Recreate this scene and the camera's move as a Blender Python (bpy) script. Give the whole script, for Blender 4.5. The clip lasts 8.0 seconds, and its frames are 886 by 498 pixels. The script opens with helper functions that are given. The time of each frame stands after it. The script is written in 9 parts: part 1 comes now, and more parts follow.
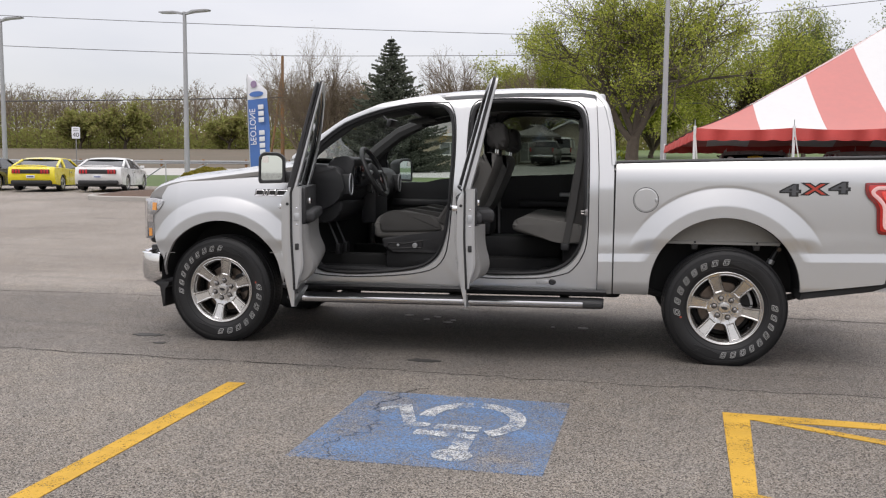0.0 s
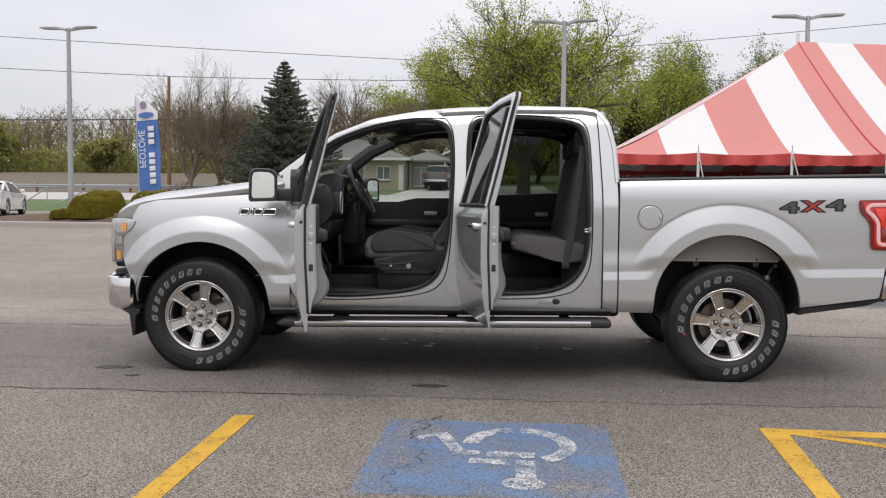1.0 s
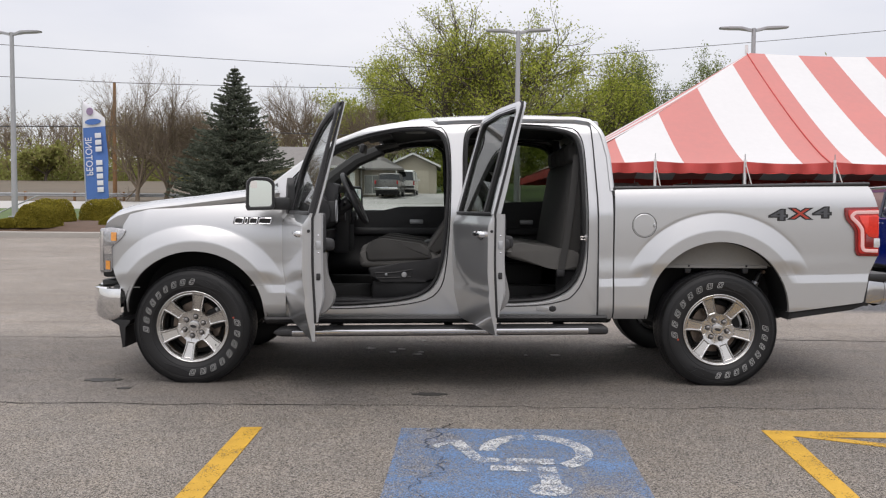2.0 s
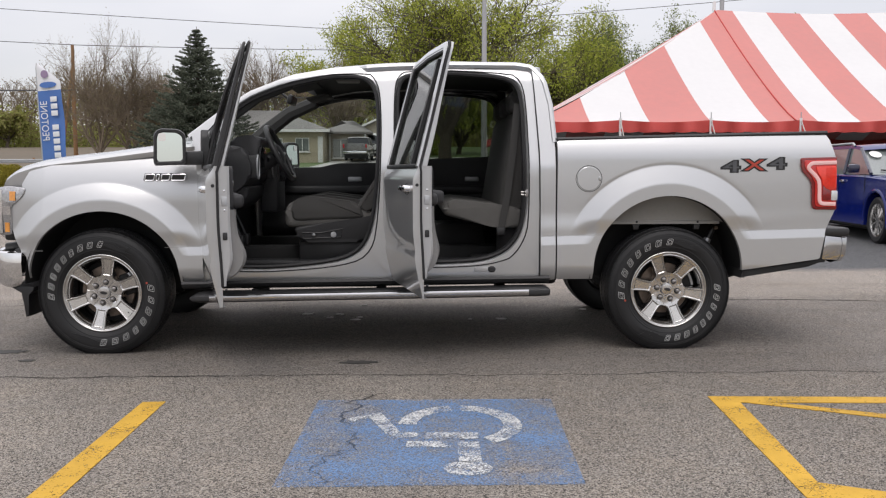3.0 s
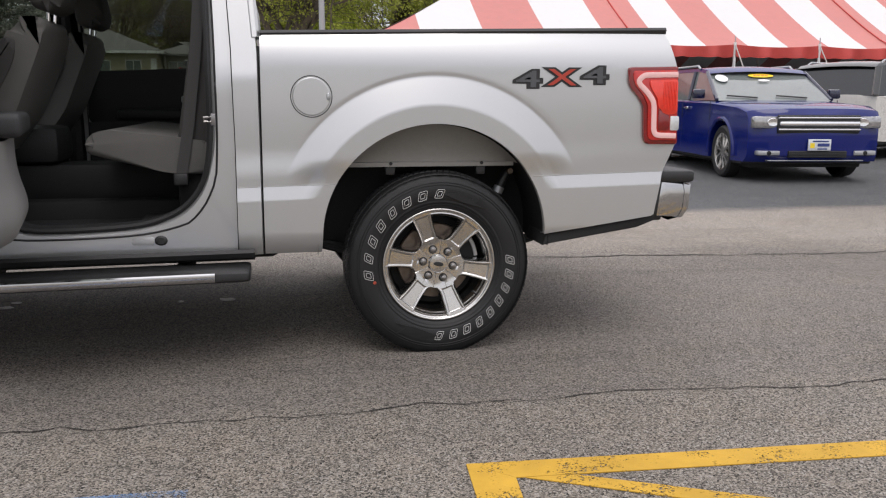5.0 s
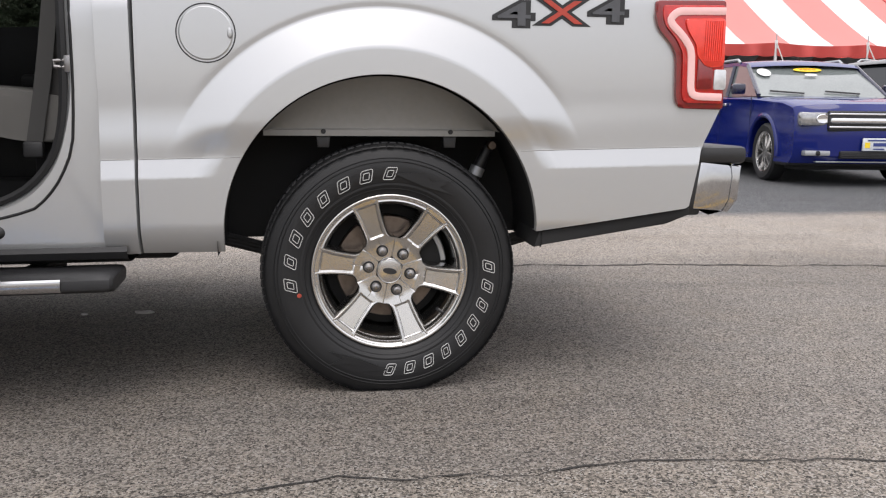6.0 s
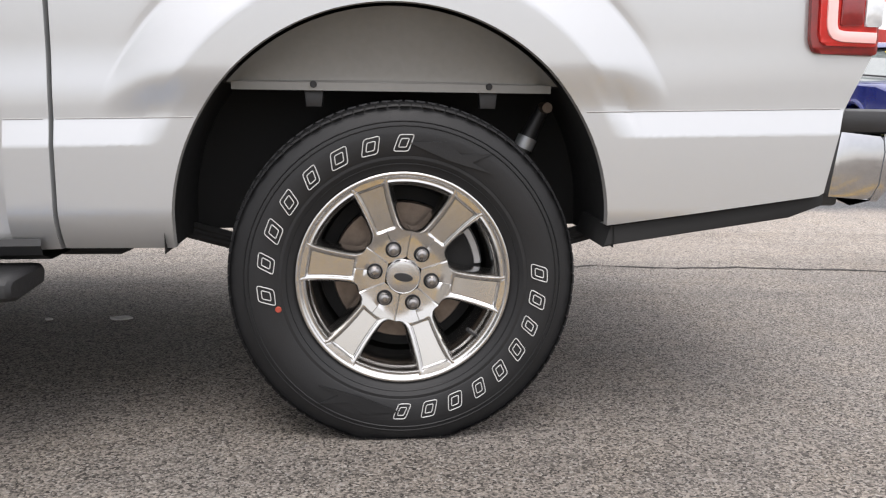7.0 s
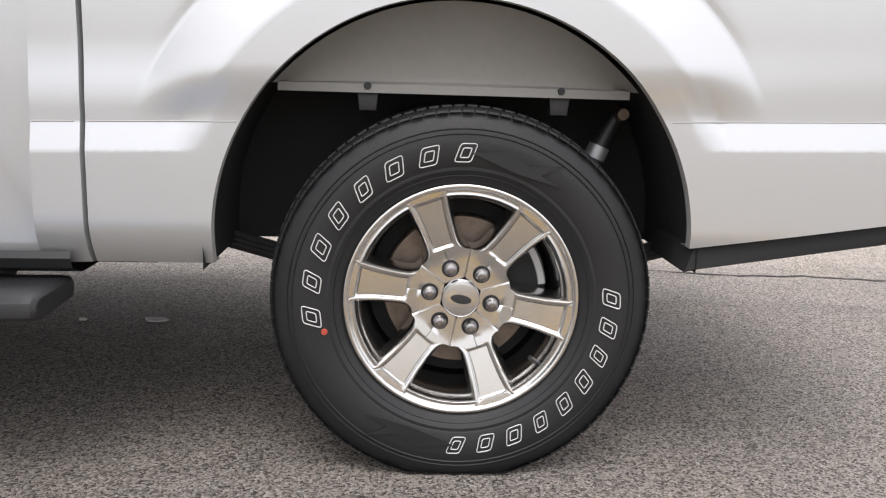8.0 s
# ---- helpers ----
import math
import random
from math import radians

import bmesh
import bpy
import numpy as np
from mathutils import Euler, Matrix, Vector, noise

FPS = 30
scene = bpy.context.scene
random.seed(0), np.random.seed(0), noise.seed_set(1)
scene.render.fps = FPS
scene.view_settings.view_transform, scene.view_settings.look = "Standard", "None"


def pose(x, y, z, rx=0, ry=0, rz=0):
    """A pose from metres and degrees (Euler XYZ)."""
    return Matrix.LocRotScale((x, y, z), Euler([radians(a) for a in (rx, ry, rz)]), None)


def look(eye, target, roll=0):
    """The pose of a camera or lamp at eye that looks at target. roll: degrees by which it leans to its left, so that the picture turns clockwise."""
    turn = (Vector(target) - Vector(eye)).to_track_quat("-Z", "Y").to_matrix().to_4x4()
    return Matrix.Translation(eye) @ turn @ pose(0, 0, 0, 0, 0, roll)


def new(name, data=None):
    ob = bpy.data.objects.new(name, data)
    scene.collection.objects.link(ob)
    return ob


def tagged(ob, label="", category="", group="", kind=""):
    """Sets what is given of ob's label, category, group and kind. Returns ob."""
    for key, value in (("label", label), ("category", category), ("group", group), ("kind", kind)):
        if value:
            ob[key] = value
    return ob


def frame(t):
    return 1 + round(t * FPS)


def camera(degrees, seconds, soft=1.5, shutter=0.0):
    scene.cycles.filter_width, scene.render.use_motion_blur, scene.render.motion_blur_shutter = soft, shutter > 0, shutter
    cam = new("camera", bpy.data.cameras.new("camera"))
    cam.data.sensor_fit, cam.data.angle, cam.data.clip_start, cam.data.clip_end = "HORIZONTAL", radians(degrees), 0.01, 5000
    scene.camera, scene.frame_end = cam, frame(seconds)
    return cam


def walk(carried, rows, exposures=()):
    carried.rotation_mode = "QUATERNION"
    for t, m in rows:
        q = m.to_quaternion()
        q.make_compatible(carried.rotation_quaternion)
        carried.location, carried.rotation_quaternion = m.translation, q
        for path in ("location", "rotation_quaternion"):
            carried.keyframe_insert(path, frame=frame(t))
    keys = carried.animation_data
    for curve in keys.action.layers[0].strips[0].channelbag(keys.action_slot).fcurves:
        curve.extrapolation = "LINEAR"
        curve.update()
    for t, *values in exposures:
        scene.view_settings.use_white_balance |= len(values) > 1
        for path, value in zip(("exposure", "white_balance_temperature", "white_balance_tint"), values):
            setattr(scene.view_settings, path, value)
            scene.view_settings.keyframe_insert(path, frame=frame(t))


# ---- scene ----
cam = camera(55.2, 8.0, soft=1.2)
PATH = [
    (0, (-0.778, -5.887, 1.29), (-1.166, -3.933, 1.113), 0.5),
    (0.5, (-1.245, -5.816, 1.26), (-1.478, -3.836, 1.097), 0.4),
    (1, (-1.613, -5.791, 1.233), (-1.731, -3.798, 1.117), 0.5),
    (1.2, (-1.735, -5.824, 1.238), (-1.812, -3.828, 1.142), 0.4),
    (2.3, (-1.967, -5.8, 1.231), (-1.957, -3.803, 1.132), 0.4),
    (2.5, (-1.923, -5.743, 1.215), (-1.913, -3.746, 1.106), 0.4),
    (3, (-1.676, -5.405, 1.166), (-1.609, -3.414, 0.986), -0.1),
    (3.5, (-1.492, -5.0, 1.135), (-1.294, -3.028, 0.872), 0.2),
    (4, (-1.19, -4.519, 1.1), (-0.812, -2.581, 0.783), -0.1),
    (4.5, (-0.946, -4.049, 1.103), (-0.561, -2.114, 0.776), -0.0),
    (5, (-0.708, -3.534, 1.111), (-0.324, -1.602, 0.765), 0.2),
    (5.2, (-0.599, -3.344, 1.076), (-0.216, -1.413, 0.724), 0.2),
    (6.3, (-0.182, -2.332, 0.896), (0.08, -0.376, 0.574), 0.6),
    (6.5, (-0.138, -2.182, 0.897), (0.086, -0.223, 0.562), 0.5),
    (7, (-0.096, -1.864, 0.804), (0.087, 0.098, 0.461), 0.8),
    (7.5, (-0.097, -1.71, 0.738), (0.085, 0.252, 0.398), 0.8),
    (8, (-0.138, -1.669, 0.847), (-0.038, 0.292, 0.465), 1.7),
]
walk(cam, [(t, look(eye, target, roll)) for t, eye, target, roll in PATH],
     [(0, 0.02, 6700, 14), (1, -0.03, 6700, 14), (2.5, -0.03, 6700, 14), (3.5, 0.02, 6700, 14), (4, 0.09, 6700, 14), (4.5, 0.04, 6700, 14),
      (5, 0.02, 6700, 14), (6.5, 0.56, 6700, 13), (7.5, 0.74, 6700, 13), (8, 0.80, 6700, 13)])

# ---- light ----
world = bpy.data.worlds.new("overcast_sky")
scene.world = world
world.use_nodes = True


def overcast():
    nt = world.node_tree
    nt.nodes.clear()
    N, L = nt.nodes.new, nt.links.new
    out, bg = N("ShaderNodeOutputWorld"), N("ShaderNodeBackground")
    sky = N("ShaderNodeTexSky")
    sky.sky_type, sky.sun_disc = "NISHITA", False
    sky.sun_elevation, sky.sun_rotation = radians(52), radians(184)
    co, sep = N("ShaderNodeTexCoord"), N("ShaderNodeSeparateXYZ")
    L(co.outputs["Generated"], sep.inputs[0])
    up = N("ShaderNodeMapRange")
    up.inputs["From Min"].default_value, up.inputs["From Max"].default_value = 0.0, 1.0
    up.inputs["To Min"].default_value, up.inputs["To Max"].default_value = 0.60, SKY_TOP
    L(sep.outputs["Z"], up.inputs["Value"])
    no = N("ShaderNodeTexNoise")
    no.inputs["Scale"].default_value, no.inputs["Detail"].default_value = 2.2, 5
    mp = N("ShaderNodeMapping")
    mp.inputs["Scale"].default_value = (1, 1, 3.5)
    L(co.outputs["Generated"], mp.inputs[0])
    L(mp.outputs[0], no.inputs["Vector"])
    cr = N("ShaderNodeValToRGB")
    cr.color_ramp.elements[0].position, cr.color_ramp.elements[1].position = 0.3, 0.7
    cr.color_ramp.elements[0].color = (0.80, 0.82, 0.87, 1)
    cr.color_ramp.elements[1].color = (1.0, 1.0, 1.01, 1)
    L(no.outputs["Fac"], cr.inputs[0])
    mul = N("ShaderNodeMixRGB")
    mul.blend_type, mul.inputs[0].default_value = "MULTIPLY", 1.0
    L(cr.outputs[0], mul.inputs[1])
    L(up.outputs[0], mul.inputs[2])
    mix = N("ShaderNodeMixRGB")
    mix.inputs[0].default_value = 0.97
    L(sky.outputs[0], mix.inputs[1])
    L(mul.outputs[0], mix.inputs[2])
    L(mix.outputs[0], bg.inputs[0])
    bg.inputs[1].default_value = 0.95
    L(bg.outputs[0], out.inputs[0])


SKY_TOP = 2.1
overcast()
sun = bpy.data.lights.new("sun", "SUN")
sun.energy, sun.angle, sun.color = 0.7, radians(30), (1.0, 0.97, 0.93)
sun_ob = new("sun", sun)
sun_ob.matrix_world = look((-3, -36, 60), (0, 0, 0))


# ---- materials ----
def material(name, color, rough=0.6, metal=0.0, var=0.12, scale=6.0, fine=60.0, bump=0.0, bump_scale=80.0, coat=0.0, rough_var=0.08,
             spec=0.5, tint=None, each=0.0, flakes=0.0):
    m = bpy.data.materials.new(name)
    m.use_nodes = True
    nt = m.node_tree
    N, L = nt.nodes.new, nt.links.new
    b = nt.nodes["Principled BSDF"]
    co = N("ShaderNodeTexCoord")
    n1, n2 = N("ShaderNodeTexNoise"), N("ShaderNodeTexNoise")
    n1.inputs["Scale"].default_value, n1.inputs["Detail"].default_value = scale, 4
    n2.inputs["Scale"].default_value, n2.inputs["Detail"].default_value = fine, 3
    L(co.outputs["Object"], n1.inputs["Vector"])
    L(co.outputs["Object"], n2.inputs["Vector"])
    add = N("ShaderNodeMath")
    add.operation = "ADD"
    L(n1.outputs["Fac"], add.inputs[0])
    L(n2.outputs["Fac"], add.inputs[1])
    ramp = N("ShaderNodeMapRange")
    ramp.inputs["From Min"].default_value, ramp.inputs["From Max"].default_value = 0.6, 1.4
    L(add.outputs[0], ramp.inputs["Value"])
    mix = N("ShaderNodeMixRGB")
    dark = tint or [c * (1 - var) for c in color]
    mix.inputs[1].default_value = (*dark, 1)
    mix.inputs[2].default_value = (*[min(1, c * (1 + var)) for c in color], 1)
    L(ramp.outputs[0], mix.inputs[0])
    last = mix.outputs[0]
    if each:
        oi, mr, mu = N("ShaderNodeObjectInfo"), N("ShaderNodeMapRange"), N("ShaderNodeMixRGB")
        mr.inputs["To Min"].default_value, mr.inputs["To Max"].default_value = 1 - each, 1 + each
        L(oi.outputs["Random"], mr.inputs["Value"])
        mu.blend_type, mu.inputs[0].default_value = "MULTIPLY", 1.0
        L(last, mu.inputs[1])
        L(mr.outputs[0], mu.inputs[2])
        last = mu.outputs[0]
    L(last, b.inputs["Base Color"])
    rr = N("ShaderNodeMapRange")
    rr.inputs["From Min"].default_value, rr.inputs["From Max"].default_value = 0.6, 1.4
    rr.inputs["To Min"].default_value, rr.inputs["To Max"].default_value = max(0.0, rough - rough_var), min(1, rough + rough_var)
    L(add.outputs[0], rr.inputs["Value"])
    L(rr.outputs[0], b.inputs["Roughness"])
    b.inputs["Metallic"].default_value = metal
    b.inputs["Specular IOR Level"].default_value = spec
    b.inputs["Coat Weight"].default_value = coat
    b.inputs["Coat Roughness"].default_value = 0.03
    if bump:
        n3, bp = N("ShaderNodeTexNoise"), N("ShaderNodeBump")
        n3.inputs["Scale"].default_value, n3.inputs["Detail"].default_value = bump_scale, 3
        L(co.outputs["Object"], n3.inputs["Vector"])
        bp.inputs["Strength"].default_value, bp.inputs["Distance"].default_value = bump, 0.004
        L(n3.outputs["Fac"], bp.inputs["Height"])
        L(bp.outputs[0], b.inputs["Normal"])
    return m


def glass(name, color, see=0.9, rough=0.02):
    """A thin pane: clear or tinted, with a mirror-like skin."""
    m = bpy.data.materials.new(name)
    m.use_nodes = True
    nt = m.node_tree
    N, L = nt.nodes.new, nt.links.new
    nt.nodes.remove(nt.nodes["Principled BSDF"])
    tr, gl, mx, fr = N("ShaderNodeBsdfTransparent"), N("ShaderNodeBsdfGlossy"), N("ShaderNodeMixShader"), N("ShaderNodeLayerWeight")
    tr.inputs[0].default_value = (*[c * see for c in color], 1)
    gl.inputs["Roughness"].default_value = rough
    fr.inputs["Blend"].default_value = 0.5
    pw, ma = N("ShaderNodeMath"), N("ShaderNodeMath")
    pw.operation, ma.operation = "POWER", "MULTIPLY_ADD"
    pw.inputs[1].default_value = 5.0
    ma.inputs[1].default_value, ma.inputs[2].default_value = 0.92, 0.045
    L(fr.outputs["Facing"], pw.inputs[0])
    L(pw.outputs[0], ma.inputs[0])
    L(ma.outputs[0], mx.inputs[0])
    L(tr.outputs[0], mx.inputs[1])
    L(gl.outputs[0], mx.inputs[2])
    L(mx.outputs[0], nt.nodes["Material Output"].inputs[0])
    return m


SILVER = material("silver_metallic_paint", (0.51, 0.518, 0.522), 0.30, 0.63, var=0.008, scale=2, fine=60, coat=1.0, rough_var=0.012)
SILVER_IN = material("silver_door_shell_paint", (0.47, 0.475, 0.48), 0.34, 0.45, var=0.03, scale=3, fine=300, coat=0.4)
CHROME = material("chrome", (0.82, 0.82, 0.83), 0.07, 1.0, var=0.02, rough_var=0.03)
BUMPER = material("dull_chrome", (0.50, 0.50, 0.51), 0.12, 1.0, var=0.05, rough_var=0.04)
RIM = material("polished_aluminium_rim", (0.58, 0.57, 0.555), 0.22, 1.0, var=0.05, scale=12, fine=90, rough_var=0.05)
RIM_FLAT = material("bright_spoke_panel", (0.60, 0.585, 0.56), 0.25, 1.0, var=0.04, scale=9, rough_var=0.03)
CAP = material("bright_wheel_cap", (0.62, 0.62, 0.62), 0.2, 1.0, var=0.03, rough_var=0.03)
DOT = material("faded_red_paint_dot", (0.38, 0.06, 0.035), 0.7, var=0.2, scale=60)
NUT = material("grey_steel_nut", (0.30, 0.29, 0.285), 0.3, 1.0, var=0.1, scale=40)
# dusty arch lips; the same grey paints the shade along the body crease
LIP = material("dusty_lip_and_crease_shade", (0.33, 0.325, 0.315), 0.55, 0.15, var=0.12, scale=6, fine=60)
BLACK = material("black_plastic", (0.018, 0.018, 0.019), 0.45, var=0.2, scale=9, bump=0.15, bump_scale=400)
BLACK_ROUGH = material("dusty_black_underbody", (0.012, 0.012, 0.012), 0.8, var=0.4, scale=5, fine=40)
SEAL = material("rubber_seal", (0.012, 0.012, 0.013), 0.6, var=0.2)
TYRE = material("tyre_rubber", (0.0135, 0.0137, 0.0145), 0.52, var=0.22, scale=9, fine=120, bump=0.12, bump_scale=300, spec=0.38)
LETTER = material("raised_white_tyre_lettering", (0.56, 0.56, 0.55), 0.6, var=0.15)
DASH = material("charcoal_dash_plastic", (0.022, 0.022, 0.0235), 0.55, var=0.2, bump=0.2, bump_scale=500)
CARPET = material("black_carpet", (0.012, 0.012, 0.013), 0.95, var=0.3, fine=300, bump=0.4, bump_scale=500)
FABRIC = material("grey_seat_cloth", (0.13, 0.126, 0.118), 0.9, var=0.15, scale=8, fine=400, bump=0.4, bump_scale=600)
FABRIC_DARK = material("dark_seat_cloth", (0.060, 0.058, 0.055), 0.9, var=0.15, scale=8, fine=400, bump=0.4, bump_scale=600)
TRIM = material("light_grey_door_trim", (0.20, 0.196, 0.19), 0.6, var=0.06, bump=0.15, bump_scale=300)
HEADLINER = material("dark_headliner", (0.045, 0.045, 0.044), 0.9, var=0.06)
RED = material("red_lens", (0.50, 0.020, 0.016), 0.1, var=0.15, scale=30, coat=0.6)
RED_DEEP = material("deep_red_lens", (0.20, 0.008, 0.008), 0.12, var=0.15, scale=30, coat=0.6)
RED_BRIGHT = material("bright_red_lens", (0.78, 0.045, 0.025), 0.12, var=0.12, scale=40, coat=0.6)
RED_LIGHT = material("pale_red_light_guide", (0.86, 0.52, 0.50), 0.2, var=0.05, coat=0.5)
CLEARLENS = material("clear_lens", (0.62, 0.63, 0.64), 0.1, 0.3, var=0.2, scale=20, coat=0.5)
HEAD_LENS = material("dark_clear_head_lamp", (0.40, 0.40, 0.405), 0.1, 0.7, var=0.4, scale=25, coat=0.8)
AMBER = material("amber_reflector", (0.75, 0.30, 0.05), 0.2, var=0.15, scale=30, coat=0.5)
GLASS = glass("clear_window_glass", (0.93, 0.97, 0.95))
TINT = glass("tinted_privacy_glass", (0.47, 0.51, 0.47))
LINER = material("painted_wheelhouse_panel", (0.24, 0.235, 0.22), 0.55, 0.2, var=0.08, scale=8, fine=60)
STEEL = material("galvanised_steel", (0.42, 0.43, 0.44), 0.45, 0.6, var=0.1)
RUST = material("dull_brake_disc", (0.20, 0.16, 0.13), 0.5, 0.8, var=0.3, scale=14)


# ---- mesh tools ----
def part(name, bm, mat, parent=None, label="", angle=35, smooth=True):
    bmesh.ops.recalc_face_normals(bm, faces=bm.faces)
    me = bpy.data.meshes.new(name)
    bm.to_mesh(me)
    bm.free()
    for x in (mat if isinstance(mat, (list, tuple)) else [mat]):
        me.materials.append(x)
    if smooth:
        me.polygons.foreach_set("use_smooth", [True] * len(me.polygons))
        me.set_sharp_from_angle(angle=radians(angle))
    ob = new(name, me)
    ob.parent = parent
    if label:
        ob["label"] = label
    return ob


def empty(name, x, y, z, label, category, group="", rz=0.0):
    ob = new(name)
    ob.empty_display_size = 0.2
    ob.matrix_basis = pose(x, y, z, 0, 0, rz)
    return tagged(ob, label, category, group)


def box(bm, x0, x1, y0, y1, z0, z1, bevel=0.0, seg=2, m=None, taper=1.0):
    """A block with rounded edges; taper narrows its top."""
    cx, cy = (x0 + x1) / 2, (y0 + y1) / 2
    vs = []
    for z, k in ((z0, 1.0), (z1, taper)):
        for x, y in ((x0, y0), (x1, y0), (x1, y1), (x0, y1)):
            vs.append(bm.verts.new((cx + (x - cx) * k, cy + (y - cy) * k, z)))
    fs = [bm.faces.new([vs[i] for i in q]) for q in ((3, 2, 1, 0), (4, 5, 6, 7), (0, 1, 5, 4), (1, 2, 6, 5), (2, 3, 7, 6), (3, 0, 4, 7))]
    made = vs
    if bevel:
        es = list({e for f in fs for e in f.edges})
        r = bmesh.ops.bevel(bm, geom=es, offset=bevel, segments=seg, profile=0.5, affect="EDGES")
        made = list({v for f in r["faces"] for v in f.verts} | {v for v in vs if v.is_valid})
    if m is not None:
        bmesh.ops.transform(bm, matrix=m, verts=[v for v in made if v.is_valid])
    return bm


def grid(bm, rows, close_u=False, close_v=False, mat=0):
    """Quads between rows of points (all rows alike long)."""
    vs = [[bm.verts.new(p) for p in r] for r in rows]
    nr, nc = len(vs), len(vs[0])
    for i in range(nr if close_v else nr - 1):
        for j in range(nc if close_u else nc - 1):
            a, b, c, d = vs[i][j], vs[i][(j + 1) % nc], vs[(i + 1) % nr][(j + 1) % nc], vs[(i + 1) % nr][j]
            f = bm.faces.new((a, b, c, d))
            f.material_index = mat
    return vs


def resample(pts, n, closed=False):
    """n points at even steps along a polyline."""
    p = np.array(list(pts) + ([pts[0]] if closed else []), float)
    s = np.r_[0, np.cumsum(np.linalg.norm(np.diff(p, axis=0), axis=1))]
    at = np.linspace(0, s[-1], n + 1)[:-1] if closed else np.linspace(0, s[-1], n)
    return np.stack([np.interp(at, s, p[:, k]) for k in range(p.shape[1])], 1)


def rounded(pts, r=0.03, n=5, closed=True):
    """The corners of a polygon rounded with radius about r (a number or one a corner)."""
    out = []
    N = len(pts)
    for i, p in enumerate(pts):
        q = np.array(p, float)
        rr = r[i] if isinstance(r, (list, tuple)) else r
        if not closed and i in (0, N - 1) or rr <= 0:
            out.append(tuple(q))
            continue
        a, b = np.array(pts[i - 1], float), np.array(pts[(i + 1) % N], float)
        la, lb = np.linalg.norm(a - q), np.linalg.norm(b - q)
        k = min(rr, 0.45 * la, 0.45 * lb)
        s, e = q + (a - q) / la * k, q + (b - q) / lb * k
        for t in np.linspace(0, 1, n):
            out.append(tuple((1 - t) ** 2 * s + 2 * t * (1 - t) * q + t * t * e))
    return out


def plate(bm, pts, y0, y1, bevel=0.0, seg=2):
    """A slab with the outline pts (x, z), from y0 to y1."""
    n = len(pts)
    a = [bm.verts.new((p[0], y0, p[1])) for p in pts]
    b = [bm.verts.new((p[0], y1, p[1])) for p in pts]
    f1, f2 = bm.faces.new(a), bm.faces.new(b[::-1])
    for i in range(n):
        bm.faces.new((a[i], b[i], b[(i + 1) % n], a[(i + 1) % n]))
    if bevel:
        bmesh.ops.bevel(bm, geom=list(f1.edges) + list(f2.edges), offset=bevel, segments=seg, profile=0.5, affect="EDGES")
    return bm


def tube(bm, pts, r, n=8, closed=False, caps=True):
    """A round bar along pts; r is one radius or one a point."""
    P = [Vector(p) for p in pts]
    N = len(P)
    rows = []
    side = None
    for i in range(N):
        d = (P[(i + 1) % N] - P[i - 1]) if closed else (P[min(i + 1, N - 1)] - P[max(i - 1, 0)])
        d.normalize()
        if side is None:
            side = d.cross(Vector((0, 0, 1)) if abs(d.z) < 0.9 else Vector((1, 0, 0)))
        side = (side - d * side.dot(d)).normalized()
        o = d.cross(side)
        rr = r[i] if isinstance(r, (list, tuple, np.ndarray)) else r
        rows.append([P[i] + side * (rr * math.cos(2 * math.pi * k / n)) + o * (rr * math.sin(2 * math.pi * k / n)) for k in range(n)])
    vs = grid(bm, rows, close_u=True, close_v=closed)
    if caps and not closed:
        bm.faces.new(vs[0])
        bm.faces.new(vs[-1][::-1])
    return bm


def lathe(bm, profile, n=48, m=None, closed=False):
    """Turns a profile of (radius, y) round the y axis."""
    rows = []
    for k in range(n):
        a = 2 * math.pi * k / n
        rows.append([Vector((r * math.cos(a), y, r * math.sin(a))) for r, y in profile])
    if m is not None:
        rows = [[m @ p for p in r] for r in rows]
    grid(bm, rows, close_v=True, close_u=closed)
    return bm


def lettering(name, text, mat, parent, m, size, depth=0.002, stretch=1.0, label="", fat=0.0):
    """Raised characters in the built-in font, as one mesh."""
    cu = bpy.data.curves.new(name, "FONT")
    cu.body, cu.size, cu.extrude, cu.align_x, cu.align_y = text, size, depth, "CENTER", "CENTER"
    cu.offset = fat
    tmp = bpy.data.objects.new(name, cu)
    scene.collection.objects.link(tmp)
    bpy.context.view_layer.update()
    me = bpy.data.meshes.new_from_object(tmp.evaluated_get(bpy.context.evaluated_depsgraph_get()))
    bpy.data.objects.remove(tmp)
    me.transform(m @ Matrix.Diagonal((stretch, 1, 1, 1)))
    me.materials.clear()
    me.materials.append(mat)
    ob = new(name, me)
    ob.parent = parent
    if label:
        ob["label"] = label
    return ob


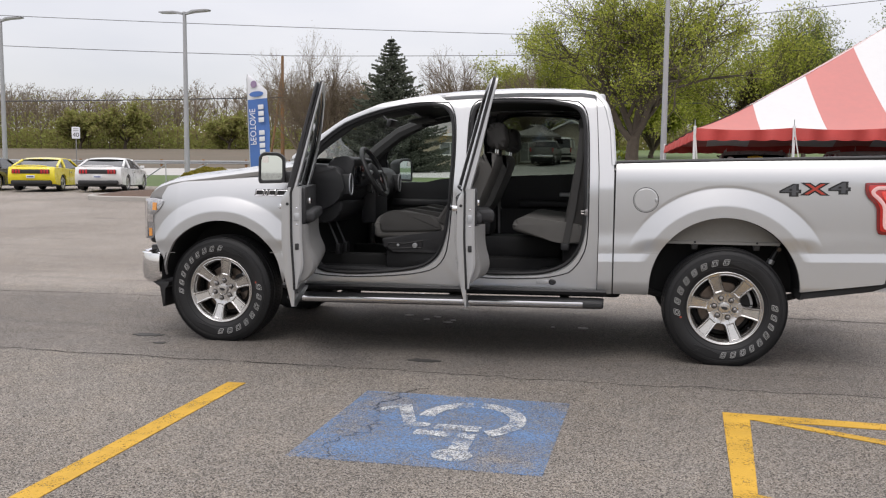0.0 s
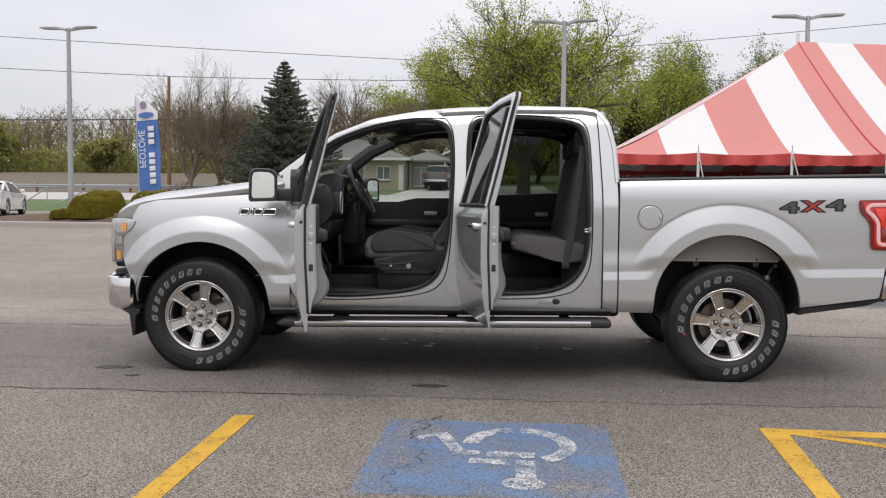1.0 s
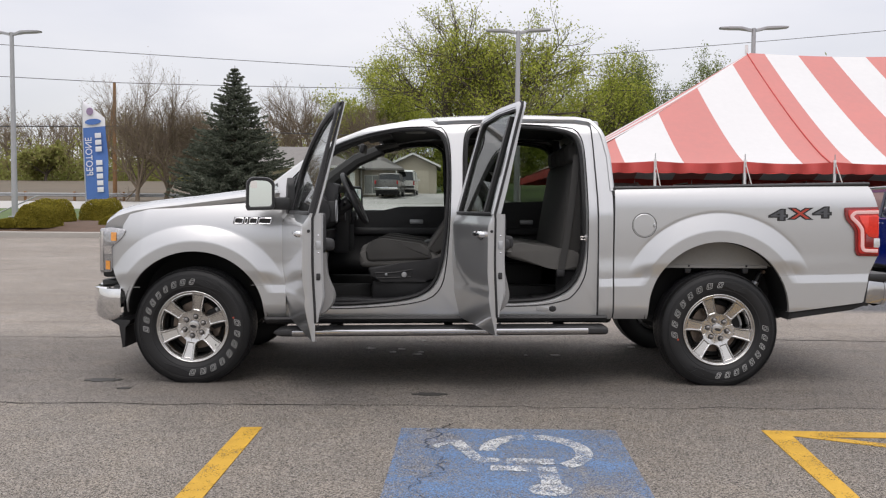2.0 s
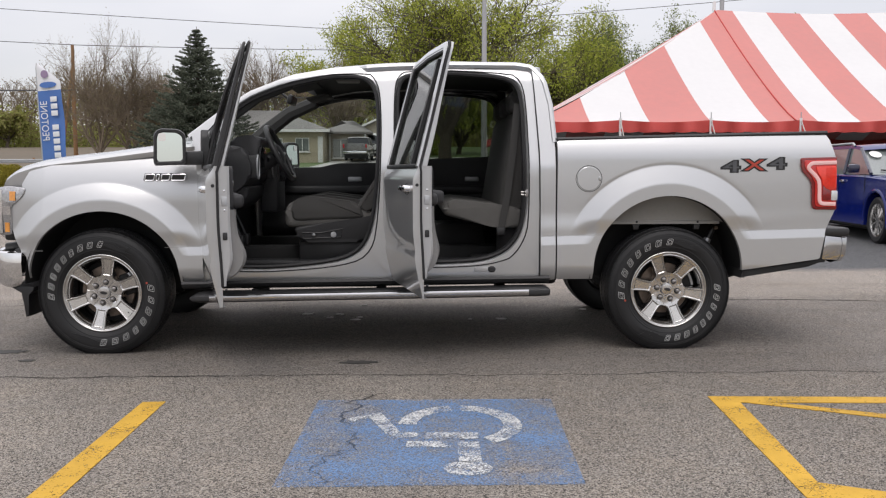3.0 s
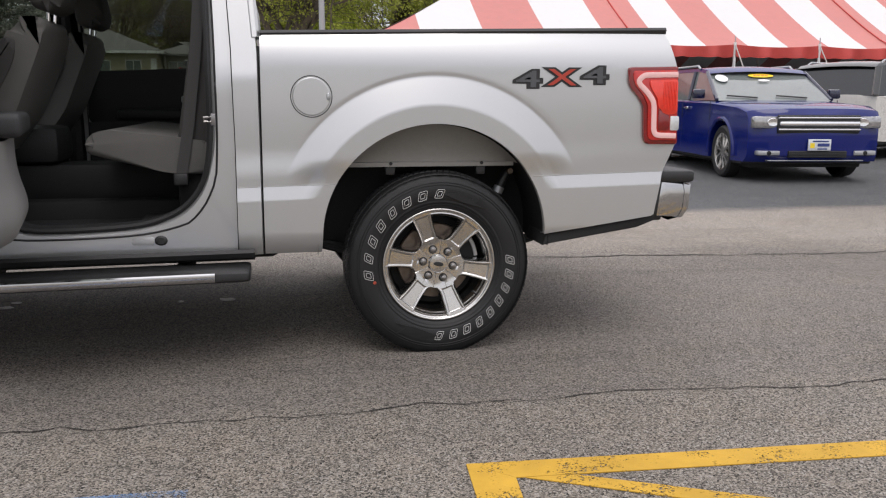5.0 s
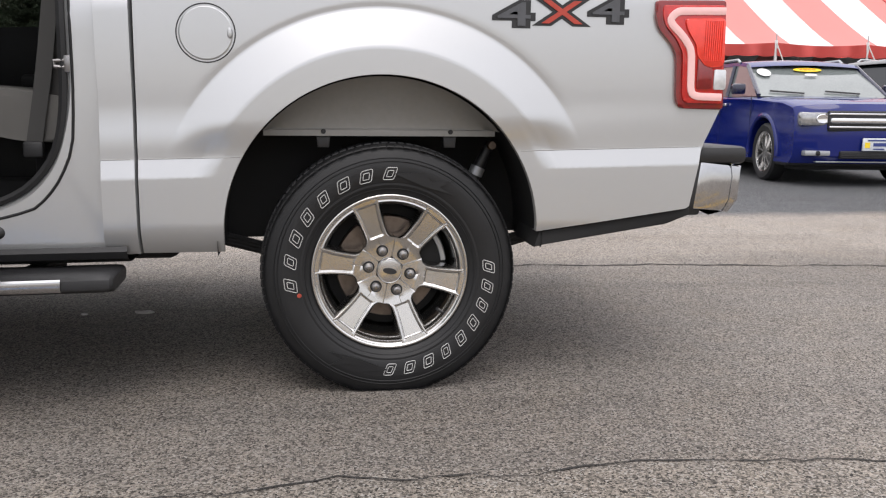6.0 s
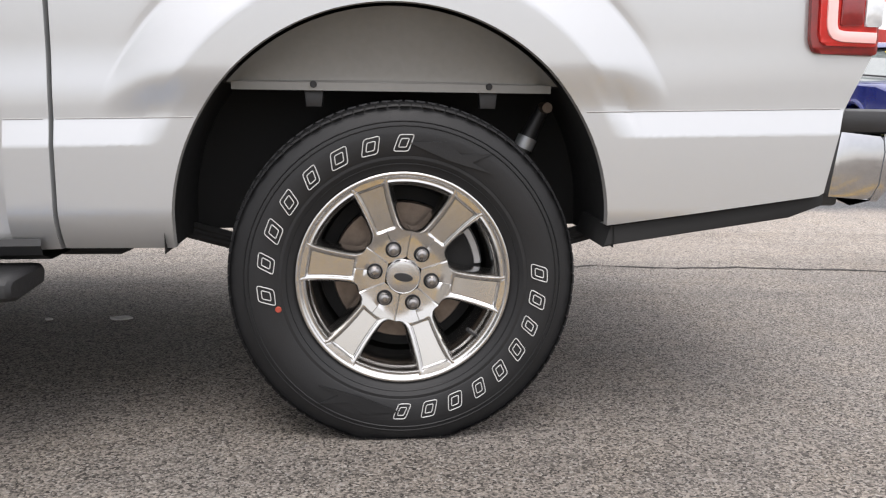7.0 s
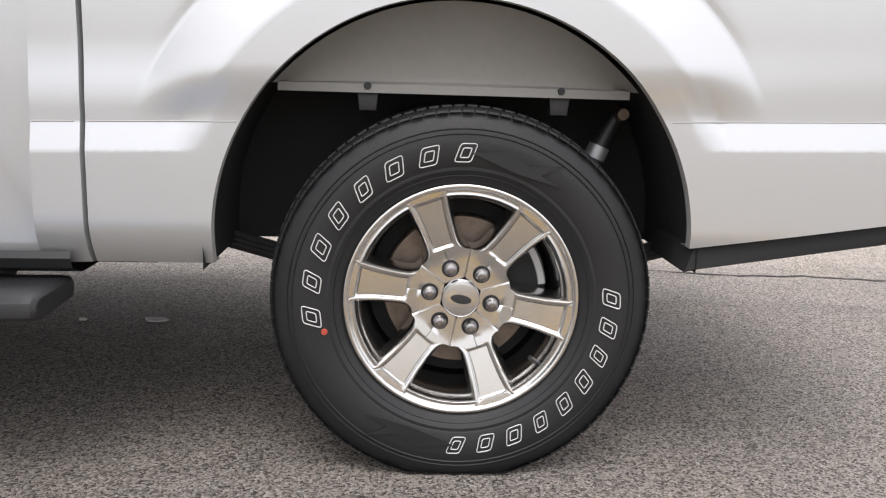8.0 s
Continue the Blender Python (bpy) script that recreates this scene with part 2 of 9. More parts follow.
class Soup:
    """Many small faces, gathered for one mesh."""

    def __init__(self):
        self.v, self.f, self.n, self.rods = [], [], 0, {}

    def quads(self, corners):
        """corners: an array (count, 4, 3)."""
        c = np.asarray(corners, float)
        k = len(c)
        self.v.append(c.reshape(-1, 3))
        self.f.append(np.arange(4 * k).reshape(k, 4) + self.n)
        self.n += 4 * k

    def leaves(self, centres, size, rng, flat=0.0):
        """Randomly turned leaf-like quads; flat presses them towards level."""
        c = np.asarray(centres, float)
        k = len(c)
        a = rng.normal(size=(k, 3))
        a[:, 2] *= 1 - flat
        a /= np.linalg.norm(a, axis=1)[:, None]
        b = np.cross(a, rng.normal(size=(k, 3)))
        b /= np.linalg.norm(b, axis=1)[:, None]
        s = (np.asarray(size) * rng.uniform(0.6, 1.4, k))[:, None]
        self.quads(np.stack([c - a * s, c + b * s * 0.6, c + a * s, c - b * s * 0.6], 1))

    def rod(self, p, q, r0, r1, sides=3):
        self.rods.setdefault(sides, []).append((*p, *q, r0, r1))

    def turn_rods(self):
        for sides, rows in self.rods.items():
            A = np.array(rows, float)
            p, q, r0, r1 = A[:, :3], A[:, 3:6], A[:, 6], A[:, 7]
            d = q - p
            d /= np.linalg.norm(d, axis=1)[:, None] + 1e-9
            ref = np.where(np.abs(d[:, 2:3]) > 0.8, np.array([[0.3, 0.9, 0.1]]), np.array([[0.0, 0.0, 1.0]]))
            u = np.cross(d, ref)
            u /= np.linalg.norm(u, axis=1)[:, None]
            w = np.cross(d, u)
            a = np.arange(sides) * 2 * math.pi / sides
            ring = np.cos(a)[None, :, None] * u[:, None] + np.sin(a)[None, :, None] * w[:, None]
            lo, hi = p[:, None] + ring * r0[:, None, None], q[:, None] + ring * r1[:, None, None]
            self.quads(np.stack([lo, np.roll(lo, -1, 1), np.roll(hi, -1, 1), hi], 2).reshape(-1, 4, 3))
        self.rods = {}

    def make(self, name, mat, parent=None, smooth=False):
        self.turn_rods()
        v, f = np.concatenate(self.v), np.concatenate(self.f)
        me = bpy.data.meshes.new(name)
        me.vertices.add(len(v))
        me.vertices.foreach_set("co", v.ravel())
        me.loops.add(4 * len(f))
        me.loops.foreach_set("vertex_index", f.ravel())
        me.polygons.add(len(f))
        me.polygons.foreach_set("loop_start", np.arange(len(f)) * 4)
        me.polygons.foreach_set("loop_total", np.full(len(f), 4))
        me.update(calc_edges=True)
        me.validate()
        me.materials.append(mat)
        if smooth:
            me.polygons.foreach_set("use_smooth", [True] * len(me.polygons))
        ob = new(name, me)
        ob.parent = parent
        return ob


# ---- ground ----
def land(x, y):
    """The lot is level under the pickup; beyond it the land rises gently."""
    return float(np.interp(y, [3, 6, 10, 14, 20, 28, 31, 35, 62, 120, 200, 400, 2000], [0, 0.02, 0.07, 0.16, 0.36, 0.45, 0.57, 0.97, 1.95, 4.9, 6.2, 8.0, 10.0]))


def asphalt_material():
    m = bpy.data.materials.new("patched_asphalt")
    m.use_nodes = True
    nt = m.node_tree
    N, L = nt.nodes.new, nt.links.new
    b = nt.nodes["Principled BSDF"]
    co, sep = N("ShaderNodeTexCoord"), N("ShaderNodeSeparateXYZ")
    P = co.outputs["Object"]

    def noise(scale, detail=4, rough=0.6):
        n = N("ShaderNodeTexNoise")
        n.inputs["Scale"].default_value, n.inputs["Detail"].default_value, n.inputs["Roughness"].default_value = scale, detail, rough
        L(P, n.inputs["Vector"])
        return n.outputs["Fac"]

    def math_(op, a, c):
        n = N("ShaderNodeMath")
        n.operation = op
        for k, v in enumerate((a, c)):
            if isinstance(v, (int, float)):
                n.inputs[k].default_value = v
            else:
                L(v, n.inputs[k])
        return n.outputs[0]

    def remap(v, a, c, d=0.0, e=1.0):
        n = N("ShaderNodeMapRange")
        for k, x in zip(("From Min", "From Max", "To Min", "To Max"), (a, c, d, e)):
            n.inputs[k].default_value = x
        L(v, n.inputs["Value"])
        return n.outputs[0]

    def mix(f, a, c, mode="MIX"):
        n = N("ShaderNodeMixRGB")
        n.blend_type = mode
        for k, v in enumerate((f, a, c)):
            if isinstance(v, (int, float)):
                n.inputs[k].default_value = v
            elif isinstance(v, tuple):
                n.inputs[k].default_value = (*v, 1)
            else:
                L(v, n.inputs[k])
        return n.outputs[0]

    L(P, sep.inputs[0])
    X, Y = sep.outputs["X"], sep.outputs["Y"]
    wav = math_("MULTIPLY", math_("SUBTRACT", noise(1.3, 5), 0.5), 0.5)
    yy = math_("ADD", Y, wav)
    lane = remap(yy, -0.66, -0.50)
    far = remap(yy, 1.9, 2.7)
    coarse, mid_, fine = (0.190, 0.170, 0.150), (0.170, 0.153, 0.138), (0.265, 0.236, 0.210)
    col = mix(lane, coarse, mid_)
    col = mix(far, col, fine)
    right = math_("MULTIPLY", remap(math_("ADD", Y, math_("MULTIPLY", wav, 0.6)), 4.2, 4.6), remap(X, -1.0, 2.0))
    col = mix(right, col, (0.075, 0.078, 0.085))
    # large blotches and streaks of wear
    big = noise(0.35, 5)
    col = mix(remap(big, 0.38, 0.60, 0.0, 0.75), col, mix(1.0, col, (0.72, 0.71, 0.7), "MULTIPLY"))
    mid = noise(3.0, 6, 0.7)
    col = mix(remap(mid, 0.45, 0.7, 0.0, 0.5), col, mix(1.0, col, (1.35, 1.3, 1.22), "MULTIPLY"))
    st = N("ShaderNodeTexNoise")
    mp = N("ShaderNodeMapping")
    mp.inputs["Scale"].default_value = (0.35, 3.0, 1)
    L(P, mp.inputs[0])
    L(mp.outputs[0], st.inputs["Vector"])
    st.inputs["Scale"].default_value, st.inputs["Detail"].default_value = 1.2, 5
    col = mix(math_("MULTIPLY", remap(st.outputs["Fac"], 0.52, 0.72, 0.0, 0.55), lane), col, mix(1.0, col, (0.6, 0.6, 0.61), "MULTIPLY"))
    # stone chips
    vo = N("ShaderNodeTexVoronoi")
    vo.inputs["Scale"].default_value = 185.0
    L(P, vo.inputs["Vector"])
    chip = N("ShaderNodeSeparateColor")
    L(vo.outputs["Color"], chip.inputs[0])
    grain = remap(chip.outputs[0], 0.0, 1.0, 0.05, 2.0)
    fineg = remap(noise(260, 2), 0.3, 0.7, 0.7, 1.3)
    amount = remap(lane, 0.0, 1.0, 1.0, 0.9)
    speck = N("ShaderNodeCombineColor")
    gm = math_("MULTIPLY", grain, fineg)
    L(gm, speck.inputs[0]), L(gm, speck.inputs[1]), L(math_("MULTIPLY", gm, 0.98), speck.inputs[2])
    col = mix(amount, col, mix(1.0, col, speck.outputs[0], "MULTIPLY"))
    white = math_("MULTIPLY", math_("GREATER_THAN", chip.outputs[1], 0.91), remap(lane, 0.0, 1.0, 0.6, 0.45))
    col = mix(white, col, (0.42, 0.40, 0.37))
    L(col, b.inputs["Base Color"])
    L(remap(mid, 0.3, 0.7, 0.72, 0.92), b.inputs["Roughness"])
    b.inputs["Specular IOR Level"].default_value = 0.35
    bp = N("ShaderNodeBump")
    bp.inputs["Strength"].default_value, bp.inputs["Distance"].default_value = 0.6, 0.004
    h = math_("ADD", remap(vo.outputs["Distance"], 0.0, 0.6, 1.0, 0.0), math_("MULTIPLY", chip.outputs[2], 0.7))
    L(h, bp.inputs["Height"])
    L(bp.outputs[0], b.inputs["Normal"])
    return m


ASPHALT = asphalt_material()
GRASS = material("spring_grass", (0.085, 0.13, 0.035), 0.9, var=0.3, scale=0.6, fine=9, tint=(0.06, 0.085, 0.03), bump=0.5, bump_scale=12)
ROAD = material("pale_concrete_road", (0.42, 0.41, 0.39), 0.85, var=0.1, scale=0.3, fine=4)
FIELD = material("ploughed_field", (0.115, 0.088, 0.062), 0.95, var=0.3, scale=0.15, fine=1.5, tint=(0.085, 0.075, 0.05))
MULCH = material("brown_mulch_bed", (0.10, 0.062, 0.042), 0.95, var=0.35, scale=3, fine=40, bump=0.5, bump_scale=60)
CONCRETE = material("weathered_concrete", (0.36, 0.34, 0.31), 0.85, var=0.12, scale=1.5, fine=40, bump=0.2, bump_scale=90)


def make_ground():
    xs = [-1500, -700, -400, -250, -160, -110, -80, -60, -45, -36, -28, -20, -14, -8, -4, 0, 4, 8, 14, 20, 28, 40, 60, 90, 140, 220, 400, 800, 1500]
    ys = [-1500, -600, -250, -100, -40, -15, -5, 0, 3, 6, 8, 10, 12, 14, 17, 20, 24, 28, 31, 35, 38, 42, 46, 50, 54, 58, 62, 70, 80, 95, 108, 120, 150, 200, 300, 400, 800, 2000]
    bm = bmesh.new()
    grid(bm, [[(x, y, land(x, y)) for x in xs] for y in ys])
    for f in bm.faces:
        c = f.calc_center_median()
        k = 0
        if c.y > 31 and c.x < 18 or c.y > 38:
            k = 1
        if 38 < c.y < 50:
            k = 2
        if 50 < c.y < 120 and c.x < -20:
            k = 3
        f.material_index = k
    ob = part("ground", bm, [ASPHALT, GRASS, ROAD, FIELD], angle=60)
    tagged(ob, "worn grey asphalt lot with grass, road and field beyond", "ground", kind="structure")


make_ground()



# ---- painted marks ----
def worn_paint(name, color, keep=0.5, scale=9.0, dirt=0.5, edge=0.06, chips=0.35):
    """Road paint with chips worn through to the stone below."""
    m = bpy.data.materials.new(name)
    m.use_nodes = True
    nt = m.node_tree
    N, L = nt.nodes.new, nt.links.new
    b = nt.nodes["Principled BSDF"]
    co = N("ShaderNodeTexCoord")

    def noise(s, d=4, r=0.6):
        n = N("ShaderNodeTexNoise")
        n.inputs["Scale"].default_value, n.inputs["Detail"].default_value, n.inputs["Roughness"].default_value = s, d, r
        L(co.outputs["Object"], n.inputs["Vector"])
        return n.outputs["Fac"]

    mx = N("ShaderNodeMixRGB")
    mx.inputs[1].default_value = (*[c * (1 - dirt * 0.5) for c in color], 1)
    mx.inputs[2].default_value = (*color, 1)
    r0 = N("ShaderNodeMapRange")
    r0.inputs["From Min"].default_value, r0.inputs["From Max"].default_value = 0.35, 0.65
    L(noise(2.6, 6, 0.7), r0.inputs["Value"])
    L(r0.outputs[0], mx.inputs[0])
    L(mx.outputs[0], b.inputs["Base Color"])
    b.inputs["Roughness"].default_value = 0.75
    vo = N("ShaderNodeTexVoronoi")
    vo.inputs["Scale"].default_value = 185.0
    L(co.outputs["Object"], vo.inputs["Vector"])
    sc = N("ShaderNodeSeparateColor")
    L(vo.outputs["Color"], sc.inputs[0])
    a = N("ShaderNodeMath")
    a.operation = "MULTIPLY_ADD"
    L(sc.outputs[0], a.inputs[0])
    a.inputs[1].default_value = chips
    L(noise(scale, 6, 0.7), a.inputs[2])
    th = N("ShaderNodeMapRange")
    th.inputs["From Min"].default_value, th.inputs["From Max"].default_value = keep + edge, keep - edge
    th.inputs["To Min"].default_value, th.inputs["To Max"].default_value = 0.0, 1.0
    L(a.outputs[0], th.inputs["Value"])
    tr, ms = N("ShaderNodeBsdfTransparent"), N("ShaderNodeMixShader")
    L(th.outputs[0], ms.inputs[0])
    L(tr.outputs[0], ms.inputs[1])
    L(b.outputs[0], ms.inputs[2])
    L(ms.outputs[0], nt.nodes["Material Output"].inputs[0])
    bp = N("ShaderNodeBump")
    bp.inputs["Strength"].default_value, bp.inputs["Distance"].default_value = 0.5, 0.003
    L(sc.outputs[2], bp.inputs["Height"])
    L(bp.outputs[0], b.inputs["Normal"])
    return m


YELLOW = worn_paint("worn_yellow_line_paint", (0.62, 0.36, 0.035), keep=0.85, scale=6)
BLUE = worn_paint("faded_blue_stall_paint", (0.17, 0.31, 0.55), keep=0.58, scale=2.6, dirt=0.45, edge=0.24, chips=0.30)
WHITE = worn_paint("worn_white_symbol_paint", (0.66, 0.67, 0.66), keep=0.66, scale=7, edge=0.13)


def flat(name, polys, mat, z=0.004):
    """Thin painted shapes on the ground, each a polygon of (x, y)."""
    bm = bmesh.new()
    for p in polys:
        top = [bm.verts.new((x, y, z)) for x, y in p]
        low = [bm.verts.new((x, y, z - 0.003)) for x, y in p]
        bm.faces.new(top)
        for i in range(len(p)):
            bm.faces.new((low[i], low[(i + 1) % len(p)], top[(i + 1) % len(p)], top[i]))
    return part(name, bm, mat, smooth=False)


def stroke(a, b, w):
    d = (Vector(b) - Vector(a)).normalized()
    n = Vector((-d.y, d.x)) * w / 2
    return [tuple(Vector(a) - n), tuple(Vector(b) - n), tuple(Vector(b) + n), tuple(Vector(a) + n)]


def arc(cx, cy, rx, ry, w, a0, a1, n=18):
    A = [radians(a0 + (a1 - a0) * i / n) for i in range(n + 1)]
    return [(cx + rx * math.cos(a), cy + ry * math.sin(a)) for a in A] + [(cx + (rx - w) * math.cos(a), cy + (ry - w) * math.sin(a)) for a in A[::-1]]


def make_marks():
    tagged(flat("parking_line", [[(-3.065, -1.125), (-2.95, -1.12), (-2.97, -3.9), (-3.09, -3.9)]], YELLOW),
           "worn yellow painted parking line on the asphalt", "road marking", kind="structure")
    for pts in ([(-0.155, -1.13), (2.9, -1.30), (2.9, -1.41), (-0.03, -1.25)], [(-0.155, -1.13), (-0.03, -1.252), (-0.165, -2.36), (-0.275, -2.50)],
                [(0.0, -1.255), (0.15, -1.263), (2.5, -2.45), (2.43, -2.55)], [(-0.275, -2.502), (-0.165, -2.362), (2.2, -3.52), (2.15, -3.64)]):
        tagged(flat("zone_line", [pts], YELLOW), "yellow painted line of a no-parking zone", "road marking", kind="structure")
    tagged(flat("blue_stall_square", [[(-2.17, -1.13), (-0.98, -1.15), (-1.04, -2.34), (-2.21, -2.33)]], BLUE),
           "faded chipped blue paint square of an accessible stall", "road marking", kind="structure")
    # the symbol lies with its head towards the stall's mouth
    polys = [arc(-1.47, -1.58, 0.285, 0.31, 0.085, -62, 86), arc(-1.47, -1.58, 0.285, 0.31, 0.085, 98, 178),
             stroke((-1.63, -1.745), (-1.40, -1.755), 0.085), stroke((-1.715, -1.86), (-1.525, -1.868), 0.075),
             stroke((-1.45, -1.84), (-1.455, -2.10), 0.092),
             [(-1.47 + 0.097 * math.cos(a), -2.165 + 0.078 * math.sin(a)) for a in np.linspace(0, 2 * math.pi, 20)[:-1]],
             [(-1.915, -1.395), (-1.84, -1.385), (-1.745, -1.69), (-1.66, -1.705), (-1.67, -1.76), (-1.79, -1.765)], stroke((-1.985, -1.50), (-1.90, -1.43), 0.05)]
    tagged(flat("accessible_symbol", polys, WHITE, 0.008), "worn white painted wheelchair symbol on the blue square", "road marking", kind="structure")


make_marks()
CRACK = material("dark_open_crack", (0.03, 0.028, 0.026), 0.95, var=0.3)
OIL = material("dark_oil_stain", (0.045, 0.043, 0.04), 0.7, var=0.35, scale=12, fine=60)


def crack(name, a, b, width, jag, n, seed, label):
    rng = np.random.default_rng(seed)
    bm = bmesh.new()
    off = np.cumsum(rng.normal(0, jag, n + 1))
    off -= np.linspace(off[0], off[-1], n + 1)
    A, B = Vector(a), Vector(b)
    d = (B - A).normalized()
    nn = Vector((-d.y, d.x))
    rows = []
    for i in range(n + 1):
        c = A.lerp(B, i / n) + nn * off[i]
        w = width * rng.uniform(0.15, 1.0)
        rows.append([(c.x - nn.x * w, c.y - nn.y * w, 0.003), (c.x, c.y, 0.0045), (c.x + nn.x * w, c.y + nn.y * w, 0.003)])
    grid(bm, rows)
    tagged(part(name, bm, CRACK, smooth=False), label, "crack", kind="structure")


def make_cracks():
    crack("crack", (-9, -0.45), (-2.6, -0.56), 0.009, 0.012, 120, 1, "long dark crack along the asphalt lane joint")
    crack("crack", (-2.6, -0.56), (-0.4, -0.62), 0.005, 0.012, 50, 2, "thin dark crack along the asphalt lane joint")
    crack("crack", (-0.4, -0.62), (5, -0.70), 0.006, 0.014, 110, 12, "thin dark crack along the asphalt lane joint")
    crack("crack", (-1.83, -1.0), (-2.02, -2.3), 0.009, 0.028, 50, 3, "jagged crack through the blue painted square")
    crack("crack", (-14, 2.3), (-3.9, 2.15), 0.012, 0.015, 140, 4, "straight dark joint crack across the asphalt")
    crack("crack", (0.2, 2.2), (9, 2.05), 0.018, 0.02, 140, 5, "dark joint crack behind the parked pickup")
    crack("crack", (-18, 9.5), (-9.5, 15), 0.05, 0.12, 60, 6, "wandering crack in the far asphalt")
    crack("crack", (-16, 22), (-11, 12), 0.05, 0.12, 60, 7, "wandering crack in the far asphalt")
    crack("crack", (-24, 17), (-14, 20), 0.06, 0.15, 60, 8, "wandering crack in the far asphalt")
    rng = np.random.default_rng(5)

    def blob(name, cx, cy, rx, ry, mat, label, cat, z=0.004):
        pts = []
        for a in np.linspace(0, 2 * math.pi, 27)[:-1]:
            k = rng.uniform(0.65, 1.15)
            pts.append((cx + rx * k * math.cos(a), cy + ry * k * math.sin(a)))
        tagged(flat(name, [pts], mat, z), label, cat, kind="structure")

    blob("oil_stain", -2.02, -0.25, 0.11, 0.055, OIL, "small dark oil stain on the asphalt", "stain")
    blob("oil_stain", -4.35, 0.15, 0.13, 0.07, OIL, "faint dark stain on the asphalt", "stain")
    blob("oil_stain", -4.1, -0.12, 0.05, 0.03, OIL, "faint dark stain on the asphalt", "stain")
    blob("tar_patch", 4.6, 4.7, 0.35, 0.14, OIL, "dark cracked tar patch on the asphalt", "stain")
    blob("tar_patch", 9.6, 7.2, 0.5, 0.08, OIL, "dark cracked tar patch on the asphalt", "stain")
    for x, y, r in ((-1.62, 4.0, 0.06), (-1.95, 3.95, 0.03), (-2.5, 3.3, 0.06), (-2.9, 3.25, 0.05), (-2.75, 2.95, 0.035), (-2.2, 2.9, 0.03), (-1.2, 3.6, 0.05), (-3.05, 3.5, 0.04)):
        blob("paper_scrap", x, y, r, r * 0.5, LETTER, "small white litter scrap lying under the pickup", "litter", 0.006)
    bm = bmesh.new()
    lathe(bm, [(0.0, 0.012), (0.27, 0.012), (0.28, 0.006), (0.30, 0.006), (0.30, 0.014), (0.36, 0.014), (0.37, 0.0)], 40, pose(-10.0, 9.3, 0, 90))
    mh = part("manhole_cover", bm, material("rusty_cast_iron", (0.10, 0.085, 0.07), 0.7, 0.4, var=0.3, scale=9, bump=0.4, bump_scale=30))
    tagged(mh, "round cast-iron manhole cover flush in the asphalt", "manhole cover", kind="structure")


make_cracks()


def make_scraps():
    """Pale blossom and paper scraps that lie on the asphalt under and beside the pickup."""
    rng = random.Random(77)
    for x, y, size in ((-2.56, 1.54, 0.05), (-2.36, 1.36, 0.035), (-2.29, 1.51, 0.04), (-2.15, 1.26, 0.05), (-2.12, 1.37, 0.03), (-2.12, 1.97, 0.03), (-0.99, 1.25, 0.055), (-0.25, 1.68, 0.04), (-1.24, 1.24, 0.02)):
        bm = bmesh.new()
        n = 9
        ring = [(x + size * rng.uniform(0.6, 1.0) * math.cos(2 * math.pi * k / n), y + 0.55 * size * rng.uniform(0.6, 1.0) * math.sin(2 * math.pi * k / n), 0.006 + rng.uniform(0, 0.006)) for k in range(n)]
        low = [bm.verts.new((px, py, 0.003)) for px, py, pz in ring]
        top = [bm.verts.new(p) for p in ring]
        c = bm.verts.new((x, y, 0.012))
        for k in range(n):
            bm.faces.new((low[k], low[(k + 1) % n], top[(k + 1) % n], top[k]))
            bm.faces.new((top[k], top[(k + 1) % n], c))
        tagged(part("paper_scrap", bm, SCRAP), "small pale scrap lying on the asphalt", "litter", "pale scraps")


SCRAP = material("pale_scrap", (0.62, 0.60, 0.57), 0.8, var=0.15, scale=40)
make_scraps()


# ---- the pickup ----
MID = 1.0  # the pickup's middle line lies at y = 1
REAR, FRONT = (-0.03, 0.53, 0.487, 0.483), (-3.655, 0.49, 0.477, 0.436)  # wheel arches: centre x, z and half axes
FLARE = (1.165, 1.41)  # where the flare's lip ends and where its slope meets the panel, in half axes
HUB_R, HUB_F = (-0.006, 0.393), (-3.688, 0.394)


def smooth_step(t):
    t = min(1.0, max(0.0, t))
    return t * t * (3 - 2 * t)


def crease(x):
    return 0.774 + 0.0247 * x


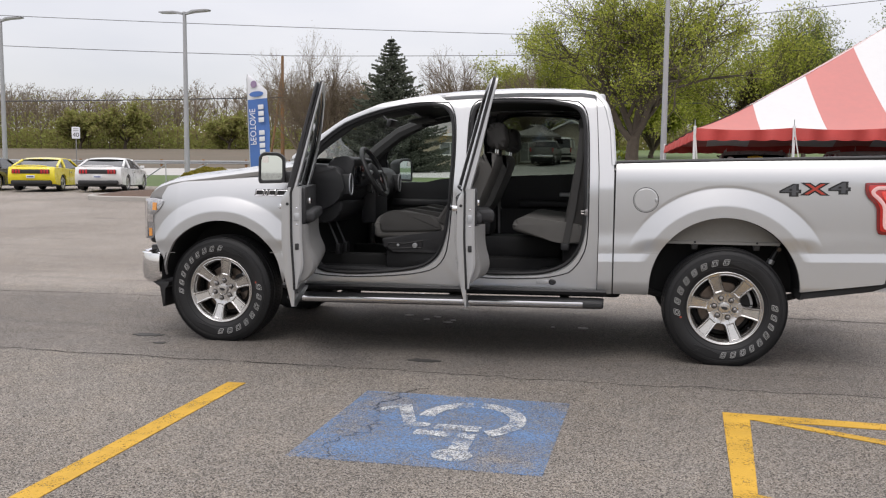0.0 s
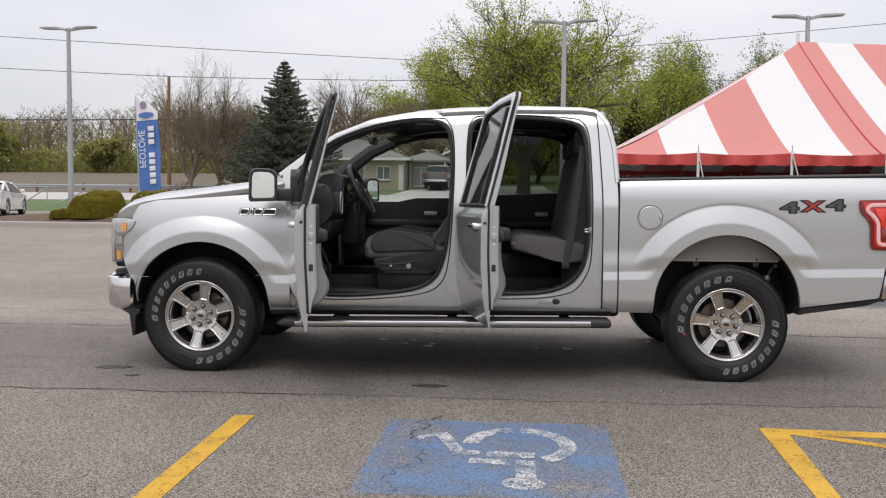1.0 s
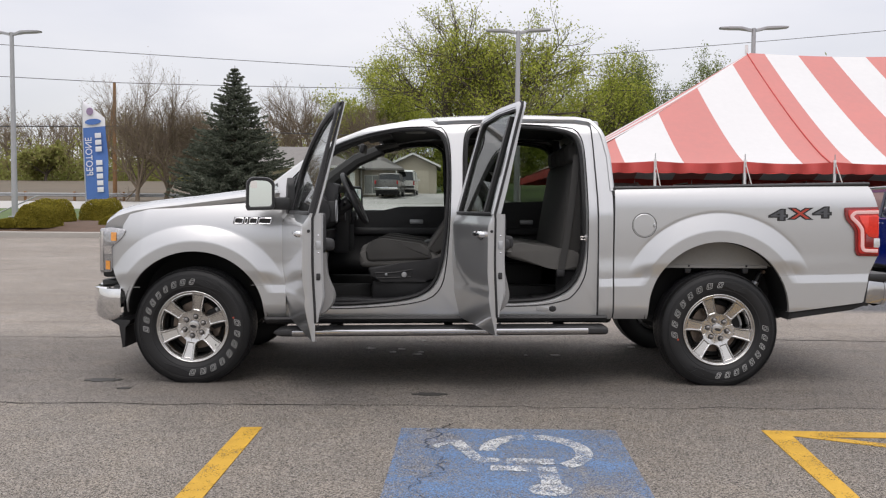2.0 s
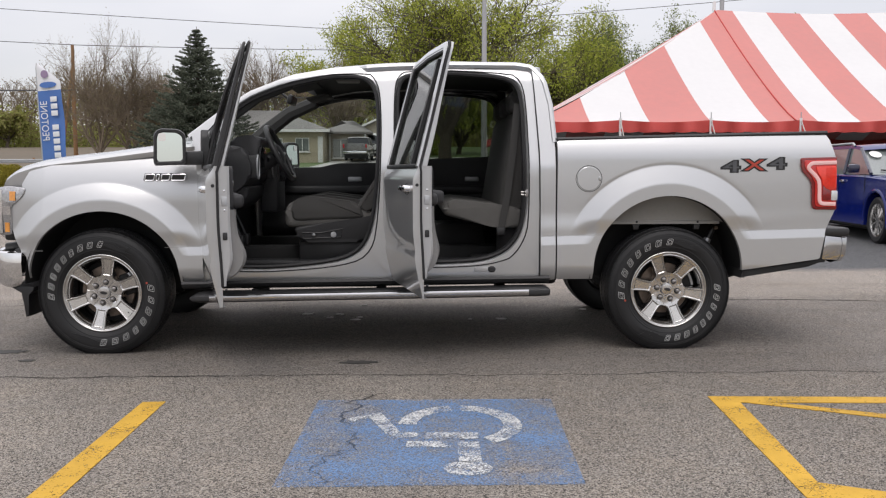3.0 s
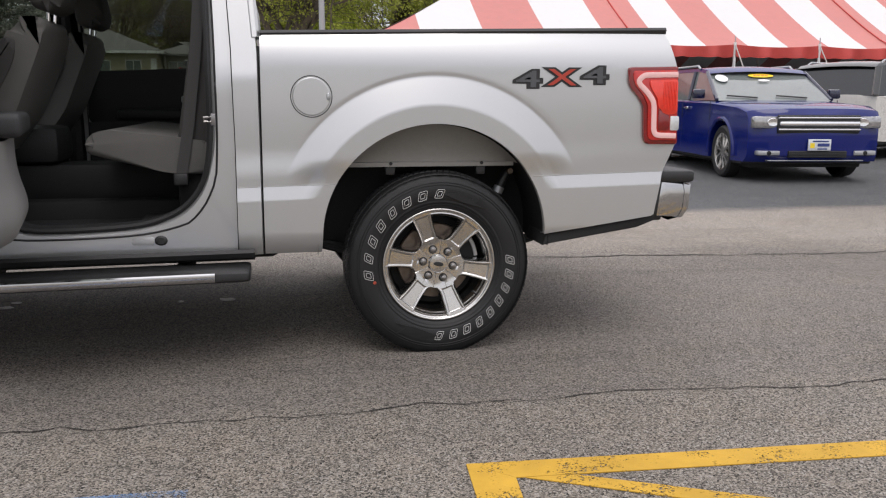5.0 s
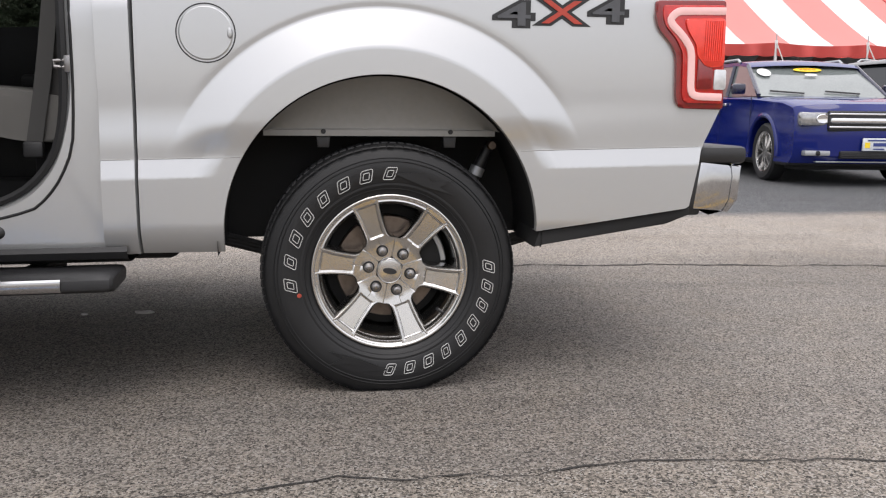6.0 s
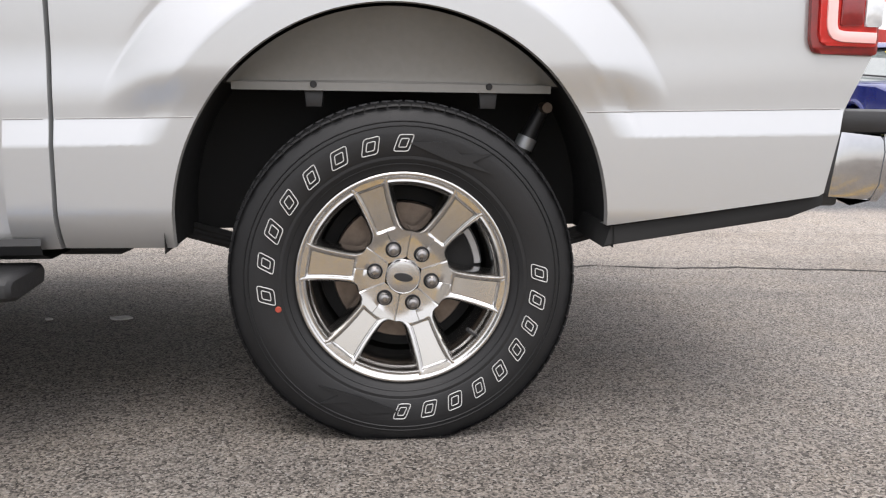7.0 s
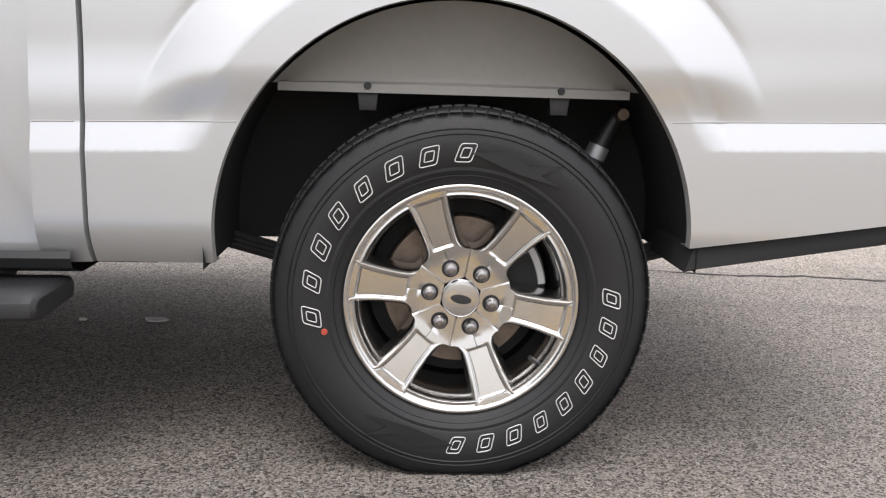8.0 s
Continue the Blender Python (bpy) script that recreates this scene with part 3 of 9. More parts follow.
def skin(x, z, flares=True, roll=True):
    """Depth of the painted side at a place of the side view."""
    c = crease(x)
    deep = 0.0125 - 0.009 * smooth_step((x + 0.6) / 1.6)
    up = 0.0275 + deep * smooth_step((z - c) / 0.16) - 0.005 * math.sin(math.pi * min(1, max(0, (z - c) / 0.55)))
    low = 0.0165 + 0.10 * max(0.0, 0.56 - z) + 4.0 * max(0.0, 0.56 - z) ** 2
    out = step = 1.0
    valley = 0.0
    if flares:
        for cx, cz, rx, rz in (REAR, FRONT):
            rho = math.hypot((x - cx) / rx, max(0.0, z - cz) / rz) if z > cz else abs(x - cx) / rx
            if rho < FLARE[1] + 0.036 and cx > -1:
                valley = 0.0022 * min(1.0, (FLARE[1] + 0.036 - rho) / 0.036) * smooth_step((z - 0.88) / 0.14)
            if rho < FLARE[1]:
                out = max(0.0, (rho - FLARE[0]) / (FLARE[1] - FLARE[0]))
                step = min(1.0, max(0.0, (rho - 1.10) / 0.11))
    fold = 0.0165 + 0.012 * step
    if z > c:
        y = fold + ((up + valley) * out - fold) * smooth_step((z - c) / 0.11)
    else:
        y = low + (fold - low) * (1 - min(1.0, (c - z) / 0.056))
    if roll and z > 1.24:
        y += 0.045 * ((z - 1.24) / 0.15) ** 2
    if x < -2:  # the front fender leans in towards the bonnet
        y += 0.85 * max(0.0, z - 0.98) ** 2
    if x < -4.02:
        y += 0.9 * (-4.02 - x) ** 2 + 0.10 * (-4.02 - x)
    return y


def crisp(bm, depth):
    """Cuts a panel along the body's crease, so that its edges are clean."""
    for dz in (0.03, 0.014, 0.004, 0.0, -0.004, -0.02, -0.05, -0.056, -0.062):
        bmesh.ops.bisect_plane(bm, geom=list(bm.verts) + list(bm.edges) + list(bm.faces), dist=0.0004, plane_co=(0, 0, crease(0) + dz), plane_no=(-0.0247, 0, 1))
    for v in bm.verts:
        v.co.y = depth(v.co.x, v.co.z)


def cab_side(x, z):
    """Depth of the cab's side, which leans in above the belt."""
    return skin(x, min(z, 1.2), False, False) + 0.27 * max(0.0, z - 1.2) + 0.35 * max(0.0, z - 1.78)


def flat_side(x, z):
    """Depth of the door frame, which has no crease."""
    return 0.034 + 0.27 * max(0.0, z - 1.2) + 0.35 * max(0.0, z - 1.78) + 0.30 * max(0.0, 0.50 - z)


def frame_side(x, z, d):
    """Depth of the cab's side d metres outside a door opening."""
    return flat_side(x, z) + recess(d)


def door_skin(x, z):
    """Depth of a door's outer panel: fullest at its crease, tucked in below."""
    t = max(0.0, 0.88 - z)
    full = 0.014 if x < -1.85 else 0.0   # the front door is the fuller of the two
    y = 0.022 - full + 0.155 * (t * t / 0.2 if t < 0.1 else t - 0.05)
    y -= 0.010 * smooth_step((crease(x) - z) / 0.05) * smooth_step((z - 0.46) / 0.2)
    return y + (0.032 + full) * smooth_step((z - 1.12) / 0.09)


def seal_line(z):
    """Depth of the seal that parts a door's hem from its inner shell."""
    return 0.066 + 0.016 * smooth_step((0.95 - z) / 0.4)


def moved(bm, dx):
    bmesh.ops.translate(bm, vec=(dx, 0, 0), verts=bm.verts)
    return bm


def far(bm):
    """Turns a piece of the near side into that of the far side."""
    bmesh.ops.transform(bm, matrix=Matrix.Translation((0, 2 * MID, 0)) @ Matrix.Diagonal((1, -1, 1, 1)), verts=bm.verts)
    return bm


truck = empty("pickup_truck", -1.7, 1.0, 0, "silver four-door pickup truck with both near doors standing open", "pickup truck")
TRUCK_INV = truck.matrix_basis.inverted()


def tp(name, bm, mat, label="", parent=None, angle=35):
    ob = part(name, bm, mat, parent or truck, label, angle)
    if parent is None:
        ob.matrix_parent_inverse = TRUCK_INV
    return ob


def arch_points(a, x0, z0, x1, z1, n=60):
    """The lip of a wheel arch from its front foot over the top to its rear foot."""
    cx, cz, rx, rz = a
    pts = [(x0, z0)]
    for k in np.linspace(math.pi, 0, n):
        pts.append((cx + rx * math.cos(k), cz + rz * math.sin(k)))
    return pts + [(x1, z1)]


def sheet(bm, inner, outer, depth, n, m, ease=1.0):
    A, B = resample(inner, n), resample(outer, n)
    rows = []
    for i in range(m + 1):
        t = (i / m) ** ease
        P = A * (1 - t) + B * t
        rows.append([(p[0], depth(p[0], p[1]), p[1]) for p in P])
    return grid(bm, rows)


def lip_flange(bm, pts, depth, inward=0.10):
    """Turns the edge of a panel inwards."""
    grid(bm, [[(p[0], depth(p[0], p[1]) + d, p[1]) for p in pts] for d in (0.0, 0.012, inward)])


def flare_line(a, rho, z0, z1, lo=-9.0, hi=9.0, n=60):
    """A line round a wheel arch at rho times its half axes, with its feet on the panel's lower edges z0 and z1."""
    cx, cz, rx, rz = a
    xa, xb = max(cx - rho * rx, lo), min(cx + rho * rx, hi)
    pts = [(min(max(cx + rho * rx * math.cos(k), lo), hi), cz + rho * rz * math.sin(k)) for k in np.linspace(math.pi, 0, n)]
    pts = [(x, z) for x, z in pts if z > (z0(x) if x < cx else z1(x)) + 0.002]
    return [(xa, z0(xa))] + pts + [(xb, z1(xb))]


def arch_sheet(bm, inner, outer, a, z0, z1, lo=-9.0, hi=9.0):
    """A painted side from its arch lip outwards, with clean edges where the flare folds."""
    lines = [(inner, 10), (flare_line(a, FLARE[0], z0, z1, lo, hi), 16), (flare_line(a, FLARE[1], z0, z1, lo, hi), 26), (outer, 0)]
    if a is REAR:
        lines.insert(3, (flare_line(a, FLARE[1] + 0.036, z0, z1, lo, hi), 26))
        lines[2] = (lines[2][0], 4)
    for (A, m), (B, _) in zip(lines, lines[1:]):
        sheet(bm, A, B, skin, 220, m)
    bmesh.ops.remove_doubles(bm, verts=bm.verts, dist=0.0002)
    crisp(bm, skin)


def bed_side(bm):
    inner = arch_points(REAR, -0.520, 0.472, 0.458, 0.528)
    outer = [(-0.756, 0.472), (-0.756, 0.75), (-0.753, 1.368), (1.007, 1.415), (1.027, 1.375), (1.056, 1.255), (1.061, 0.918), (1.004, 0.79), (0.968, 0.60), (0.72, 0.565)]
    arch_sheet(bm, inner, outer, REAR, lambda x: 0.472, lambda x: 0.528 + 0.1412 * (x - 0.458))
    edge = [(-0.520, 0.472), (-0.756, 0.472), (-0.756, 0.75), (-0.753, 1.368)]
    grid(bm, [[(p[0], skin(*p) + d, p[1]) for p in resample(edge, 40)] for d in (0.0, 0.06)])
    edge = [(0.458, 0.528), (0.968, 0.60), (1.004, 0.79), (1.061, 0.918), (1.056, 1.255), (1.027, 1.375), (1.007, 1.415)]
    grid(bm, [[(p[0], skin(*p) + d, p[1]) for p in resample(edge, 40)] for d in (0.0, 0.06)])
    return bm


def fender(bm):
    inner = arch_points(FRONT, -4.13, 0.63, -3.18, 0.42)
    outer = [(-4.185, 0.67), (-4.255, 0.81), (-4.26, 0.965), (-4.175, 1.025), (-4.165, 1.10), (-4.12, 1.178), (-3.95, 1.222), (-3.787, 1.245), (-3.334, 1.305), (-3.15, 1.328), (-3.03, 1.30), (-3.025, 0.75), (-3.027, 0.43), (-3.05, 0.429)]
    arch_sheet(bm, inner, outer, FRONT, lambda x: 0.63 - 0.73 * (x + 4.13), lambda x: 0.42 + 0.065 * (x + 3.18), -4.16, -3.035)
    edge = [(-3.15, 1.328), (-3.03, 1.30), (-3.025, 0.75), (-3.027, 0.43), (-3.175, 0.416)]
    grid(bm, [[(p[0], skin(*p) + d, p[1]) for p in resample(edge, 40)] for d in (0.0, 0.08)])
    return bm


OPEN_F = [(-2.93, 0.565), (-2.60, 0.555), (-2.136, 0.60), (-2.0, 0.695), (-1.945, 0.86), (-1.915, 1.12), (-1.905, 1.43), (-1.915, 1.70), (-1.99, 1.79), (-2.2, 1.797), (-2.48, 1.742),
          (-2.735, 1.647), (-2.90, 1.515), (-2.985, 1.42), (-2.985, 1.2), (-2.97, 0.72)]
OUT_F = [(-3.03, 0.46), (-2.60, 0.462), (-2.2, 0.467), (-1.845, 0.47), (-1.845, 0.80), (-1.845, 1.12), (-1.845, 1.43), (-1.845, 1.70), (-1.845, 1.864), (-2.2, 1.838), (-2.47, 1.787),
         (-2.74, 1.678), (-2.95, 1.53), (-3.10, 1.41), (-3.06, 1.2), (-3.04, 0.70)]
OPEN_R = [(-1.72, 0.585), (-1.5, 0.585), (-1.233, 0.597), (-1.08, 0.658), (-0.99, 0.77), (-0.96, 0.94), (-0.962, 1.31), (-0.97, 1.67), (-1.03, 1.79), (-1.45, 1.818), (-1.72, 1.81),
          (-1.785, 1.74), (-1.785, 1.43), (-1.785, 1.1), (-1.78, 0.66)]
OUT_R = [(-1.845, 0.47), (-1.5, 0.473), (-1.233, 0.476), (-1.0, 0.478), (-0.868, 0.48), (-0.866, 0.94), (-0.872, 1.31), (-0.893, 1.70), (-0.907, 1.862), (-1.45, 1.878), (-1.845, 1.866),
         (-1.845, 1.74), (-1.845, 1.43), (-1.845, 1.1), (-1.845, 0.66)]


def loop_pair(inner, outer, n=8):
    """Two closed lines with points that answer each other."""
    A, B = [], []
    k = len(inner)
    for i in range(k):
        for t in np.arange(n) / n:
            A.append(np.array(inner[i]) * (1 - t) + np.array(inner[(i + 1) % k]) * t)
            B.append(np.array(outer[i]) * (1 - t) + np.array(outer[(i + 1) % k]) * t)

    def soften(P, times):
        P = np.array(P)
        for _ in range(times):
            P = 0.25 * np.roll(P, 1, 0) + 0.5 * P + 0.25 * np.roll(P, -1, 0)
        return P

    return soften(A, 14), np.array(B)


def recess(d):
    """How far the door frame lies behind the outer skin, d metres from the opening."""
    return 0.030 + 0.022 * (1 - smooth_step((d - 0.004) / 0.02))


STEPS = (0, 0.006, 0.014, 0.024, 0.04, 0.06, 0.08, 9.0)


def ring_line(A, B, d):
    """The line that runs d metres outside the opening A, towards B."""
    w = np.linalg.norm(B - A, axis=1)
    return A + (B - A) * np.minimum(d / w, 0.97)[:, None]


def cab_ring(bm, inner, outer):
    A, B = loop_pair(inner, outer)
    w = np.linalg.norm(B - A, axis=1)
    rows = []
    for k, step in enumerate(STEPS):
        d = np.minimum(step, w * k / (len(STEPS) - 1)) if k < len(STEPS) - 1 else w
        P = A + (B - A) * (d / w)[:, None]
        rows.append([(p[0], frame_side(p[0], p[1], dd), p[1]) for p, dd in zip(P, d)])
    grid(bm, rows, close_u=True)
    return A, B


def jamb(bm, A, d0, d1, grow=0.0):
    c = A.mean(0)
    rows = []
    for d in np.linspace(d0, d1, 5):
        P = c + (A - c) * (1 - grow * (d - d0))
        rows.append([(p[0], flat_side(*p) + d, p[1]) for p in P])
    grid(bm, rows, close_u=True)


def make_body():
    for side in (0, 1):
        turn = far if side else (lambda b: b)
        tp("bed_side", turn(bed_side(bmesh.new())), SILVER, "silver metallic cargo bed side with flared wheel arch")
        tp("front_fender", turn(fender(bmesh.new())), SILVER, "silver metallic front fender with flared wheel arch")
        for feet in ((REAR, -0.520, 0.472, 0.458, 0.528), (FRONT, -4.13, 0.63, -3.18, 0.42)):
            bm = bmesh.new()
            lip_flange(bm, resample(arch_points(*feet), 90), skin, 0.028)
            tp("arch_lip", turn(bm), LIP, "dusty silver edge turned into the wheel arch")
        # thin grey bars on the fold, its shade line put in as colour
        for xa, xb, depth in ((-0.752, -0.462, skin), (0.398, 0.996, skin), (-4.10, -4.03, skin), (-3.265, -3.03, skin), (-0.860, -0.778, cab_side)):
            bm = bmesh.new()
            tube(bm, [(x, depth(x, crease(x)) - 0.0002, crease(x) + 0.001) for x in np.linspace(xa, xb, 16)], 0.0015, 5)
            tp("crease_shade", turn(bm), LIP, "thin grey bar, painted shade of the fold along the side")
        bm = bmesh.new()
        (A1, B1), (A2, B2) = cab_ring(bm, OPEN_F, OUT_F), cab_ring(bm, OPEN_R, OUT_R)
        tp("cab_frame", turn(bm), SILVER, "silver door surround of the cab")
        bm = bmesh.new()
        U = resample([(-0.862, 0.466), (-0.861, 0.94), (-0.866, 1.31), (-0.888, 1.70), (-0.903, 1.862)], 90)
        V = resample([(-0.766, 0.470), (-0.766, 0.94), (-0.767, 1.31), (-0.795, 1.70), (-0.897, 1.864)], 90)
        grid(bm, [[(p[0], cab_side(*p), p[1]) for p in U * (1 - k) + V * k] for k in (0.0, 0.04, 0.3, 0.6, 0.95, 1.0)])
        crisp(bm, cab_side)
        grid(bm, [[(p[0], flat_side(*p) + 0.03, p[1]) for p in U], [(p[0] - 0.001, cab_side(*p) + 0.003, p[1]) for p in U], [(p[0] + 0.002, cab_side(*p) + 0.0005, p[1]) for p in U]])
        tp("rear_quarter_panel", turn(bm), SILVER, "silver panel behind the rear door")
        bm = bmesh.new()
        jamb(bm, A1, 0.054, 0.15, 0.15)
        jamb(bm, A2, 0.054, 0.15, 0.15)
        tp("door_jamb", turn(bm), DASH, "dark jamb trim")
        for A, B in ((A1, B1), (A2, B2)):
            bm = bmesh.new()
            P = ring_line(A, B, np.minimum(0.062, 0.3 * np.linalg.norm(B - A, axis=1)))
            tube(bm, [(p[0], frame_side(p[0], p[1], 0.062), p[1]) for p in P[::2]], 0.0045, 5, closed=True)
            tp("door_seal_line", turn(bm), SEAL, "thin black seal on the door frame")
            bm = bmesh.new()
            tube(bm, [(p[0], flat_side(*p) + 0.044, p[1]) for p in A[::2]], 0.013, 6, closed=True)
            tp("weatherstrip", turn(bm), SEAL, "black rubber weatherstrip")
    # roof, from gutter to gutter
    for side in (0, 1):
        bm = bmesh.new()
        line = [(-3.12, 1.395), (-2.95, 1.53), (-2.74, 1.678), (-2.47, 1.787), (-2.2, 1.838), (-1.85, 1.862), (-1.45, 1.876), (-1.0, 1.872), (-0.90, 1.855), (-0.83, 1.77), (-0.79, 1.60), (-0.772, 1.36)]
        P = resample(line, 60)
        tube(bm, [(p[0], cab_side(*p) + 0.014, p[1] - 0.004) for p in P], 0.022, 8)
        tp("roof_rail_edge", far(bm) if side else bm, SILVER, "silver drip rail over the doors")
        bm = bmesh.new()
        P = resample([(-0.766, 0.470), (-0.766, 0.94), (-0.767, 1.31), (-0.795, 1.70), (-0.90, 1.862)], 30)
        grid(bm, [[(p[0] + dx, cab_side(*p) + dy, p[1]) for p in P] for dx, dy in ((0.0, 0.0), (0.004, 0.01), (0.004, 0.05), (-0.02, 0.42))])
        tp("cab_corner", far(bm) if side else bm, SILVER, "silver rear corner of the cab")
    bm = bmesh.new()
    top = [(-3.10, 1.41), (-2.95, 1.53), (-2.74, 1.678), (-2.47, 1.787), (-2.2, 1.838), (-1.85, 1.862), (-1.45, 1.878), (-0.90, 1.865)]
    edge = resample(top[3:], 40)
    rows = []
    for p in edge:
        y0 = cab_side(*p)
        crown = 0.086 * smooth_step((p[0] + 2.6) / 0.5) * (1 - 0.5 * smooth_step((p[0] + 1.15) / 0.25))
        rows.append([(p[0] - 0.06 * math.sin(math.pi * u) * (p[0] < -2.3), y0 + (2 * MID - 2 * y0) * u, p[1] + crown * (1 - (2 * u - 1) ** 2) ** 0.9) for u in np.linspace(0, 1, 33)])
    grid(bm, rows)
    tp("roof", bm, SILVER, "silver roof panel", angle=50)
    # windscreen
    bm = bmesh.new()
    rows = []
    for t in np.linspace(0, 1, 16):
        x, z = -3.14 + 0.67 * t, 1.385 + 0.40 * t + 0.03 * math.sin(math.pi * t)
        y0 = 0.10 + 0.095 * t + 0.02
        rows.append([(x - 0.16 * math.sin(math.pi * u) ** 0.8, y0 + (2 * MID - 2 * y0) * u, z - 0.02 * math.sin(math.pi * u)) for u in np.linspace(0, 1, 24)])
    grid(bm, rows)
    g = tp("windscreen", bm, GLASS, "clear curved windscreen")
    g.visible_shadow = False
    # bonnet
    bm = bmesh.new()
    line = [(-4.345, 1.095), (-4.325, 1.135), (-4.24, 1.182), (-4.10, 1.220), (-3.95, 1.243), (-3.79, 1.260), (-3.6, 1.286), (-3.34, 1.320), (-3.13, 1.348), (-3.08, 1.352)]
    rows = []
    for p in resample(line, 36):
        y0 = 0.085 + (0.55 * (-4.05 - p[0]) ** 1.2 if p[0] < -4.05 else 0)
        row = []
        for u in np.linspace(0, 1, 41):
            k = 1 - abs(2 * u - 1)
            z = p[1] + 0.035 * smooth_step(k / 0.3) + 0.02 * smooth_step((k - 0.45) / 0.12) - 0.02 * (1 - smooth_step(k / 0.06))
            row.append((p[0] - 0.10 * math.sin(math.pi * u) * smooth_step((-3.9 - p[0]) / 0.4), y0 + (2 * MID - 2 * y0) * u, z))
        rows.append(row)
    grid(bm, rows)
    for end in (0, -1):  # the skirt of the bonnet above the lamps and fenders
        skirt = []
        for row in rows:
            x, y, z = row[end]
            low = min(z, 1.07 + (z - 1.10) * smooth_step((x + 4.20) / 0.22))
            skirt.append([(x, y, z), (x, y + (0.004 if end == 0 else -0.004), (z + low) / 2), (x, y + (0.012 if end == 0 else -0.012), low)])
        grid(bm, skirt)
    tp("bonnet", bm, SILVER, "silver bonnet with a raised middle", angle=50)
    bm = bmesh.new()
    box(bm, -3.16, -2.98, 0.16, 1.84, 1.27, 1.36, 0.02)
    tp("cowl", bm, BLACK, "black cowl below the windscreen")
    # cab back wall and bed
    bm = bmesh.new()
    for y0, y1 in ((0.30, 0.5), (1.5, 1.70)):
        box(bm, -0.86, -0.82, y0, y1, 1.28, 1.80, 0.01)
    box(bm, -0.86, -0.78, 0.12, 1.88, 0.50, 1.28, 0.02)
    box(bm, -0.90, -0.84, 0.24, 1.76, 1.78, 1.86, 0.02)
    tp("cab_back", bm, SILVER_IN, "silver back wall of the cab")
    bm = bmesh.new()
    box(bm, -0.835, -0.825, 0.48, 1.52, 1.27, 1.79)
    tp("back_window", bm, TINT, "tinted back window")
    bm = bmesh.new()
    box(bm, -0.73, 1.0, 0.16, 1.84, 0.84, 0.88)
    box(bm, -0.74, -0.70, 0.10, 1.90, 0.80, 1.37)
    box(bm, -0.73, 1.0, 0.13, 0.17, 1.02, 1.38)
    box(bm, -0.73, 1.0, 1.83, 1.87, 1.02, 1.38)
    tp("cargo_bed", bm, BLACK, "black lined cargo bed")
    for side in (0, 1):
        bm = bmesh.new()
        rows = []
        for x in np.linspace(-0.752, 1.02, 14):
            zt = 1.376 + 0.0243 * (x + 0.752)
            rows.append([(x, y, zt + dz) for y, dz in ((0.085, -0.016), (0.078, 0.002), (0.086, 0.013), (0.15, 0.016), (0.19, 0.012), (0.195, -0.03))])
        grid(bm, rows)
        if side:
            far(bm)
        tp("bed_rail_cap", bm, BLACK, "black plastic bed rail cap")
    bm = bmesh.new()
    plate(bm, rounded([(1.03, 0.80), (1.075, 0.80), (1.085, 1.25), (1.07, 1.40), (1.04, 1.425), (1.025, 1.41)], 0.015), 0.24, 1.76, 0.01)
    tp("tailgate", bm, SILVER, "closed silver tailgate")
    # fuel door
    bm = bmesh.new()
    cx, cz = -0.551, 1.124
    ring = [(cx + 0.084 * math.cos(a), cz + 0.084 * math.sin(a)) for a in np.linspace(0, 2 * math.pi, 49)[:-1]]
    tube(bm, [(x, skin(x, z) - 0.0002, z) for x, z in ring], 0.0022, 5, closed=True)
    tp("fuel_door_gap", bm, SEAL, "dark round gap of the fuel door")
    bm = bmesh.new()
    rows = []
    for r in (0.078, 0.074, 0.04, 0.001):
        rows.append([(cx + r * math.cos(a), skin(cx + r * math.cos(a), cz + r * math.sin(a)) - (0.003 if r < 0.076 else 0.0), cz + r * math.sin(a)) for a in np.linspace(0, 2 * math.pi, 41)[:-1]])
    grid(bm, rows, close_u=True)
    fd = tp("fuel_door", bm, SILVER, "round silver fuel door")
    bm = bmesh.new()
    lathe(bm, [(0.0, -0.010), (0.007, -0.009), (0.011, -0.003), (0.011, 0.004)], 20, Matrix.Translation((cx + 0.069, skin(cx, cz), cz)) @ Matrix.Diagonal((0.8, 1, 1.5, 1)))
    tp("thumb_notch", bm, SILVER, "thumb notch", fd)
    # sill plug and lock striker in the rear doorway
    bm = bmesh.new()
    plate(bm, rounded([(-1.29, 0.520), (-1.20, 0.520), (-1.20, 0.555), (-1.29, 0.555)], 0.014), 0.062, 0.075, 0.003)
    sp = tp("sill_slot", bm, SILVER_IN, "silver pressed slot in the sill")
    bm = bmesh.new()
    lathe(bm, [(0.0, -0.012), (0.014, -0.012), (0.021, -0.006), (0.023, 0.004)], 20, pose(-1.175, 0.07, 0.538) @ Matrix.Diagonal((1.25, 1, 1, 1)))
    part("sill_plug", bm, BLACK, sp, "black rubber plug")
    bm = bmesh.new()
    box(bm, -0.958, -0.925, 0.066, 0.082, 1.005, 1.055, 0.004)
    tube(bm, [(-0.955, 0.07, 1.02), (-0.985, 0.075, 1.022), (-0.985, 0.075, 1.038), (-0.955, 0.07, 1.04)], 0.006, 6)
    tp("lock_striker", bm, NUT, "steel door lock striker")
    # shut gap between cab and bed
    bm = bmesh.new()
    box(bm, -0.785, -0.745, 0.072, 1.928, 0.50, 1.325)
    tp("bed_gap", bm, SEAL, "dark gap between cab and bed")
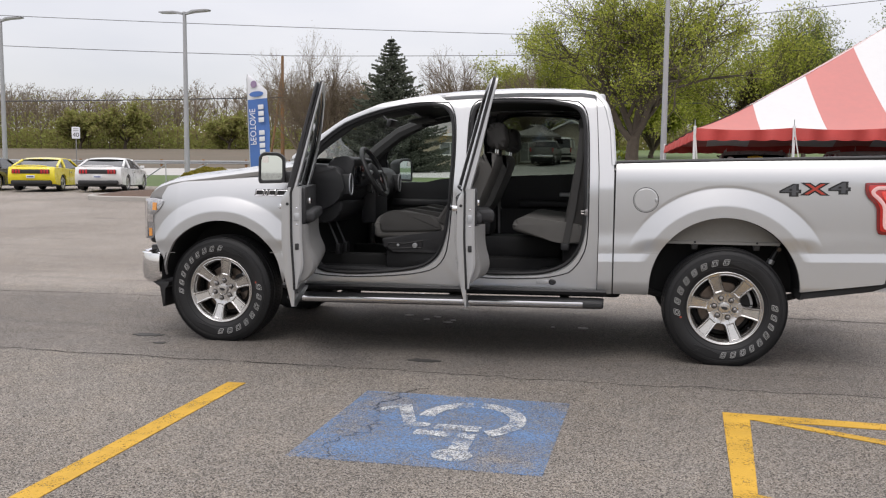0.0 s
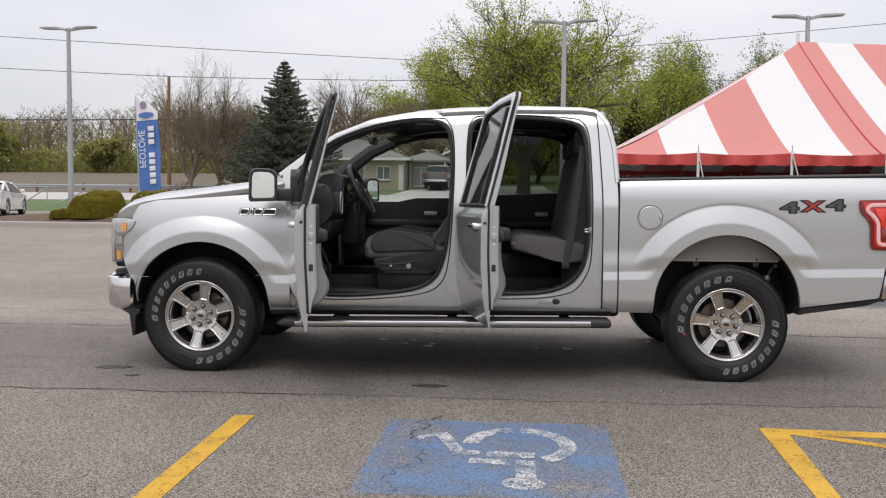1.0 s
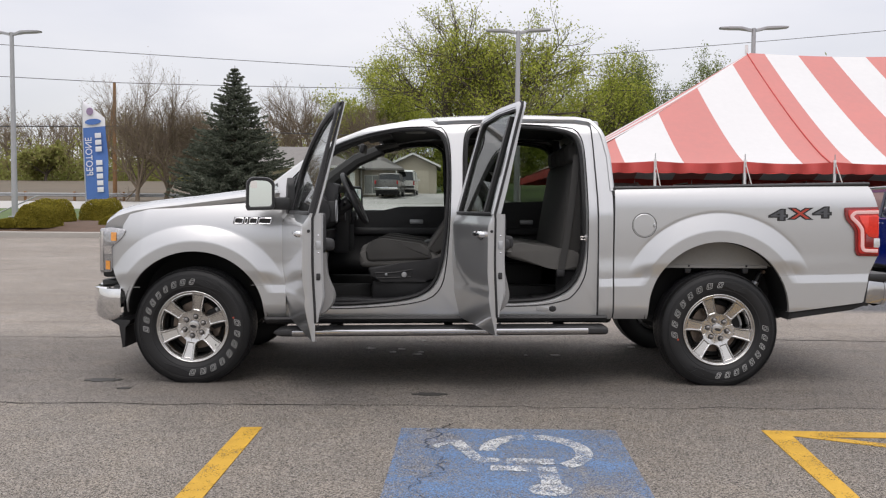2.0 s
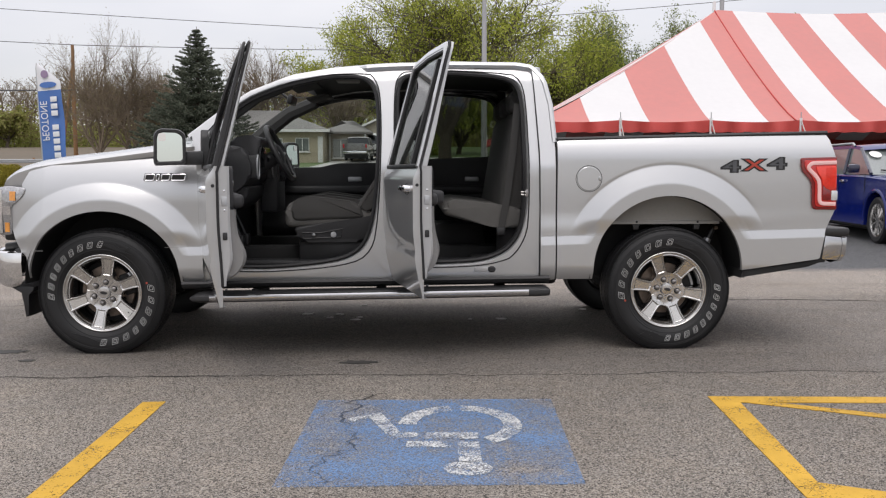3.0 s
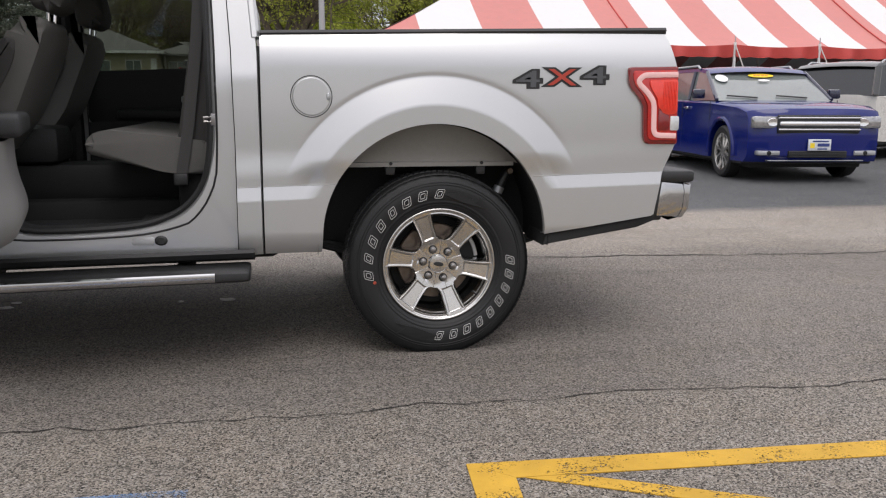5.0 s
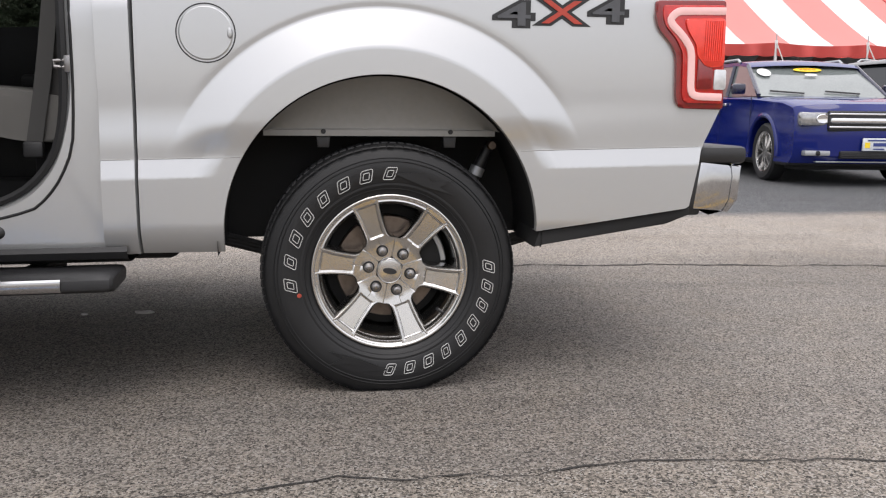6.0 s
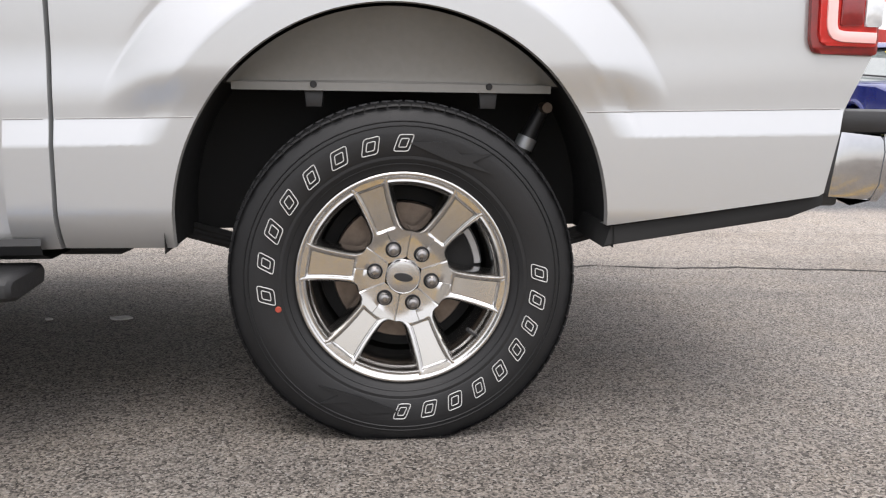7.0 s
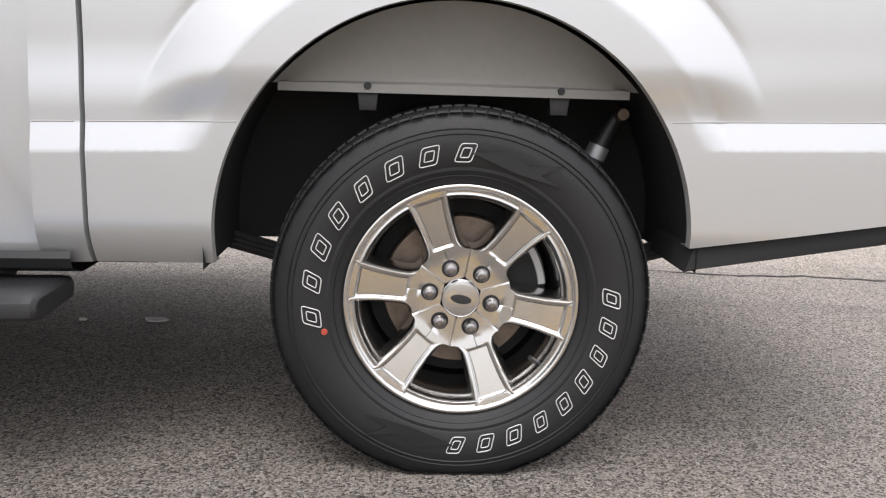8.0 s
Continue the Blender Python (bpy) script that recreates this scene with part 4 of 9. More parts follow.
    # rocker cover
    for side in (0, 1):
        bm = bmesh.new()
        rows = []
        for x in np.linspace(-3.17, -0.80, 12):
            k = 0.011 * (x + 2.75)
            rows.append([(x, y, z + k) for y, z in ((0.035, 0.475), (0.028, 0.46), (0.04, 0.438), (0.09, 0.42), (0.30, 0.42))])
        grid(bm, rows)
        if side:
            far(bm)
        tp("rocker_cover", bm, BLACK, "black plastic rocker cover")


def make_lamps_and_bumpers():
    # tail lamps
    for side in (0, 1):
        turn = far if side else (lambda b: b)
        out = rounded([(0.822, 1.256), (1.057, 1.262), (1.067, 0.918), (0.916, 0.922), (0.903, 0.95), (0.896, 1.09), (0.876, 1.125), (0.836, 1.165), (0.824, 1.20)], 0.014, 4)
        bm = bmesh.new()
        plate(bm, out, 0.012, 0.09, 0.008)
        lamp = tp("tail_lamp", turn(bm), RED_DEEP, "glossy red tail lamp")
        bm = bmesh.new()
        inset = rounded([(0.842, 1.240), (1.052, 1.246), (1.058, 0.936), (0.930, 0.940), (0.920, 0.955), (0.915, 1.095), (0.893, 1.135), (0.853, 1.178), (0.843, 1.205)], 0.012, 4)
        plate(bm, inset, 0.006, 0.03, 0.005)
        tp("outer_lens", turn(bm), RED, "ruby outer lens", lamp)
        bm = bmesh.new()
        guide = [(1.050, 1.226), (0.890, 1.222), (0.866, 1.198), (0.872, 1.182), (0.912, 1.146), (0.938, 1.110), (0.943, 1.085), (0.946, 0.985), (0.952, 0.966), (0.972, 0.960), (1.052, 0.958)]
        C = resample(rounded(guide, 0.03, 6, False), 70)
        T = np.gradient(C, axis=0)
        T /= np.linalg.norm(T, axis=1)[:, None]
        nrm = np.stack([-T[:, 1], T[:, 0]], 1)
        grid(bm, [[(q[0], y, q[1]) for q in C + nrm * off] for off, y in ((-0.0125, 0.008), (-0.0115, 0.0025), (-0.004, 0.001), (0.004, 0.001), (0.0115, 0.0025), (0.0125, 0.008))])
        tp("light_guide", turn(bm), RED_LIGHT, "pale light guide", lamp, 50)
        bm = bmesh.new()
        plate(bm, rounded([(0.915, 1.200), (1.050, 1.205), (1.053, 1.055), (0.995, 1.05), (0.962, 1.085), (0.957, 1.12), (0.925, 1.165)], 0.012), 0.0, 0.02, 0.005)
        lens = tp("brake_lens", turn(bm), RED_BRIGHT, "bright red ribbed brake lens", lamp)
        for i in range(9):
            bm = bmesh.new()
            xr = 0.985 + 0.0072 * i
            tube(bm, [(xr, 0.0, 1.07), (xr, -0.001, 1.13), (xr, 0.0, 1.195)], 0.0022, 5)
            if i == 0:
                ribs = bm
            else:
                me = bpy.data.meshes.new("rib")
                bm.to_mesh(me)
                ribs.from_mesh(me)
                bpy.data.meshes.remove(me)
                bm.free()
        part("lens_ribs", turn(ribs), RED_BRIGHT, lens)
        bm = bmesh.new()
        plate(bm, rounded([(0.965, 1.08), (1.018, 1.045), (1.018, 0.985), (0.965, 0.982)], 0.006), 0.002, 0.02, 0.003)
        tp("lower_lens", turn(bm), RED_DEEP, "dark red lower lens", lamp)
        bm = bmesh.new()
        plate(bm, rounded([(1.022, 1.045), (1.062, 1.045), (1.062, 0.982), (1.022, 0.982)], 0.006), 0.0, 0.03, 0.003)
        tp("reversing_lens", turn(bm), CLEARLENS, "clear reversing lens", lamp)
        # head lamps
        bm = bmesh.new()
        out = [(-4.385, 1.075), (-4.28, 1.085), (-4.15, 1.072), (-4.165, 1.035), (-4.20, 0.995), (-4.262, 0.955), (-4.268, 0.775), (-4.385, 0.765)]
        ring = resample(rounded(out, 0.012, 4), 60, True)
        c = np.array([-4.30, 0.98])
        rows = [[(p[0], skin(p[0], p[1], False, False) + dd, p[1]) for p in (c + (ring - c) * k)] for k, dd in ((1.0, 0.02), (1.0, -0.008), (0.96, -0.014), (0.5, -0.016), (0.02, -0.016))]
        grid(bm, rows, close_u=True)
        lamp = tp("head_lamp", turn(moved(bm, 0.015)), HEAD_LENS, "clear C-shaped head lamp", angle=60)
        for za, zb, xa, xb in ((0.992, 1.05, -4.275, -4.228), (0.79, 0.85, -4.325, -4.285)):
            bm = bmesh.new()
            grid(bm, [[(x, skin(x, z, False, False) - 0.018, z) for x in np.linspace(xa, xb, 6)] for z in np.linspace(za, zb, 4)])
            tp("turn_signal", turn(moved(bm, 0.015)), AMBER, "amber turn signal", lamp)
        bm = bmesh.new()
        rows = [[(x, skin(x, z, False, False) - 0.019, z) for x in np.linspace(-4.372, -4.345, 4)] for z in (0.78, 0.9, 1.06)]
        grid(bm, rows)
        rows = [[(x, skin(x, z, False, False) - 0.017, z) for x in np.linspace(-4.36, -4.27, 6)] for z in (0.90, 0.955)]
        grid(bm, rows)
        tp("lamp_bezel", turn(moved(bm, 0.015)), CHROME, "bright lamp bezel", lamp)
    # grille
    bm = bmesh.new()
    box(bm, -4.40, -4.28, 0.30, 1.70, 0.72, 1.07, 0.02)
    gr = tp("grille", bm, BLACK, "black mesh grille with chrome bars")
    for z0, z1 in ((0.98, 1.05), (0.86, 0.93), (0.74, 0.81)):
        bm = bmesh.new()
        box(bm, -4.425, -4.385, 0.32, 1.68, z0, z1, 0.012)
        tp("grille_bar", bm, CHROME, "chrome bar", gr)
    # front bumper
    bm = bmesh.new()
    plan = [(-4.17, 0.045), (-4.25, 0.05), (-4.33, 0.09), (-4.41, 0.20), (-4.47, 0.42), (-4.50, 0.75), (-4.505, 1.0)]
    plan = plan + [(x, 2 * MID - y) for x, y in plan[-2::-1]]
    P = resample(rounded(plan, 0.10, 5, False), 60)
    rows = []
    for dz, k in ((0.655, -0.030), (0.668, -0.012), (0.660, 0.008), (0.60, 0.018), (0.52, 0.014), (0.455, -0.004), (0.435, -0.03)):
        row = []
        for i, p in enumerate(P):
            t = P[min(i + 1, len(P) - 1)] - P[max(i - 1, 0)]
            t /= np.linalg.norm(t)
            nx, ny = -t[1], t[0]
            nn = np.array([-t[1], t[0]])
            if (p - np.array([-3.6, 1.0])) @ nn < 0:
                nn = -nn
            e = 1 - smooth_step((p[0] + 4.27) / 0.10) * 0.25
            zz = 0.55 + (dz - 0.55) * e if dz < 0.55 else dz
            q = p + nn * k
            row.append((q[0], q[1], zz))
        rows.append(row)
    grid(bm, rows)
    fb = tp("front_bumper", bm, CHROME, "chrome front bumper")
    bm = bmesh.new()
    box(bm, -4.43, -4.20, 0.36, 1.64, 0.645, 0.70, 0.015)
    box(bm, -4.24, -4.14, 0.09, 0.30, 0.64, 0.685, 0.012)
    box(bm, -4.24, -4.14, 1.70, 1.91, 0.64, 0.685, 0.012)
    tp("bumper_pad", bm, BLACK, "black bumper top pad", fb)
    for y in (0.17, 1.83):
        bm = bmesh.new()
        box(bm, -0.02, 0.012, -0.05, 0.05, 0.505, 0.605, 0.006, m=pose(-4.362, y + (0.02 if y < 1 else -0.02), 0, 0, 0, 35 if y < 1 else -35))
        tp("fog_lamp_pocket", bm, BLACK, "black fog lamp pocket", fb)
    bm = bmesh.new()
    plate(bm, [(-4.30, 0.45), (-4.13, 0.435), (-4.14, 0.405), (-4.17, 0.385), (-4.166, 0.245), (-4.19, 0.24), (-4.205, 0.40)], 0.10, 1.90, 0.005)
    tp("air_dam", bm, BLACK, "black plastic air dam")
    # rear bumper
    bm = bmesh.new()
    prof = [(0.965, 0.61), (1.08, 0.570), (1.145, 0.582), (1.172, 0.62), (1.182, 0.70), (1.172, 0.745)]
    rows = []
    for y in (0.052, 0.06, 0.09, 0.15, 0.4, 1.0, 1.6, 1.85, 1.91, 1.94, 1.948):
        k = 1 - 0.25 * (max(0, 0.14 - min(y, 2 - y)) / 0.09) ** 2
        rows.append([(0.98 + (x - 0.98) * k, y, 0.67 + (z - 0.67) * (0.9 + 0.1 * k)) for x, z in prof])
    grid(bm, rows)
    plate(bm, [(1.0, 0.59), (1.13, 0.580), (1.162, 0.62), (1.168, 0.735), (1.02, 0.75)], 0.054, 0.10, 0.012)
    rb = tp("rear_bumper", bm, BUMPER, "chrome rear bumper")
    bm = bmesh.new()
    box(bm, 0.985, 1.182, 0.048, 1.952, 0.742, 0.80, 0.018)
    box(bm, 0.975, 1.03, 0.058, 1.94, 0.57, 0.77, 0.01)
    tp("step_pad", bm, BLACK, "black step pad", rb)
    bm = bmesh.new()
    plate(bm, [(0.47, 0.525), (0.98, 0.598), (0.98, 0.575), (0.90, 0.545), (0.50, 0.485), (0.455, 0.475)], 0.035, 0.30, 0.004)
    tp("rear_valance", bm, BLACK_ROUGH, "black rear valance below the bed")
    # side emblem as plain bars, four-by-four mark
    bm = bmesh.new()
    plate(bm, [(-3.40, 1.106), (-3.135, 1.106), (-3.125, 1.165), (-3.385, 1.163)], skin(-3.26, 1.14) - 0.006, 0.06, 0.003)
    bd = tp("fender_emblem", bm, BLACK, "black and chrome fender emblem of plain bars")
    for k, (a, b) in enumerate(((0.0, 0.22), (0.27, 0.34), (0.40, 0.60), (0.65, 0.98))):
        bm = bmesh.new()
        xa, xb = -3.385 + 0.255 * a, -3.385 + 0.255 * b
        pts = [(xa, 1.118), (xb, 1.118), (xb + 0.008, 1.156), (xa + 0.008, 1.156)]
        tube(bm, [(x, skin(-3.26, 1.14) - 0.009, z) for x, z in rounded(pts, 0.006, 3)], 0.0042, 5, closed=True)
        tp("emblem_bar", bm, CHROME, "", bd)
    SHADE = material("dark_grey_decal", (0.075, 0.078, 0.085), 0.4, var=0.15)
    DECAL = material("red_decal", (0.42, 0.05, 0.03), 0.4, var=0.15)
    for ch, x, mt in (("4", 0.371, SHADE), ("x", 0.521, DECAL), ("4", 0.672, SHADE)):
        z = 1.198 + 0.06 * (x - 0.38)
        lab = "red letter of the four-by-four decal" if ch == "x" else "grey numeral of the four-by-four decal"
        ob = lettering("decal_character", ch.upper(), mt, truck, pose(x, skin(x, z) - 0.004, z, 90, 0, 0), 0.098, 0.0015, 2.2 if ch == "4" else 1.8, lab, 0.001)
        ob.matrix_parent_inverse = TRUCK_INV
        ob = lettering("decal_outline", ch.upper(), BLACK, truck, pose(x, skin(x, z) - 0.0015, z, 90, 0, 0), 0.098, 0.001, 2.2 if ch == "4" else 1.8, "black outline", 0.0085)
        ob.matrix_parent_inverse = TRUCK_INV


def make_running_gear():
    bm = bmesh.new()
    for y in (0.50, 1.38):
        box(bm, -4.3, 1.0, y, y + 0.12, 0.50, 0.66, 0.02)
    box(bm, -3.0, -0.86, 0.10, 1.90, 0.47, 0.56, 0.02)
    box(bm, -2.8, -1.9, 0.75, 1.25, 0.33, 0.5, 0.05)
    box(bm, -1.3, -0.7, 0.35, 0.55, 0.40, 0.60, 0.03)
    tp("chassis", bm, BLACK_ROUGH, "black chassis and underbody")
    for x, z in (HUB_R, HUB_F):
        bm = bmesh.new()
        tube(bm, [(x, 0.25, z), (x, 0.8, z - 0.01), (x, 1.2, z - 0.01), (x, 1.75, z)], [0.05, 0.06, 0.06, 0.05], 12)
        tube(bm, [(x, 0.86, z), (x, 0.94, z), (x, 1.06, z), (x, 1.14, z)], [0.06, 0.15, 0.15, 0.06], 14)
        tp("axle", bm, BLACK_ROUGH, "black axle tube with its differential")
    for side in (0, 1):
        turn = far if side else (lambda b: b)
        # wheel wells
        for a, x0, x1, d in ((REAR, -0.53, 0.49, 0.42), (FRONT, -4.16, -3.17, 0.45)):
            bm = bmesh.new()
            cx, cz, rx, rz = a
            pts = [(cx - rx - 0.02, 0.462)] + [(cx + (rx + 0.02) * math.cos(k), cz + (rz + 0.015) * math.sin(k)) for k in np.linspace(math.pi, 0, 40)] + [(cx + rx + 0.02, 0.475)]
            grid(bm, [[(p[0], y, p[1]) for p in pts] for y in (0.03, 0.16, 0.3, d)])
            f = [bm.verts.new((p[0], d, p[1])) for p in pts]
            bm.faces.new(f)
            tp("wheel_well", turn(bm), BLACK_ROUGH, "black wheel well liner")
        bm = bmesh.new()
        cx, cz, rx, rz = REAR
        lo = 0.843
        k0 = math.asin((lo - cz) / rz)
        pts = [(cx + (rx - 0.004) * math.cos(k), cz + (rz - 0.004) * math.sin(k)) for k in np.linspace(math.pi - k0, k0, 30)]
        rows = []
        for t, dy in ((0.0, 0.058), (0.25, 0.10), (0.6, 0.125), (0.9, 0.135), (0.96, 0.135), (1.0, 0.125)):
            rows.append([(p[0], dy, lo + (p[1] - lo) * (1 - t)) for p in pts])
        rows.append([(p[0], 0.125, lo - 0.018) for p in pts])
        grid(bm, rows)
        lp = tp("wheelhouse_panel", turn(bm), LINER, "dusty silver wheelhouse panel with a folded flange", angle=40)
        for x in (-0.213, 0.192):
            bm = bmesh.new()
            lathe(bm, [(0.0, -0.002), (0.007, -0.002), (0.008, 0.002)], 12, pose(x, 0.122, lo - 0.004))
            tp("flange_hole", turn(bm), SEAL, "dark round hole", lp)
            bm = bmesh.new()
            plate(bm, [(x - 0.022, lo - 0.018), (x + 0.022, lo - 0.018), (x + 0.018, lo - 0.055), (x - 0.018, lo - 0.055)], 0.14, 0.17, 0.003)
            tp("flange_tab", turn(bm), BLACK, "black bracket tab", lp)
        # shock absorber
        bm = bmesh.new()
        tube(bm, [(0.350, 0.27, 0.790), (0.306, 0.27, 0.70), (0.25, 0.28, 0.56)], [0.017, 0.021, 0.021], 14)
        sh = tp("shock_absorber", turn(bm), BLACK, "black rear shock absorber")
        bm = bmesh.new()
        tube(bm, [(0.314, 0.27, 0.718), (0.302, 0.27, 0.690)], 0.025, 14)
        tp("shock_collar", turn(bm), STEEL, "dull steel collar", sh)
        bm = bmesh.new()
        lathe(bm, [(0.0, -0.03), (0.016, -0.03), (0.018, -0.01), (0.018, 0.03)], 12, pose(0.352, 0.25, 0.792) @ Matrix.Diagonal((0.8, 1, 0.8, 1)))
        tp("mount_bolt", turn(bm), RUST, "rusty mounting bolt", sh)
        bm = bmesh.new()
        for k in range(3):
            tube(bm, [(-0.62, 0.36, 0.50 - 0.012 * k), (-0.25, 0.36, 0.40 - 0.012 * k), (0.0, 0.36, 0.37 - 0.012 * k), (0.3, 0.36, 0.42 - 0.012 * k), (0.7, 0.36, 0.53 - 0.012 * k)], 0.012, 6)
        tp("leaf_spring", turn(bm), BLACK_ROUGH, "black leaf spring")
        # running board
        bm = bmesh.new()
        rows = []
        for x, k in ((-3.09, 0.3), (-3.07, 0.75), (-3.03, 1.0), (-2.2, 1.0), (-1.5, 1.0), (-0.90, 1.0), (-0.845, 1.0), (-0.825, 0.93), (-0.817, 0.7)):
            dz = 0.390 + 0.013 * (x + 2.2)
            cs = [(-0.115, 0.0), (-0.112, 0.016), (-0.095, 0.026), (-0.02, 0.028), (0.09, 0.026), (0.10, 0.01), (0.09, -0.022), (-0.06, -0.03), (-0.10, -0.022), (-0.113, -0.012)]
            rows.append([(x, -0.0 + (y + 0.0) * (0.6 + 0.4 * k), dz + z * k) for y, z in cs])
        vs = grid(bm, rows, close_u=True)
        bm.faces.new(vs[0]), bm.faces.new(vs[-1][::-1])
        rbd = tp("running_board", turn(bm), BLACK, "black running board with a bright edge")
        bm = bmesh.new()
        rows = []
        for x in (-2.96, -2.9, -2.0, -1.2, -0.98, -0.955):
            dz = 0.390 + 0.013 * (x + 2.2)
            rows.append([(x, y, dz + z) for y, z in ((-0.112, 0.021), (-0.118, 0.016), (-0.1205, 0.002), (-0.118, -0.010), (-0.112, -0.016))])
        grid(bm, rows)
        tp("bright_edge", turn(bm), BUMPER, "polished metal edge", rbd)
        for x in (-2.7, -1.9, -1.1):
            bm = bmesh.new()
            box(bm, x - 0.03, x + 0.03, 0.05, 0.4, 0.36, 0.42, 0.008)
            tp("board_bracket", turn(bm), BLACK_ROUGH, "black bracket", rbd)


def make_wheel(x, z, near, rim_turn, tyre_turn, squash):
    """A wheel with its outer face towards -y; the far ones are turned round."""
    base = pose(x, 0.192 if near else 2 * MID - 0.192, z, 0, 0, 0 if near else 180) @ Matrix.Diagonal((1.014, 1, 1.014, 1))
    R, W = 0.408, 0.135
    bm = bmesh.new()
    tyre_prof = [(0.238, -0.085), (0.246, -0.105), (0.252, -0.112), (0.262, -0.118), (0.278, -0.1275), (0.285, -0.1275), (0.288, -0.1295), (0.335, -0.1335), (0.340, -0.1325), (0.352, -0.131),
                 (0.368, -0.126), (0.383, -0.117), (0.395, -0.111), (0.4015, -0.101), (0.4035, -0.06), (0.4045, 0.0), (0.4035, 0.06), (0.4015, 0.100), (0.383, 0.117), (0.34, 0.132), (0.28, 0.127), (0.245, 0.105), (0.238, 0.085)]
    lathe(bm, tyre_prof, 96)
    # tread blocks, shoulder and middle
    bmt = bmesh.new()
    nb = 96
    for k in range(nb):
        a = 2 * math.pi * k / nb
        for j, (y0, y1, r0, r1, w, lean) in enumerate(((-0.1235, -0.070, 0.394, 0.4045, 0.0243, 0.0), (-0.062, -0.022, 0.396, 0.4075, 0.0225, 0.012), (-0.016, 0.016, 0.396, 0.4075, 0.0235, 0.0),
                                                       (0.022, 0.062, 0.396, 0.4075, 0.0225, -0.012), (0.070, 0.1235, 0.394, 0.4045, 0.0243, 0.0))):
            aa = a + (j % 2) * math.pi / nb
            mm = pose(0, 0, 0, 0, -math.degrees(aa), 0)
            short = 0.003 if (k + j) % 2 else 0.0
            vs = []
            for r, g in ((r0, 1.0), (r1, 0.86)):
                for yy, s in ((y0 + (short if j == 0 else 0), -1), (y1, -1), (y1, 1), (y0 + (short if j == 0 else 0), 1)):
                    yv = (y0 + y1) / 2 + (yy - (y0 + y1) / 2) * (g if r == r1 else 1)
                    rr = r - (0.006 if r == r1 and yv < -0.1 or r == r1 and yv > 0.1 else 0)
                    vs.append(bmt.verts.new(mm @ Vector((rr, yv, s * w / 2 * g + lean * (yv - y0) / 0.05))))
            for q in ((4, 5, 6, 7), (0, 1, 5, 4), (1, 2, 6, 5), (2, 3, 7, 6), (3, 0, 4, 7)):
                bmt.faces.new([vs[i] for i in q])
    for b in (bm, bmt):
        bmesh.ops.transform(b, matrix=base, verts=b.verts)
        for v in b.verts:  # the tyre flattens where it stands
            if v.co.z < 0.012:
                v.co.z = 0.001 + max(0.0, v.co.z) * 0.5
    wheel = tp("wheel", bm, TYRE, "black all-terrain tyre on a polished six-spoke wheel", angle=30)
    tread = part("tread", bmt, TYRE, wheel, "blocky rubber tread", 30)
    tagged(tread, "blocky black rubber tread", kind="stuff")
    # sidewall blocks and lettering drawn as plain outlined blocks
    if near:
        for start, count, step in ((186, 8, -13.65), (3, 9, -11.7)):
            for k in range(count):
                h, w, sl = 0.037, (0.0195, 0.017, 0.0185)[(k * 2 + count) % 3] * (1.0 if count == 8 else 0.86), 0.007
                block = rounded([(-w - sl, -h / 2), (w - sl, -h / 2), (w + sl, h / 2), (-w + sl, h / 2)], 0.006, 3)
                mm = base @ pose(0, 0, 0, 0, -(start + tyre_turn + step * k), 0) @ Matrix.Translation((0.3135, -0.1335, 0)) @ pose(0, 0, 0, 0, 90, 0)
                bm = bmesh.new()
                for size in (1.0, 0.52):
                    tube(bm, [mm @ Vector((p[0] * size, 0.0, p[1] * size)) for p in block], 0.0012, 4, closed=True)
                tp("sidewall_letter_block", bm, LETTER, "", wheel)
        bm = bmesh.new()
        lathe(bm, [(0.0, -0.001), (0.006, -0.001), (0.0075, 0.001)], 12, base @ pose(0, 0, 0, 0, -(193 + tyre_turn), 0) @ Matrix.Translation((0.293, -0.1310, 0)))
        tp("balance_dot", bm, DOT, "faded red paint dot", wheel)
        for a in (70, 250):
            bm = bmesh.new()
            pts = [(-0.10, -0.02), (-0.02, 0.012), (0.02, -0.004), (0.085, 0.022), (0.05, -0.012), (0.10, -0.02), (0.0, -0.026)]
            mm = base @ pose(0, 0, 0, 0, -(a + tyre_turn), 0) @ Matrix.Translation((0.318, -0.1325, 0)) @ pose(0, 0, 0, 0, 90, 0)
            A = [bm.verts.new(mm @ Vector((p[0], 0.0, p[1]))) for p in pts]
            Bv = [bm.verts.new(mm @ Vector((p[0], -0.0035, p[1]))) for p in pts]
            bm.faces.new(Bv)
            for i in range(len(pts)):
                bm.faces.new((A[i], A[(i + 1) % len(pts)], Bv[(i + 1) % len(pts)], Bv[i]))
            tp("sidewall_block", bm, TYRE, "raised rubber pattern", wheel)
        for rr in (0.267, 0.352, 0.362):
            bm = bmesh.new()
            yy = {0.267: -0.1215, 0.352: -0.132, 0.362: -0.1290}[rr]
            tube(bm, [base @ Vector((rr * math.cos(k), yy, rr * math.sin(k))) for k in np.linspace(0, 2 * math.pi, 73)[:-1]], 0.0016, 4, closed=True)
            tp("sidewall_ring", bm, TYRE, "", wheel)
    # rim barrel: rounded lip, groove, inner ledge, deep drop
    bm = bmesh.new()
    lathe(bm, [(0.246, -0.100), (0.2495, -0.108), (0.2495, -0.1135), (0.2475, -0.1165), (0.2435, -0.1175), (0.2400, -0.1160), (0.2375, -0.1120), (0.2345, -0.1085), (0.2310, -0.1075), (0.2285, -0.1085),
               (0.2262, -0.1090), (0.2240, -0.1065), (0.2225, -0.1000), (0.2200, -0.0880), (0.2175, -0.0860), (0.2150, -0.0800), (0.2120, -0.0500), (0.2080, 0.0), (0.2080, 0.10), (0.236, 0.115)], 96, base)
